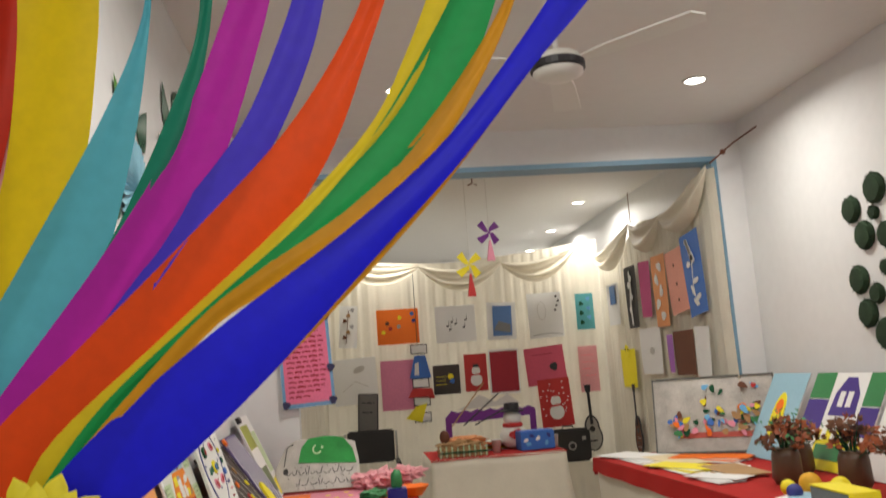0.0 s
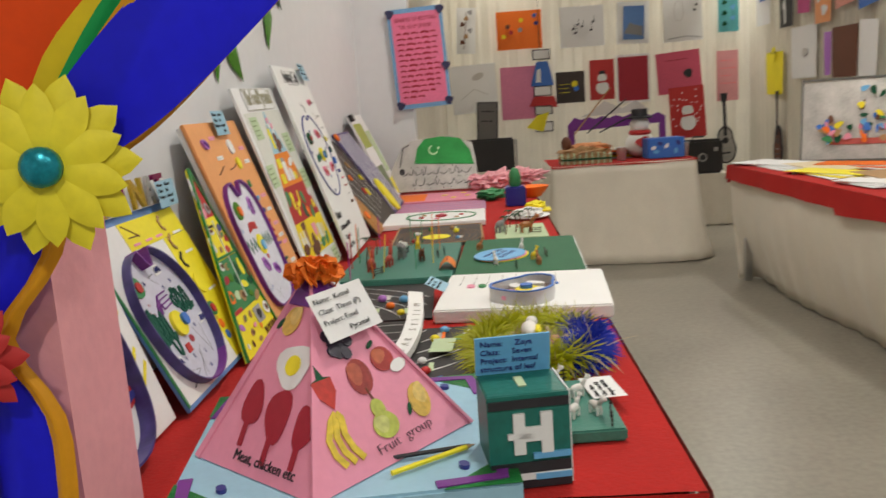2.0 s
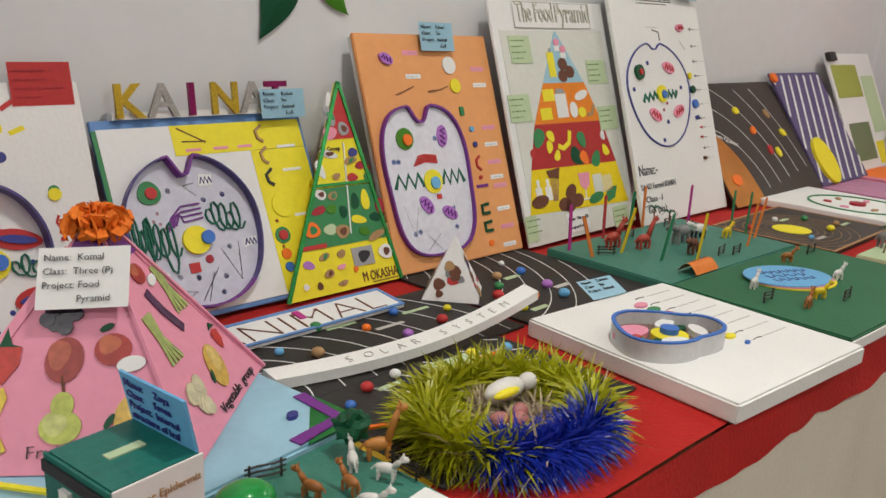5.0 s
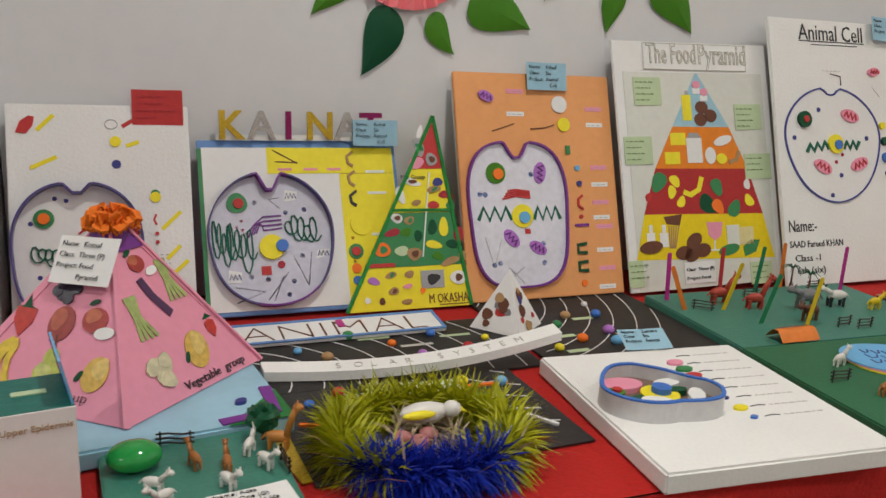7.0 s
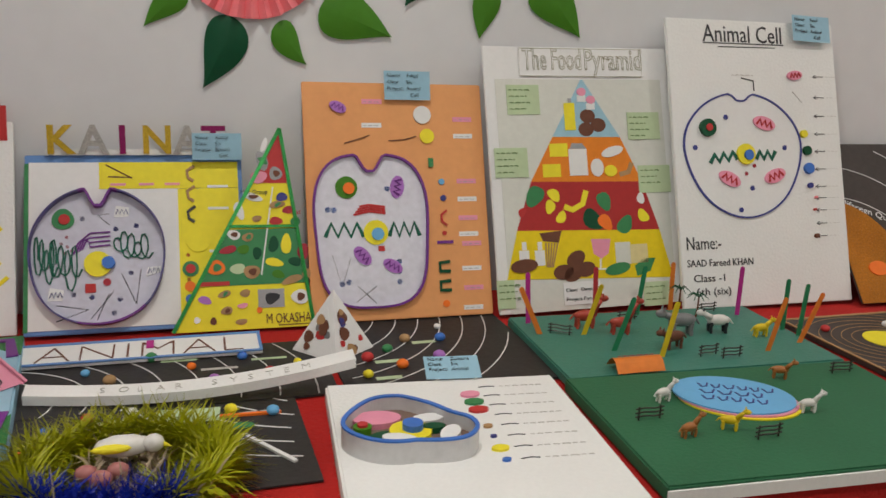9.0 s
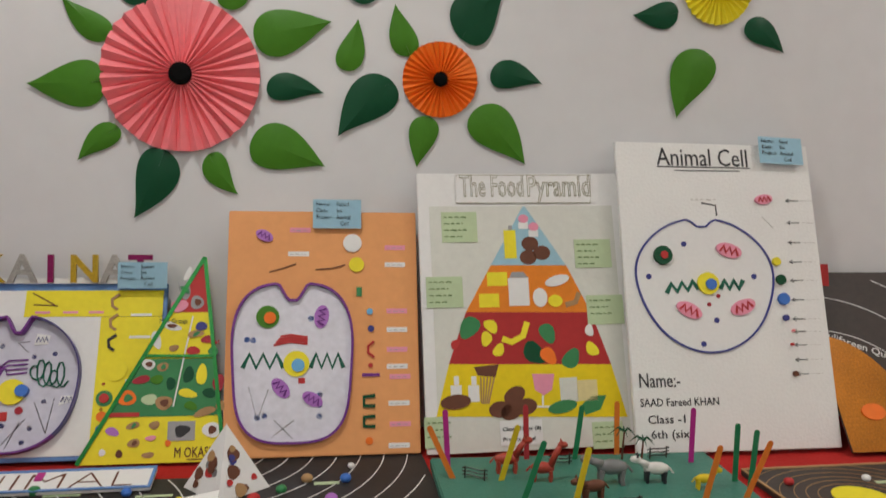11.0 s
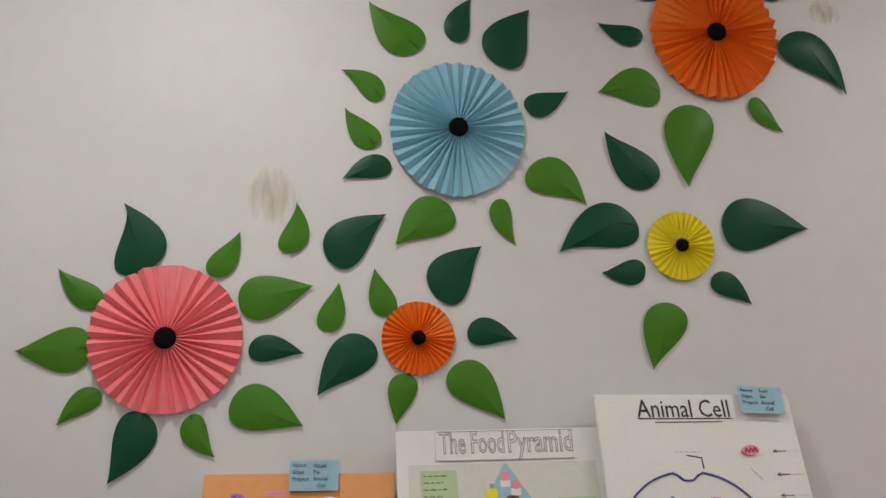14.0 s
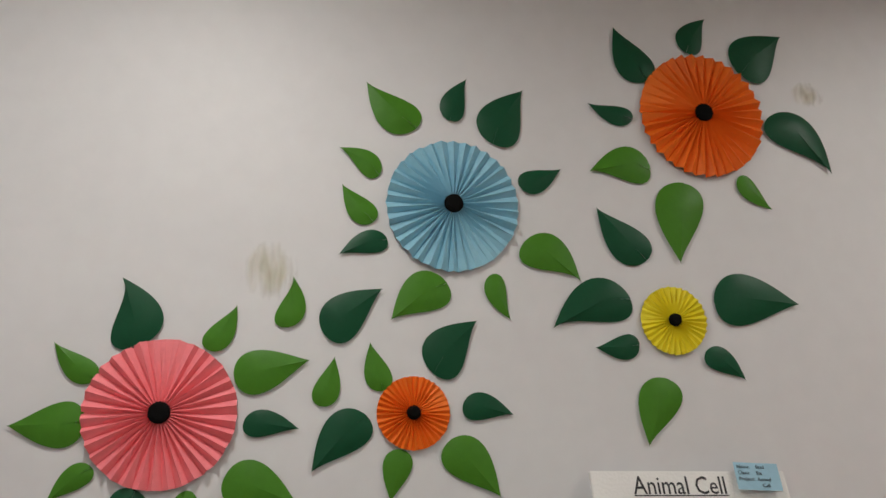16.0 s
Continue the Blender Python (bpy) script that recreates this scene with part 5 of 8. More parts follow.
def fruit(f, kind, u, v, s):
    """A printed picture of a fruit, cut out and stuck on; a paler disc paints in the print's highlight."""
    def skin(n, c):
        return paint(n, c, 0.45, 0.3, 40, 0.05)
    if kind == "banana":
        for k in range(3):
            f.line([(u + 0.035, v + 0.12 * s), (u - 0.01 + 0.03 * k, v + 0.09 * s), (u - 0.06 + 0.045 * k, v + 0.02), (u - 0.06 + 0.05 * k, v - 0.05 * s), (u - 0.03 + 0.05 * k, v - 0.11 * s)], 0.0105 * s, skin("banana skin", (0.75, 0.55, 0.05)), "banana", 0.001 + 0.0003 * k)
    elif kind == "pear":
        f.disc(u, v - 0.02, 0.024 * s, skin("pear skin", (0.50, 0.55, 0.10)), "pear", 0.020 * s, 0, 0.001)
        f.disc(u - 0.02, v - 0.01, 0.014 * s, skin("pear lit tone", (0.58, 0.60, 0.20)), "lit_tone", 0.013 * s, 0, 0.0013, wob=0.08)
        f.line([(u, v + 0.11 * s), (u - 0.012, v + 0.17 * s)], 0.003, BROWN, "stalk", 0.0014)
        f.disc(u, v + 0.06 * s, 0.013 * s, skin("pear skin", (0.50, 0.55, 0.10)), "pear", 0.016 * s, 0, 0.0012)
    elif kind == "strawberry":
        f.poly([(u, v - 0.1 * s), (u + 0.055 * s, v - 0.02), (u + 0.06 * s, v + 0.05 * s), (u, v + 0.07 * s), (u - 0.06 * s, v + 0.05 * s), (u - 0.055 * s, v - 0.02)], skin("strawberry skin", (0.5, 0.03, 0.02)), "strawberry")
        f.poly([(u - 0.06 * s, v + 0.05), (u - 0.02, v + 0.06), (u, v + 0.13 * s), (u + 0.02, v + 0.06), (u + 0.06 * s, v + 0.05)], DKGREEN, "stalk", 0.0014)
    elif kind == "apple":
        f.disc(u, v, 0.023 * s, skin("apple skin", (0.34, 0.03, 0.025)), "apple", 0.021 * s, 0, 0.001)
        f.disc(u - 0.015, v + 0.02, 0.014 * s, skin("apple lit tone", (0.45, 0.11, 0.05)), "lit_tone", 0.012 * s, 20, 0.0013, wob=0.1)
        f.disc(u + 0.07, v - 0.055, 0.018 * s, PAPER, "apple_slice", 0.010 * s, 12, 0.0016)
        f.disc(u - 0.03, v + 0.09 * s, 0.009, DKGREEN, "leaf", 0.004, 30, 0.0014)
    elif kind == "plum":
        f.disc(u, v, 0.022 * s, skin("plum skin", (0.30, 0.035, 0.03)), "plum", 0.028 * s, -8, 0.001)
        f.disc(u - 0.02, v + 0.02, 0.013 * s, skin("plum lit tone", (0.42, 0.09, 0.05)), "lit_tone", 0.018 * s, -8, 0.0013, wob=0.08)
    elif kind == "berry":
        for k in range(14):
            f.disc(u + 0.045 * s * math.cos(k * 2.4) * (k / 14) ** 0.5, v + 0.08 * s * math.sin(k * 2.4) * (k / 14) ** 0.5, 0.0075 * s, paint("blackberry", (0.025, 0.02, 0.04), 0.3, 0.3), "berry", t=0.001 + 0.0002 * k, n=10)
    elif kind == "mango":
        f.disc(u, v, 0.022 * s, skin("mango skin", (0.66, 0.42, 0.08)), "mango", 0.029 * s, -15, 0.001)
        f.disc(u + 0.02, v + 0.03, 0.013 * s, skin("mango lit tone", (0.72, 0.52, 0.16)), "lit_tone", 0.018 * s, -15, 0.0013, wob=0.08)
        f.disc(u - 0.08, v - 0.02, 0.010, DKGREEN, "leaf", 0.004, 60, 0.0014)
    elif kind == "aubergine":
        f.line([(u - 0.05, v + 0.12), (u - 0.02, v + 0.02), (u + 0.05, v - 0.1)], 0.014, paint("aubergine skin", (0.07, 0.02, 0.08), 0.3), "aubergine", 0.0012)
    elif kind == "cauliflower":
        for k in range(9):
            f.disc(u + 0.06 * math.cos(k * 2.2) * (k / 9) ** 0.5, v + 0.07 * math.sin(k * 2.2) * (k / 9) ** 0.5, 0.013, paint("cauliflower", (0.66, 0.60, 0.40), 0.7, 0.3), "floret", t=0.001 + 0.0002 * k, n=10, wob=0.1)
    elif kind == "greens":
        for k in range(4):
            f.line([(u - 0.02 + 0.02 * k, v + 0.11), (u - 0.01 + 0.01 * k, v), (u - 0.03 + 0.035 * k, v - 0.12)], 0.006, skin("stalk green", (0.35, 0.42, 0.14)), "stalk", 0.001 + 0.0002 * k)
    elif kind == "meat":
        f.disc(u, v + 0.03, 0.018 * s, CRIMSON, "meat", 0.028 * s, 10, 0.001, wob=0.1)
        f.line([(u, v - 0.05), (u + 0.01, v - 0.14 * s)], 0.010, CRIMSON, "bone", 0.0012)
    elif kind == "egg":
        f.disc(u, v, 0.032 * s, PAPER, "egg_white", 0.030 * s, 0, 0.001, wob=0.12)
        f.disc(u, v, 0.014 * s, YELLOW, "yolk", t=0.002)


meat, fruit_face, veg = faces[0][1], faces[1][1], faces[2][1]
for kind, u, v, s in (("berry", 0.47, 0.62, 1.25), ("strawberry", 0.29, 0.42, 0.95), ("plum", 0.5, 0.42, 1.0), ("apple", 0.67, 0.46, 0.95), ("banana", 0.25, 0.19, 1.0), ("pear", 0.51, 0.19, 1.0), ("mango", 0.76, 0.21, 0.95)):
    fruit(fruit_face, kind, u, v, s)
fruit_face.text("Fruit  group", 0.4, 0.055, 0.022, INK, 0.36, 3, bold=-0.0005)
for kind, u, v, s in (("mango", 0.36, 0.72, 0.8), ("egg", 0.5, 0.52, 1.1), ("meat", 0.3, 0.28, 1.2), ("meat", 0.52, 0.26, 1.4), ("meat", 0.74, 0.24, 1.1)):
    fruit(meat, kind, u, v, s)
meat.text("Meat, chicken etc", 0.3, 0.05, 0.022, INK, 0.5)
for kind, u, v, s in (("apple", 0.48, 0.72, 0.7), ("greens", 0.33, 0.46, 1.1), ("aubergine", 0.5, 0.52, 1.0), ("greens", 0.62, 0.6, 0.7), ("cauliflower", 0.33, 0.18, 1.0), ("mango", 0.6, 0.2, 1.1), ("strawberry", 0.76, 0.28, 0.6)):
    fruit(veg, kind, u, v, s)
veg.text("Vegetable  group", 0.42, 0.03, 0.02, INK, 0.46)
rng = random.Random(2)
TUFT = Vector((-0.018, 0.01, 0.258))
bm = bmesh.new()
for i in range(150):
    a, e = rng.uniform(0, 6.28), rng.uniform(-0.35, 1.2)
    d = Vector((math.cos(a) * math.cos(e) * 1.3, math.sin(a) * math.cos(e) * 1.3, math.sin(e) * 0.75)) * rng.uniform(0.022, 0.036)
    o = d.cross(Vector((rng.uniform(-1, 1), rng.uniform(-1, 1), rng.uniform(-1, 1)))).normalized() * rng.uniform(0.006, 0.011)
    sag = Vector((0, 0, -0.006))
    rows = [(TUFT + d * 0.2, o * 0.3), (TUFT + d * 0.75 + o * 0.3, o), (TUFT + d * 1.05 + sag, o * 0.95), (TUFT + d * 0.9 + sag * 2.2, o * 0.7)]
    strip_ = [(bm.verts.new(p - w_), bm.verts.new(p + w_)) for p, w_ in rows]
    for p, q in zip(strip_, strip_[1:]):
        bm.faces.new((p[0], p[1], q[1], q[0]))
part("orange_tuft", bm, paint("orange crepe", (0.95, 0.20, 0.01), 0.8, 0.25, 60, 0.2), pyr, "ruffled orange paper tuft")
name_tag("white typed name card on the side of the pyramid", pyramid_face(Vector((0.515, 5.027, 0.951)), Vector((0.583, 5.115, 0.957)), Vector((0.489, 5.061, 1.017))), 0.108, 0.077, PAPER, ["Name:  Komal", "Class:  Three (P)", "Project: Food", "            Pyramid"], 0.0135)
pen = thing("pencil", "yellow wooden pencil lying on the blue board", "pencil", pose(0.60, 4.945, 0.789, 0, 0, 0))
part("shaft", tube([(0, 0, 0), (0.10, 0.075, 0)], 0.004, 6), YELLOW, pen)
part("tip", tube([(0.10, 0.075, 0), (0.113, 0.085, 0)], 0.004, 6, taper=0.1), TAN, pen)
pen = thing("pen", "slim black pen lying on the blue board", "pen", pose(0.575, 4.99, 0.789))
part("barrel", tube([(0, 0, 0), (0.13, 0.035, 0)], 0.0035, 6), INK, pen)

# -- leaf structure cube with a blue flap
PTEAL = paint("bottle green paint", (0.01, 0.15, 0.12), 0.45, 0.25, 30, 0.15)
m = pose(0.734, 4.956, 0.752, 0, 0, 8.5)
cube = thing("leaf_structure_box", "green painted box with a white side and a blue name flap", "box model", m)
part("body", box(0, 0.113, 0, 0.098, 0, 0.133, 0.002), PTEAL, cube)
part("white_side", box(0.1131, 0.1155, 0.0, 0.098, 0, 0.133), PAPER, cube)
side = part("front_panel", box(0, 0.113, -0.003, -0.0002, 0.0, 0.133), PTEAL, cube)
for z0, z1, c in ((0.115, 0.127, INK), (0.022, 0.037, INK), (0.0, 0.012, INK), (0.010, 0.022, PAPER)):
    part("layer", box(0.001, 0.112, -0.006, -0.003, z0, z1), c, side)
for x0, x1, z0, z1, c in ((0.034, 0.050, 0.05, 0.108, PAPER), (0.072, 0.088, 0.05, 0.108, PAPER), (0.05, 0.072, 0.068, 0.088, PAPER), (0.026, 0.075, 0.072, 0.08, PAPER), (0.06, 0.112, 0.042, 0.05, SKY), (0.062, 0.112, 0.012, 0.02, SKY)):
    part("layer_shape", box(x0, x1, -0.008, -0.0031, z0, z1), c, side)
part("slot", box(0.05, 0.062, 0.03, 0.07, 0.1332, 0.135), PALEGREEN, cube)
flap = part("flap", box(0.0, 0.11, 0.0, 0.003, 0, 0.060), SKY, cube, "blue name flap")
flap.matrix_basis = pose(0.0, 0.094, 0.133, 12, 0, 0)
for i, s in enumerate(("Name:     Zoya", "Class:     Seven", "Project:  Internal", "structure of leaf")):
    lt = lettering(s, 0.0125, NAVY, flap, 0, 0, 0)
    lt.matrix_basis = pose(0.007, -0.0012, 0.046 - 0.0135 * i, 90)
    lt.name = "lettering"
lt = lettering("Upper Epidermis", 0.012, TAN, cube, 0, 0, 0)
lt.matrix_basis = pose(0.1162, 0.012, 0.108, 90, 0, 90)

# -- toy fences, animals and trees
def toy_fence(m):
    ob = thing("toy_fence", "small dark brown plastic toy fence", "toy fence", m, "toy fences")
    for x in (-0.02, 0.02):
        part("post", tube([(x, 0, 0), (x, 0, 0.024)], 0.0016, 6), FENCE, ob)
    for z in (0.006, 0.013, 0.020):
        part("rail", tube([(-0.026, 0, z), (-0.01, 0, z + 0.0012), (0.01, 0, z - 0.0008), (0.026, 0, z + 0.0008)], 0.0015, 6), FENCE, ob)
    return ob


FENCE = paint("dark brown plastic", (0.02, 0.012, 0.008), 0.4)


def toy_animal(label, mat, m, s=1.0, neck=0.35, patch=None):
    """A four-legged toy about 5 cm long, its head towards +x."""
    ob = thing("toy_animal", label, "toy animal", m @ Matrix.Scale(s, 4), "toy animals")
    smooth(part("torso", ball(0, 0, 0.020, 0.011, 1.7, 0.72, 0.85, 2, rough=0.1), mat, ob))
    smooth(part("neck", tube([(0.012, 0, 0.023), (0.020, 0, 0.026 + 0.02 * neck), (0.026, 0, 0.028 + 0.03 * neck)], 0.0055, 8, taper=0.7), mat, ob))
    smooth(part("head", ball(0.029, 0, 0.029 + 0.03 * neck, 0.006, 1.35, 0.85, 0.9, 2), mat, ob))
    for x in (-0.012, 0.012):
        for y in (-0.0045, 0.0045):
            part("leg", tube([(x, y, 0.017), (x + 0.001, y, 0.008), (x, y, 0)], 0.0032, 6, taper=0.8), patch or mat, ob)
    part("tail", tube([(-0.018, 0, 0.022), (-0.024, 0, 0.014)], 0.0015, 5), mat, ob)
    for y in (-0.003, 0.003):
        part("ear", tube([(0.027, y, 0.033 + 0.03 * neck), (0.026, y * 1.5, 0.038 + 0.03 * neck)], 0.002, 5, taper=0.3), patch or mat, ob)
    return ob


def toy_tree(m, h=0.05):
    ob = thing("toy_palm", "small brown and green plastic toy palm tree", "toy tree", m, "toy trees")
    part("trunk", tube([(0, 0, 0), (0.004, 0, h * 0.5), (0, 0.003, h)], 0.0026, 6, taper=0.7), BROWN, ob)
    for k in range(7):
        a = k * 0.9
        part("frond", tube([(0, 0.003, h), (0.012 * math.cos(a), 0.012 * math.sin(a), h + 0.007), (0.026 * math.cos(a), 0.026 * math.sin(a), h - 0.004)], 0.0022, 5, taper=0.3), DKGREEN, ob)
    return ob


TOYWHITE = paint("white toy plastic", (0.72, 0.70, 0.66), 0.35)
TOYBROWN = paint("brown toy plastic", (0.36, 0.13, 0.03), 0.35)
TOYGREY = paint("grey toy plastic", (0.20, 0.20, 0.20), 0.4)
TOYRED = paint("red-brown toy plastic", (0.40, 0.05, 0.03), 0.35)
ob, f = board("animal_farm_board", "green baize board with toy farm animals, on the table edge", flat(0.945, 5.100, 0.752, 3), 0.235, 0.212, 0.020, TEAL, "base board", bevel=0.003)
ZF = 0.7725
dome = thing("plastic_dome", "green translucent plastic dome lying on the baize", "plastic dome", pose(0.80, 5.135, ZF))
gm = paint("green glossy plastic", (0.02, 0.30, 0.06), 0.12, 0.2)
smooth(part("shell", ball(0, 0, 0.018, 0.036, 0.85, 1.0, 0.55, 3), gm, dome))
toy_fence(pose(0.755, 5.19, ZF, 0, 0, 80))
toy_fence(pose(0.85, 5.325, ZF, 0, 0, 5))
toy_fence(pose(0.925, 5.13, ZF, 0, 0, 85))
for x, y, a, c, l in ((0.905, 5.165, -60, TOYWHITE, "white plastic toy horse on the baize"), (0.87, 5.155, 60, TOYWHITE, "white plastic toy goat on the baize"), (0.82, 5.21, 200, TOYBROWN, "brown plastic toy deer on the baize"), (0.84, 5.25, 180, TOYBROWN, "brown plastic toy tiger on the baize"), (0.80, 5.285, 150, TOYWHITE, "white plastic toy sheep on the baize"), (0.845, 5.30, 30, TOYWHITE, "white plastic toy cow on the baize"), (0.885, 5.245, 30, TOYWHITE, "white plastic toy dog on the baize")):
    toy_animal(l, c, pose(x, y, ZF, 0, 0, a), 0.78)
toy_animal("tall orange plastic toy giraffe on the baize", paint("giraffe plastic", (0.5, 0.2, 0.04), 0.4), pose(0.80, 5.325, ZF, 0, 0, 60), 1.0, 1.3)
pot = thing("toy_bush", "round dark green plastic toy bush", "toy tree", pose(0.765, 5.31, ZF))
part("stem", tube([(0, 0, 0), (0, 0, 0.02)], 0.003, 6), BROWN, pot)
part("foliage", ball(0, 0, 0.036, 0.022, 1, 1, 0.95, 3, rough=0.5), DKGREEN, pot)
name_tag("white typed name card lying on the baize board", flat(0.967, 5.222, 0.7765, 8), 0.105, 0.058, PAPER, ["Name: Aqsa", "Class: One (G)", "Project: Wild life"], 0.0125)
yc = thing("glitter_card", "yellow glitter card under the tinsel nest", "card", flat(0.87, 5.345, 0.7525, 12))
part("sheet", box(0, 0.24, 0, 0.15, 0, 0.002), GOLD, yc)

# -- tinsel nest with a small bird
nest = thing("tinsel_nest", "round nest of yellow-green and blue tinsel with a white toy bird", "nest model", pose(0.835, 5.535, 0.752))
TIN_Y = paint("yellow-green tinsel", (0.40, 0.41, 0.009), 0.35, 0.3, 60, 0)
TIN_B = paint("blue tinsel", (0.012, 0.03, 0.36), 0.25, 0.3, 60, 0)
STRAW = paint("dry straw", (0.5, 0.40, 0.27), 0.8, 0.3)


def tinsel(name, a0, a1, count, mat, seed, r0, r=0.034, stretch=1.0):
    rng = random.Random(seed)
    bm = bmesh.new()
    for i in range(count):
        a = radians(rng.uniform(a0, a1))
        c = Vector((r0 * math.cos(a), r0 * math.sin(a) * stretch, 0.028))
        radial = Vector((math.cos(a), math.sin(a) * stretch, 0)).normalized()
        q = rng.uniform(0, 6.28)
        d = (radial * math.cos(q) + Vector((0, 0, 1)) * math.sin(q) * 0.62 + Vector((-radial.y, radial.x, 0)) * rng.uniform(-0.8, 0.8)).normalized() * r * rng.uniform(0.6, 1.5)
        e = c + d
        e.z = max(0.002, e.z - 0.006 * rng.random())
        mid = c + d * 0.55 + Vector((0, 0, 0.004))
        o = d.orthogonal().normalized() * 0.0016
        v = [bm.verts.new(p) for p in (c - o, c + o, mid + o, mid - o, e)]
        bm.faces.new((v[0], v[1], v[2], v[3]))
        bm.faces.new((v[3], v[2], v[4]))
    ob = part(name, bm, mat, nest)
    return tagged(ob, kind="stuff")


tinsel("yellow_tinsel", 25, 320, 4200, TIN_Y, 3, 0.105, 0.056, 1.22)
tinsel("blue_tinsel", -58, 32, 2300, TIN_B, 4, 0.112, 0.048, 1.18)
tinsel("straw", 0, 360, 420, STRAW, 5, 0.045, 0.035)
tinsel("loose_straw", -80, 60, 26, STRAW, 8, 0.13, 0.085)
smooth(part("bird_body", ball(-0.012, 0.0, 0.062, 0.018, 1.0, 2.2, 0.85, 2), TOYWHITE, nest, "white bird"))
smooth(part("bird_head", ball(-0.005, 0.040, 0.066, 0.013, 1, 1.15, 1, 2), TOYWHITE, nest))
part("bird_beak", tube([(-0.003, 0.052, 0.065), (-0.001, 0.064, 0.060)], 0.004, 6, taper=0.1), YELLOW, nest)
part("bird_wing", ball(0.004, -0.014, 0.066, 0.011, 0.7, 2.4, 0.6, 2), YELLOW, nest)
for k in range(3):
    smooth(part("egg", ball(0.02 + 0.018 * (k % 2), -0.045 + 0.02 * k, 0.042, 0.012, 1, 1.3, 1, 2), paint("pinkish egg", (0.42, 0.16, 0.15), 0.5), nest))

# -- black solar-system sheets with planets
def planets(f, spots, seed, r=0.011):
    rng = random.Random(seed)
    cols = [TAN, SKY, PAPER, BLUE, ORANGE, GREEN, YELLOW, RED, LILAC]
    for i, (u, v) in enumerate(spots):
        x, y = f.at(u, v)
        rr = r * rng.uniform(0.7, 1.2)
        smooth(part("planet", ball(x, y, f.z + rr * 0.6, rr, 1, 1, 0.8, 2), cols[(i * 4 + seed) % len(cols)], f.p))
        if i % 2:
            f.rect(u + 0.03, v - 0.05, u + 0.15, v - 0.015, PALEGREEN if i % 3 else PALEINK, "label_strip", 0.0006)


def orbits(f, cu, cv, radii, a0, a1, squash=1.0, mat=PAPER, w=0.0022):
    for r in radii:
        pts = [(cu + r * math.cos(radians(a)), cv + r * squash * math.sin(radians(a))) for a in range(a0, a1, 4)]
        run = []
        for p in pts + [(9, 9)]:
            if 0.01 < p[0] < 0.99 and 0.01 < p[1] < 0.99:
                run.append(p)
            else:
                if len(run) > 1:
                    f.line(run, w, mat, "orbit", 0.0006)
                run = []


ob, f = board("solar_system_sheet", "black paper solar system sheet with white orbits and clay planets", flat(0.585, 5.315, 0.752, 1), 0.56, 0.275, 0.004, BLACK, "paper model", bevel=0)
orbits(f, -0.1, 0.2, [0.25, 0.35, 0.46, 0.57, 0.68, 0.8, 0.92, 1.04], -30, 90, 1.7)
planets(f, [(0.22, 0.62), (0.42, 0.8), (0.30, 0.45), (0.55, 0.6), (0.62, 0.35), (0.72, 0.72), (0.8, 0.4), (0.15, 0.3), (0.9, 0.55)], 1)
ob, f = board("solar_system_sheet", "black paper sheet with coloured straws and planets on the red cloth", flat(0.885, 5.36, 0.7525, 2), 0.445, 0.30, 0.003, BLACK, "paper model", bevel=0)
orbits(f, 1.3, 1.3, [0.5, 0.65, 0.8, 0.95, 1.1], 180, 270, 1.0, PAPER, 0.003)
planets(f, [(0.12, 0.8), (0.25, 0.9), (0.4, 0.93), (0.75, 0.85), (0.9, 0.78)], 3)
for u0, v0, u1, v1, c in ((0.78, 0.55, 0.93, 0.2, PAPER), (0.66, 0.6, 0.78, 0.25, PAPER), (0.7, 0.8, 0.93, 0.78, ORANGE), (0.05, 0.6, 0.2, 0.5, ORANGE)):
    f.line([(u0, v0), (u1, v1)], 0.007, c, "straw", 0.004)
f.disc(0.78, 0.66, 0.02, GREEN, "leaf_patch", 0.012)
ob, f = board("solar_system_sheet", "black paper sheet with white orbits and small clay planets", flat(0.60, 5.89, 0.752, 2), 0.415, 0.40, 0.005, BLACK, "paper model", bevel=0)
orbits(f, -0.2, 1.15, [0.3, 0.42, 0.54, 0.66, 0.78, 0.9, 1.02, 1.14, 1.26], -90, 0, 1.1)
planets(f, [(0.28, 0.5), (0.4, 0.62), (0.3, 0.28), (0.5, 0.35), (0.58, 0.6), (0.16, 0.4), (0.62, 0.78), (0.12, 0.2), (0.45, 0.2)], 5)
ob, f = board("title_board", "narrow white title board with a blue edge, slightly tilted", pose(0.375, 5.30, 0.758, 0, 0, 91) @ pose(0, 0, 0, 6, 0, 0), 0.455, 0.085, 0.008, PAPER, "title board", BLUEEDGE)
f.text("ANIMAL", 0.08, 0.1, 0.09, BROWN, 0.84, bold=-0.0028)
f.rect(0.52, 0.5, 0.55, 0.85, MAGENTA, "letter_patch", 0.003)
strip = thing("foam_strip", "long curved white foam strip with faint writing, across the black sheets", "foam strip", pose(0, 0, 0))
n = 24


bm = bmesh.new()
rows = []
for i in range(n + 1):
    s = i / n
    x, y, z = 0.530 + 0.05 * s + 0.03 * math.sin(math.pi * s), 5.352 + 0.55 * s, 0.758 + 0.045 * s ** 2
    rows.append([bm.verts.new(p) for p in ((x, y, z), (x, y, z + 0.017), (x - 0.036, y, z + 0.022), (x - 0.036, y, z + 0.005))])
for a, b in zip(rows, rows[1:]):
    for k in range(4):
        bm.faces.new((a[k], a[(k + 1) % 4], b[(k + 1) % 4], b[k]))
bm.faces.new(rows[0][::-1])
bm.faces.new(rows[-1])
bmesh.ops.recalc_face_normals(bm, faces=bm.faces)
part("strip", bm, WHITE, strip)
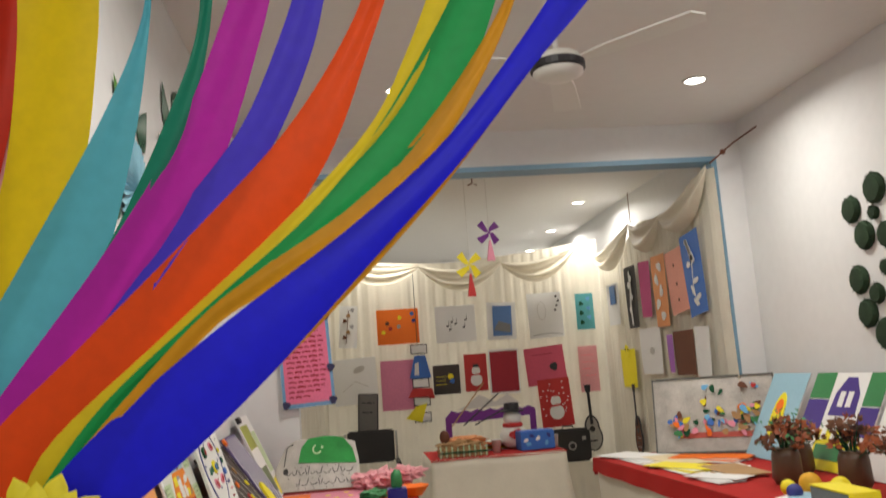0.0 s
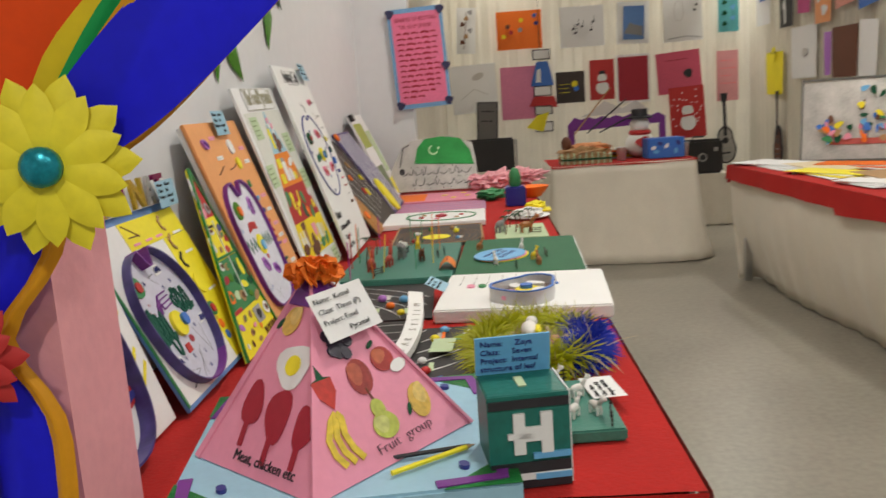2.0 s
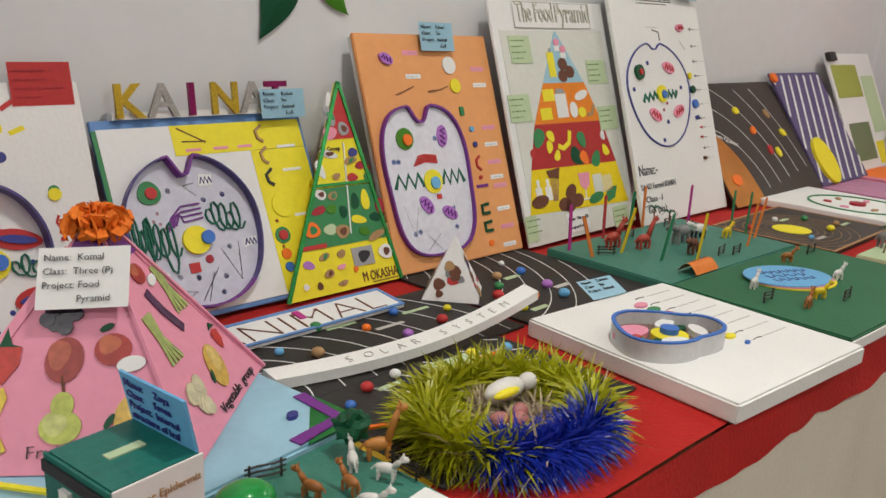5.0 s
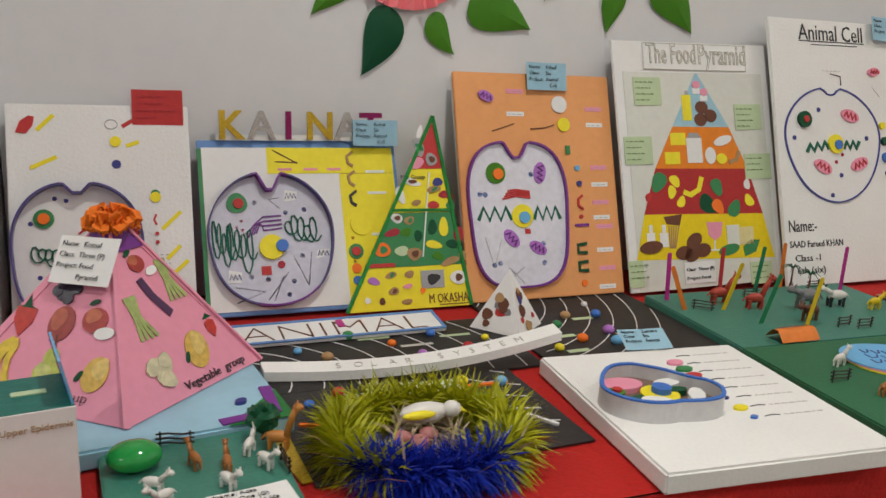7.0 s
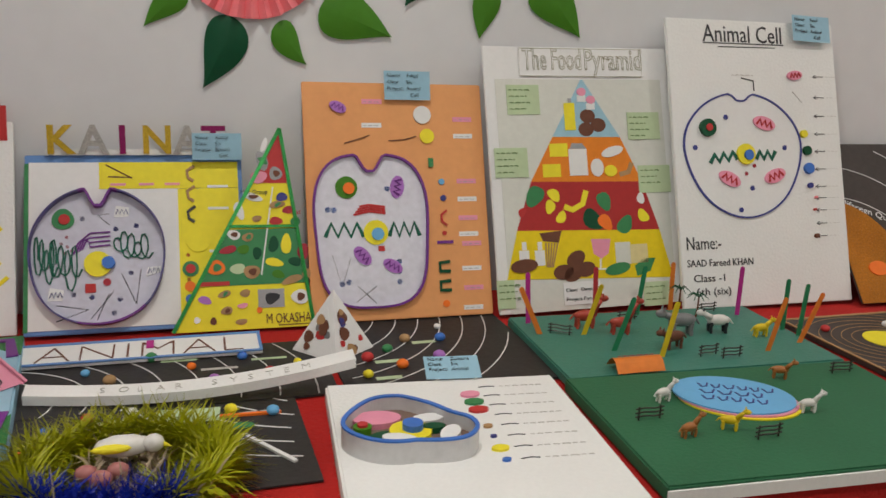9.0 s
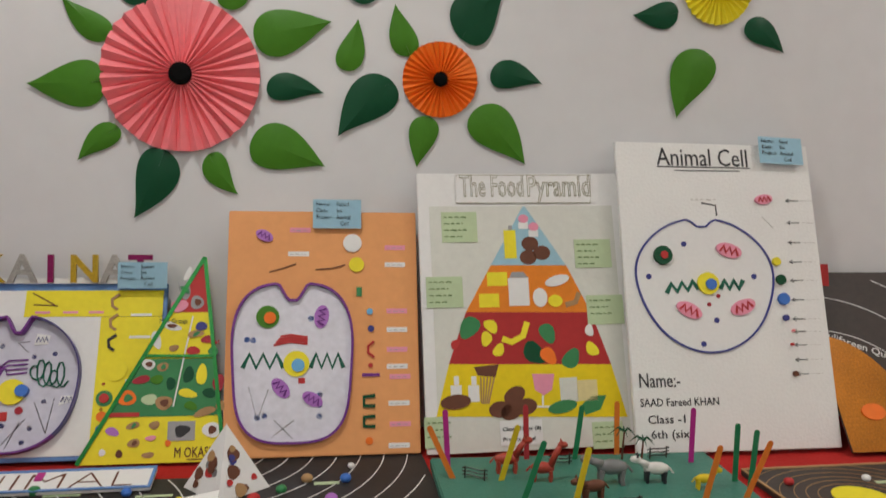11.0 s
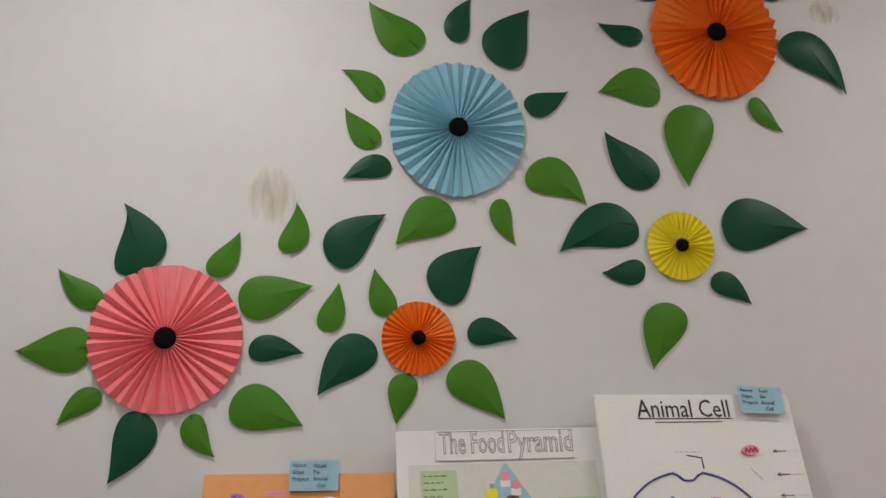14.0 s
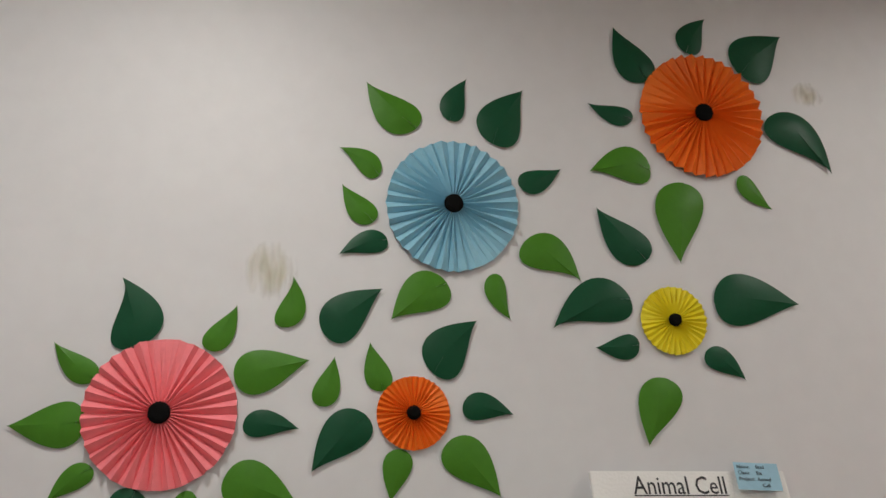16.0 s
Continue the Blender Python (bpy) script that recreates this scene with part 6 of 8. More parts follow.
for i, c in enumerate("SOLAR SYSTEM"):
    if c != " ":
        s = 0.22 + 0.055 * i
        x, y, z = 0.523 + 0.05 * s + 0.03 * math.sin(math.pi * s), 5.352 + 0.55 * s, 0.758 + 0.045 * s ** 2 + 0.0192
        lt = lettering(c, 0.024, PALEINK, strip, 0, 0, 0, name="letter", bold=-0.0006)
        lt.matrix_basis = pose(x, y, z, 0, 0, 90) @ pose(0, 0, 0, 8, -3 - 6 * s, 0)
name_tag("pale typed name card lying by the foam strip", flat(0.66, 5.565, 0.764, -4), 0.10, 0.05, PALEGREEN, [], 0.01)

# -- small white photo pyramid
sp = thing("photo_pyramid", "small white paper pyramid with printed photographs", "pyramid model", pose(0.36, 5.895, 0.7575, 0, 0, 40))
bm = bmesh.new()
h, r = 0.125, 0.058
c4 = [bm.verts.new((sx * r, sy * r, 0)) for sx, sy in ((-1, -1), (1, -1), (1, 1), (-1, 1))]
tp = bm.verts.new((0, 0, h))
for k in range(4):
    bm.faces.new((c4[k], c4[(k + 1) % 4], tp))
bm.faces.new(c4[::-1])
part("shell", bm, PAPER, sp)
rng = random.Random(11)
for k in range(4):
    a = [(-1, -1), (1, -1), (1, 1), (-1, 1)]
    A, B, T = Vector((a[k][0] * r, a[k][1] * r, 0)), Vector((a[(k + 1) % 4][0] * r, a[(k + 1) % 4][1] * r, 0)), Vector((0, 0, h))
    holder = part("side_print", prism([(0.2 * r, 0.004), (1.8 * r, 0.004), (r, 0.1)], 0.0004, 0.0008), PAPER, sp)
    holder.matrix_basis = pyramid_face(A, B, T)
    g = Face(holder, 2 * r, 0.13, 0.001)
    for i in range(9):
        v = rng.uniform(0.08, 0.7)
        u = 0.5 + rng.uniform(-0.36, 0.36) * (1 - v)
        g.disc(u, v, rng.uniform(0.006, 0.014), rng.choice((BROWN, TAN, NAVY, RED, TOYGREY)), "photo", None, 0, 0.0006, 10, 0.1, 0.0002 * i)

# -- white foam board with a rimmed cell
ob, f = board("cell_model_board", "thick white foam board with a rimmed clay cell, lying flat", flat(1.037, 5.812, 0.752, -4.2), 0.41, 0.432, 0.034, WHITE, bevel=0.004)
outline = []
for k in range(72):
    q = 2 * math.pi * k / 72
    u, v = 0.265 + 0.235 * math.cos(q) * (1 + 0.10 * math.sin(2 * q)), 0.505 + 0.175 * math.sin(q) * (1 + 0.08 * math.cos(3 * q))
    outline.append((u, v - 0.09 * max(0, u - 0.27) / 0.2 - 0.03 * math.exp(-((u - 0.44) / 0.05) ** 2) * (v > 0.5)))
f.poly(outline, paint("dark clay floor", (0.20, 0.13, 0.10), 0.7), "cell_base", 0.012)
rim(f, outline, 0.034, paint("white tub wall", (0.62, 0.62, 0.62), 0.5), 0.005)
part("tub_edge", stroke([f.at(u, v) for u, v in outline], 0.007, f.z + 0.034, f.z + 0.037, True), BLUE, ob)
f.z += 0.011
f.disc(0.27, 0.47, 0.032, YELLOW, "nucleus", t=0.010)
f.disc(0.28, 0.48, 0.016, BLUE, "nucleolus", t=0.020)
for u, v, t in ((0.35, 0.55, 10), (0.41, 0.43, 60), (0.22, 0.41, -20)):
    f.disc(u, v, 0.026, PAPER, "mitochondrion", 0.014, t, 0.012)
    mito(f, u, v, 0.024, 0.011, t, PINK, CRIMSON)
f.disc(0.16, 0.58, 0.038, PINK, "vacuole", 0.024, t=0.010)
f.disc(0.15, 0.44, 0.026, DKGREEN, "sample", 0.012, 30, 0.009)
f.disc(0.10, 0.51, 0.014, LTGREEN, "vacuole", t=0.012)
f.disc(0.10, 0.51, 0.008, RED, "vacuole_core", t=0.016)
f.disc(0.36, 0.49, 0.018, DKGREEN, "sample", 0.010, t=0.011)
f.z -= 0.011
for v, c, r in ((0.83, PINK, 0.02), (0.76, GREEN, 0.02), (0.69, RED, 0.02), (0.55, TAN, 0.009), (0.47, NAVY, 0.006), (0.38, YELLOW, 0.016), (0.3, BLUE, 0.008)):
    f.disc(0.585, v, r * 0.85, c, "sample", r * 0.55, 5, 0.004)
for i in range(8):
    v = 0.9 - 0.085 * i
    f.line([(0.64, v), (0.68, v + 0.006), (0.71, v)], 0.0012, INK, "arrow")
    f.bars(0.73, v, [0.2], 0.05, PALEINK, 0.003)
name_tag("pale blue typed name card at the edge of the foam board", pose(0.625, 6.02, 0.788, 0, 0, 84) @ pose(0, 0, 0, 25, 0, 0), 0.10, 0.055, BLUECARD, ["Name:    Zunaira", "Class:     Six", "Project:  Animal"], 0.0125)

# -- zoo model: two green boards, fences of coloured sticks, toy animals and a pond
ob, f = board("zoo_board", "teal baize board with toy zoo animals on the table", flat(0.638, 6.290, 0.752, -1.5), 0.60, 0.355, 0.022, TEAL, "base board", bevel=0.003)
ob, f2 = board("zoo_board", "green baize board with a white foam edge and a blue pond", flat(1.03, 6.262, 0.752, -2.4), 0.608, 0.388, 0.026, BAIZE, "base board", bevel=0.003)
part("foam_edge", box(0.0, 0.608, -0.004, -0.0005, 0.0, 0.02), WHITE, ob)
ZT, ZG = 0.7745, 0.7785
pond = thing("paper_pond", "blue oval card pond with handwriting", "card pond", flat(0.785, 6.535, ZG, -25))
for k, c in enumerate((YELLOW, PINK, SKY)):
    part("card_layer", prism(ellipse(0.004 * (2 - k), -0.004 * (2 - k), 0.105, 0.078, 36), 0.003 * k, 0.003 * k + 0.0028), c, pond)
g = Face(pond, 0.2, 0.15, 0.0088, (-0.1, -0.075))
rng = random.Random(4)
for row in (0.68, 0.5, 0.32):
    u = 0.22
    while u < 0.78:
        d = rng.uniform(0.07, 0.13)
        g.line([(u, row + 0.05), (u + d * 0.3, row - 0.05), (u + d * 0.8, row - 0.02), (u + d, row + 0.08)], 0.0035, NAVY, "handwriting", 0.0008)
        u += d + 0.03


def craft_stick(x, y, a, b, mat, h=0.115):
    ob = thing("craft_stick", "coloured wooden craft stick stuck upright in the baize", "craft stick", pose(x, y, ZT - 0.004, a, b, 0), "craft sticks")
    bm = prism([(-0.0055, 0), (0.0055, 0)] + [(0.0055 * math.cos(q), h + 0.0055 * math.sin(q)) for q in [radians(k) for k in range(0, 181, 30)]], -0.001, 0.001)
    bmesh.ops.rotate(bm, verts=bm.verts, matrix=Matrix.Rotation(radians(90), 3, "X"))
    bmesh.ops.rotate(bm, verts=bm.verts, matrix=Matrix.Rotation(radians(90), 3, "Z"))
    part("stick", bm, mat, ob)


SG = paint("green stick", (0.01, 0.20, 0.08), 0.6)
SM = paint("magenta stick", (0.48, 0.02, 0.26), 0.6)
SY = paint("yellow stick", (0.72, 0.52, 0.01), 0.6)
SO = paint("orange stick", (0.75, 0.20, 0.02), 0.6)
SR = paint("red stick", (0.48, 0.03, 0.04), 0.6)
for x, y, a, b, c in ((0.33, 6.33, 4, 0, SM), (0.40, 6.33, 25, 0, SO), (0.42, 6.42, -14, 5, SY), (0.31, 6.50, 3, 0, SR), (0.52, 6.44, -18, 0, SG), (0.32, 6.60, -6, 0, SG), (0.57, 6.52, -12, 0, SY), (0.30, 6.70, 2, 0, SO), (0.36, 6.84, 0, 0, SM), (0.58, 6.76, -14, 0, SO), (0.55, 6.86, -22, 0, SO), (0.47, 6.88, 0, 0, SG), (0.51, 6.89, -4, 0, SG)):
    craft_stick(x, y, a, b, c)
for x, y, a in ((0.41, 6.37, 60), (0.58, 6.62, 100), (0.60, 6.66, 95), (0.33, 6.78, 100), (0.35, 6.56, 95)):
    toy_fence(pose(x, y, ZT, 0, 0, a))
for x, y, a in ((0.83, 6.345, 92), (0.93, 6.50, 95), (0.72, 6.82, 90)):
    toy_fence(pose(x, y, ZG, 0, 0, a))
toy_animal("red-brown plastic toy antelope on the baize", TOYRED, pose(0.38, 6.44, ZT, 0, 0, 85), 1.4, 0.6)
toy_animal("red plastic toy deer on the baize", TOYRED, pose(0.43, 6.50, ZT, 0, 0, 80), 1.3, 0.9)
toy_animal("dark brown plastic toy bison on the baize", BROWN, pose(0.53, 6.57, ZT, 0, 0, -80), 1.3, 0.0)
toy_animal("grey plastic toy elephant on the baize", TOYGREY, pose(0.46, 6.63, ZT, 0, 0, -95), 1.7, 0.0)
toy_animal("black and white plastic toy panda on the baize", TOYWHITE, pose(0.46, 6.72, ZT, 0, 0, -100), 1.4, 0.1, INK)
toy_animal("yellow plastic toy lion on the baize", SY, pose(0.50, 6.80, ZT, 0, 0, 90), 1.0, 0.2)
for x, y, a, c, l in ((0.77, 6.405, 100, TOYWHITE, "white plastic toy goat by the pond"), (0.89, 6.455, 60, SY, "yellow plastic toy lion by the pond"), (0.90, 6.375, 100, TOYBROWN, "brown plastic toy deer by the pond"), (0.86, 6.63, 80, TOYWHITE, "white plastic toy sheep by the pond"), (0.72, 6.68, 60, TOYBROWN, "brown plastic toy bear by the pond")):
    toy_animal(l, c, pose(x, y, ZG, 0, 0, a), 0.85)
toy_tree(pose(0.33, 6.70, ZT), 0.06)
toy_tree(pose(0.36, 6.73, ZT), 0.05)
oc = thing("folded_card", "orange folded card with a printed title, on the baize", "name card", pose(0.645, 6.385, ZT, 0, 0, 90))
part("fold", grid(8, 8, lambda s, t: (0.1 * s, 0.05 * t, 0.004 + 0.022 * math.sin(math.pi * t))), paint("orange printed card", (0.75, 0.20, 0.02), 0.6), oc)
Face(oc, 0.1, 0.05, 0.028).bars(0.1, 0.5, [0.75], 0.3, CRIMSON, 0.004)

# -- the boards further along the table
ob, f = board("solar_system_sheet", "dark board with a yellow paper sun and chalk orbits", flat(0.735, 6.945, 0.752, 1), 0.45, 0.35, 0.012, GALAXY, "paper model", TAN)
f.disc(0.35, 0.52, 0.055, YELLOW, "sun", t=0.002)
orbits(f, 0.35, 0.52, [0.18, 0.23, 0.28, 0.34, 0.4, 0.46], 0, 364, 1.1, TAN, 0.0014)
planets(f, [(0.12, 0.75), (0.5, 0.75), (0.55, 0.3), (0.2, 0.28), (0.7, 0.6), (0.75, 0.35)], 7, 0.012)
ob, f = board("cell_model_board", "white board with a large oval cell drawing, flat on the table", flat(0.745, 7.42, 0.752, 0), 0.39, 0.475, 0.022, WHITE)
f.line(ellipse(0.5, 0.42, 0.34, 0.33, 36), 0.006, GREEN, "cell_outline", 0.004, True)
f.disc(0.5, 0.42, 0.026, CRIMSON, "nucleus", t=0.008)
for k in range(6):
    f.disc(0.5 + 0.2 * math.cos(k), 0.42 + 0.2 * math.sin(k), 0.014, (PINK, TAN, RED)[k % 3], "sample", 0.009, 40 * k, 0.005)
ob, f = board("paper_chart", "lilac paper chart with pale squares, flat on the table", flat(0.75, 7.93, 0.752, 0), 0.36, 0.50, 0.006, paint("dusty mauve paper", (0.45, 0.22, 0.36), 0.65))
for k in range(5):
    f.line([(0.06 + 0.2 * k, 0.04), (0.06 + 0.2 * k, 0.96)], 0.004, PINK, "grid_line")
ob, f = board("paper_chart", "pink and orange paper chart, flat on the table", flat(0.73, 8.32, 0.752, 0), 0.42, 0.52, 0.010, paint("salmon pink paper", (0.75, 0.26, 0.36), 0.65))
f.rect(0.1, 0.6, 0.9, 0.95, ORANGE, "panel_patch")
f.dots([(0.3, 0.3), (0.6, 0.4), (0.8, 0.2), (0.45, 0.15)], 0.015, YELLOW)
ob, f = board("animal_farm_board", "pale green board with small palms and toy animals", flat(0.98, 6.97, 0.752, 0), 0.33, 0.20, 0.012, PALEGREEN, "base board")
for x, y in ((0.86, 7.1), (0.88, 7.18), (0.84, 7.22), (0.92, 7.24), (0.82, 7.05)):
    toy_tree(pose(x, y, 0.7645), 0.065)
toy_fence(pose(0.93, 7.04, 0.7645, 0, 0, 10))
toy_animal("orange plastic toy tiger on the pale board", TOYBROWN, pose(0.90, 7.08, 0.7645, 0, 0, 10), 1.5)
toy_animal("grey plastic toy elephant on the pale board", TOYGREY, pose(0.80, 7.12, 0.7645, 0, 0, 60), 1.6, 0)
dish = thing("paper_plate", "white paper plate with a folded napkin shape on the red cloth", "plate", pose(0.93, 7.55, 0.752))
smooth(part("plate", lathe([(0.05, 0.0), (0.075, 0.004), (0.10, 0.012), (0.098, 0.014), (0.07, 0.007), (0.02, 0.004)], 28), PAPER, dish))
part("napkin", ball(0, 0, 0.022, 0.05, 1.3, 0.8, 0.5, 3, rough=0.5), PLASTICWHITE, dish)
pot = thing("plant_pot", "square blue pot with a small green cactus", "plant", pose(0.90, 8.02, 0.752))
part("pot", box(-0.05, 0.05, -0.05, 0.05, 0, 0.095, 0.006), paint("blue glazed pot", (0.015, 0.02, 0.26), 0.3), pot)
smooth(part("cactus", ball(0, 0, 0.13, 0.03, 1, 1, 1.9, 3, rough=0.15), GREEN, pot))
yb = thing("yellow_model", "yellow clay model on a small card beside the blue pot", "clay model", pose(0.98, 7.78, 0.752))
part("card", box(-0.07, 0.07, -0.06, 0.06, 0, 0.006), YELLOW, yb)
part("clay", ball(0, 0, 0.022, 0.035, 1.3, 1, 0.7, 3, rough=0.5), YELLOW, yb)
yb = thing("paper_bowl", "orange red paper bowl with crafts", "bowl", pose(1.0, 8.35, 0.752))
part("bowl", lathe([(0.05, 0), (0.09, 0.05), (0.092, 0.055), (0.08, 0.05), (0.03, 0.02)], 22), ORANGE, yb)
yb = thing("clay_model", "green clay hills on a card", "clay model", pose(0.78, 8.3, 0.763))
part("clay", ball(0, 0, 0.02, 0.05, 1.4, 1.2, 0.6, 3, rough=0.6), GREEN, yb)
pf = thing("pink_tissue_heap", "heap of pale pink tissue paper at the table end", "tissue paper", pose(0.86, 8.78, 0.752))
for k in range(9):
    part("tissue", ball(0.11 * math.cos(k * 2.4) * (k / 9) ** 0.5 * 1.6, 0.12 * math.sin(k * 2.4) * (k / 9) ** 0.5, 0.045 + 0.015 * (k % 3), 0.06, 1.25, 1.1, 0.6, 3, rough=1.3), paint("pink tissue", (0.80, 0.38, 0.42), 0.8), pf)

# -- yellow and red flowers, and hanging ends of the ribbons at the jamb
def paper_flower(name, label, m, petals, r, mat, centre, cmat):
    ob = thing(name, label, "paper flower", m)
    for layer in (0, 1):
        for k in range(petals):
            a = 360 * (k + 0.5 * layer) / petals
            rr = r * (1 - 0.12 * layer)
            bm = grid(6, 4, lambda s, t: (rr * (0.12 + 0.88 * s), (t - 0.5) * rr * 0.44 * (math.sin(math.pi * min(1, 0.15 + 0.85 * s) ** 1.1) ** 0.7 + 0.02), 0.006 + 0.008 * layer + 0.20 * rr * s * (1 - s) * (1 - 2 * abs(t - 0.5)) - 0.006 * s))
            smooth(part("petal", bm, mat, ob)).matrix_basis = pose(0, 0, 0, 0, 0, a)
    smooth(part("centre", lathe([(centre, 0.012), (centre, 0.024), (centre * 0.7, 0.03), (centre * 0.1, 0.032)], 20), cmat, ob))


paper_flower("paper_daisy", "large yellow paper daisy with a turquoise glitter centre on the jamb", pose(0.319, 4.70, 1.245, 90, 0, 6), 10, 0.092, paint("daisy yellow paper", (0.84, 0.72, 0.03), 0.6), 0.020, paint("turquoise glitter", (0.01, 0.28, 0.36), 0.3, 0.3, 80, 0, spark=0.5))
paper_flower("paper_daisy", "red paper flower below the yellow daisy on the jamb", pose(0.195, 4.70, 1.05, 90, 0, 6), 8, 0.07, RED, 0.015, YELLOW)


def tail(label, mat, x0, z0, x1, z1, w0, w1, y, sway=0.02):
    def f(s, t):
        w = w0 + (w1 - w0) * s
        return (x1 + (x0 - x1) * math.exp(-3.5 * s) - sway * math.exp(-((s - 0.2) / 0.07) ** 2) + (t - 0.5) * w, y + 0.004 * math.sin(7 * t + 4 * s), z0 + (z1 - z0) * s)
    tagged(smooth(part("ribbon", grid(30, 6, f), mat)), label, "ribbon", "rainbow ribbons")


tail("royal blue ribbon hanging below the daisy", satin("blue ribbon", (0, 0, 0)), 0.272, 1.24, 0.203, 0.35, 0.075, 0.085, 4.735, 0.05)
tail("amber ribbon hanging below the daisy", satin("gold ribbon", (0, 0, 0)), 0.319, 1.24, 0.252, 0.35, 0.022, 0.028, 4.728, 0.06)
tail("yellow-green ribbon hanging below the daisy", let_light_through(paint("lime ribbon", (0.55, 0.52, 0.03), 0.45), 0.18), 0.217, 1.24, 0.145, 0.35, 0.05, 0.07, 4.724, 0.03)

# ---- curtains of the far end ----
def curtain(name, label, x0, y0, x1, y1, top, folds, amp, bottom=0.02, drop=None):
    d = Vector((x1 - x0, y1 - y0))
    length = d.length
    d.normalize()
    o = Vector((d.y, -d.x))

    def f(s, t):
        z1 = top + (drop(s) if drop else 0)
        z = z1 + (bottom - z1) * t
        w = amp * (math.sin(folds * 2 * math.pi * s + 3 * math.sin(9 * s) + 0.5 * t) * (0.35 + 0.9 * abs(noise.noise((s * 11, 0, 7)))) + 0.3 * math.sin(folds * 4.3 * math.pi * s + 2)) * (0.55 + 0.45 * t) + 0.02 * noise.noise((s * 8, t * 2, 3))
        p = Vector((x0, y0)) + d * (s * length) + o * w
        return (p.x, p.y, z)
    ob = smooth(part(name, grid(int(length * 60), 8, f), DRAPE))
    return tagged(ob, label, "curtain")


def swag(label, a, b, sag, width):
    """A cloth swag that droops between two points."""
    a, b = Vector(a), Vector(b)
    out = Vector(((b - a).y, -(b - a).x, 0)).normalized()

    def f(s, t):
        p = a.lerp(b, s)
        droop = 4 * s * (1 - s)
        p.z -= droop * (sag * (0.35 + 0.65 * t)) + (0.02 + 0.5 * width * t) * (0.25 + droop * 0.75)
        p += out * (0.03 + 0.035 * math.sin(t * 9 + 2 * s) * droop + 0.05 * droop * math.sin(t * 3))
        return p
    tagged(smooth(part("curtain_swag", grid(26, 12, f), DRAPE)), label, "curtain swag", "curtain swags")


curtain("curtain", "ivory satin curtain hanging in folds along the far end", 0.02, 12.02, 3.3, 12.02, 2.52, 30, 0.011, drop=lambda s: 0.16 * abs(2 * s - 1) ** 1.5)
curtain("curtain", "ivory satin curtain hanging along the side of the far end", 3.28, 11.95, 3.27, 8.98, 2.42, 24, 0.012, 0.02, lambda s: 0.26 * s + 0.05 * math.cos(14 * s))
curtain("curtain", "ivory satin curtain bunched at the corner of the opening", 0.30, 9.6, 0.42, 12.0, 2.50, 12, 0.03)
for k, (x0, x1, z0, z1) in enumerate(((0.42, 1.4, 2.75, 2.50), (1.4, 2.25, 2.50, 2.50), (2.25, 3.05, 2.48, 2.62))):
    swag("ivory satin swag drooping over the far curtain", (x0, 11.93, z0), (x1, 11.93, z1), 0.16, 0.22)
for k, (y0, y1, z0, z1) in enumerate(((11.9, 10.75, 2.50, 2.62), (10.75, 10.0, 2.62, 2.55), (10.0, 9.0, 2.55, 2.72))):
    swag("ivory satin swag drooping over the side curtain", (3.25, y0, z0), (3.25, y1, z1), 0.12, 0.3)
rope = thing("curtain_rope", "thin dark rope tied to the wall, holding the curtain", "rope", pose(0, 0, 0))
part("cord", tube([(3.25, 9.0, 2.72), (3.4, 8.92, 2.84), (3.548, 8.85, 2.93)], 0.006, 6), BROWN, rope)
part("knot", ball(3.33, 8.95, 2.785, 0.02, sub=2), BROWN, rope)
part("cord", tube([(3.25, 10.75, 2.62), (3.26, 10.78, 2.9)], 0.004, 6), BROWN, rope)

# ---- sheets pinned on the far curtain ----
ZF2 = 11.965


def sheet(label, x0, x1, z0, z1, mat, turn=0.0, y=ZF2, name="poster"):
    ob = thing(name, label, "poster", facing(x0, y, z0, turn))
    w, h = x1 - x0, z1 - z0
    part("paper", grid(6, 6, lambda s, t: (s * w, t * h, 0.004 * math.sin(3 * s + 2 * t))), mat, ob)
    return ob, Face(ob, w, h, 0.006)


def snowman(f, u, v, s, hat=INK):
    f.disc(u, v, s, PAPER, "snowball", t=0.002)
    f.disc(u, v + 1.5 * s / f.h, s * 0.72, PAPER, "snowball", t=0.002)
    f.line([(u - 0.8 * s / f.w, v + 0.85 * s / f.h), (u + 0.8 * s / f.w, v + 0.95 * s / f.h)], s * 0.25, RED, "scarf", 0.003)
    f.rect(u - 0.5 * s / f.w, v + 2.1 * s / f.h, u + 0.5 * s / f.w, v + 2.6 * s / f.h, hat, "hat", 0.003)


# the pink sign hangs beside the opening
ob = thing("pink_text_sign", "pink handwritten sign with a blue border and dark rosettes", "sign", facing(0.245, 9.11, 1.25, 2.5))
part("border", box(0, 0.335, 0, 0.60, 0, 0.004), paint("soft blue border card", (0.17, 0.36, 0.60), 0.6), ob)
f = Face(ob, 0.335, 0.60, 0.004)
f.rect(0.06, 0.045, 0.94, 0.955, paint("hot pink paper", (0.78, 0.18, 0.32), 0.65), "sheet", 0.001)
f.z += 0.001
f.text("BENEFITS OF RECITING", 0.12, 0.87, 0.034, CRIMSON, 0.75)
f.text("THE HOLY QURAN", 0.18, 0.80, 0.034, CRIMSON, 0.6)
f.bars(0.13, 0.75, [0.74, 0.74, 0.7, 0.72, 0.74, 0.66, 0.74, 0.74, 0.74, 0.72, 0.7, 0.6, 0.4], 0.053, CRIMSON, 0.017)
for u, v in ((0.04, 0.96), (0.96, 0.96), (0.96, 0.05), (0.06, 0.04), (0.97, 0.4)):
    f.disc(u, v, 0.025, paint("dark rosette", (0.03, 0.03, 0.09), 0.6), "rosette", t=0.008, wob=0.15)
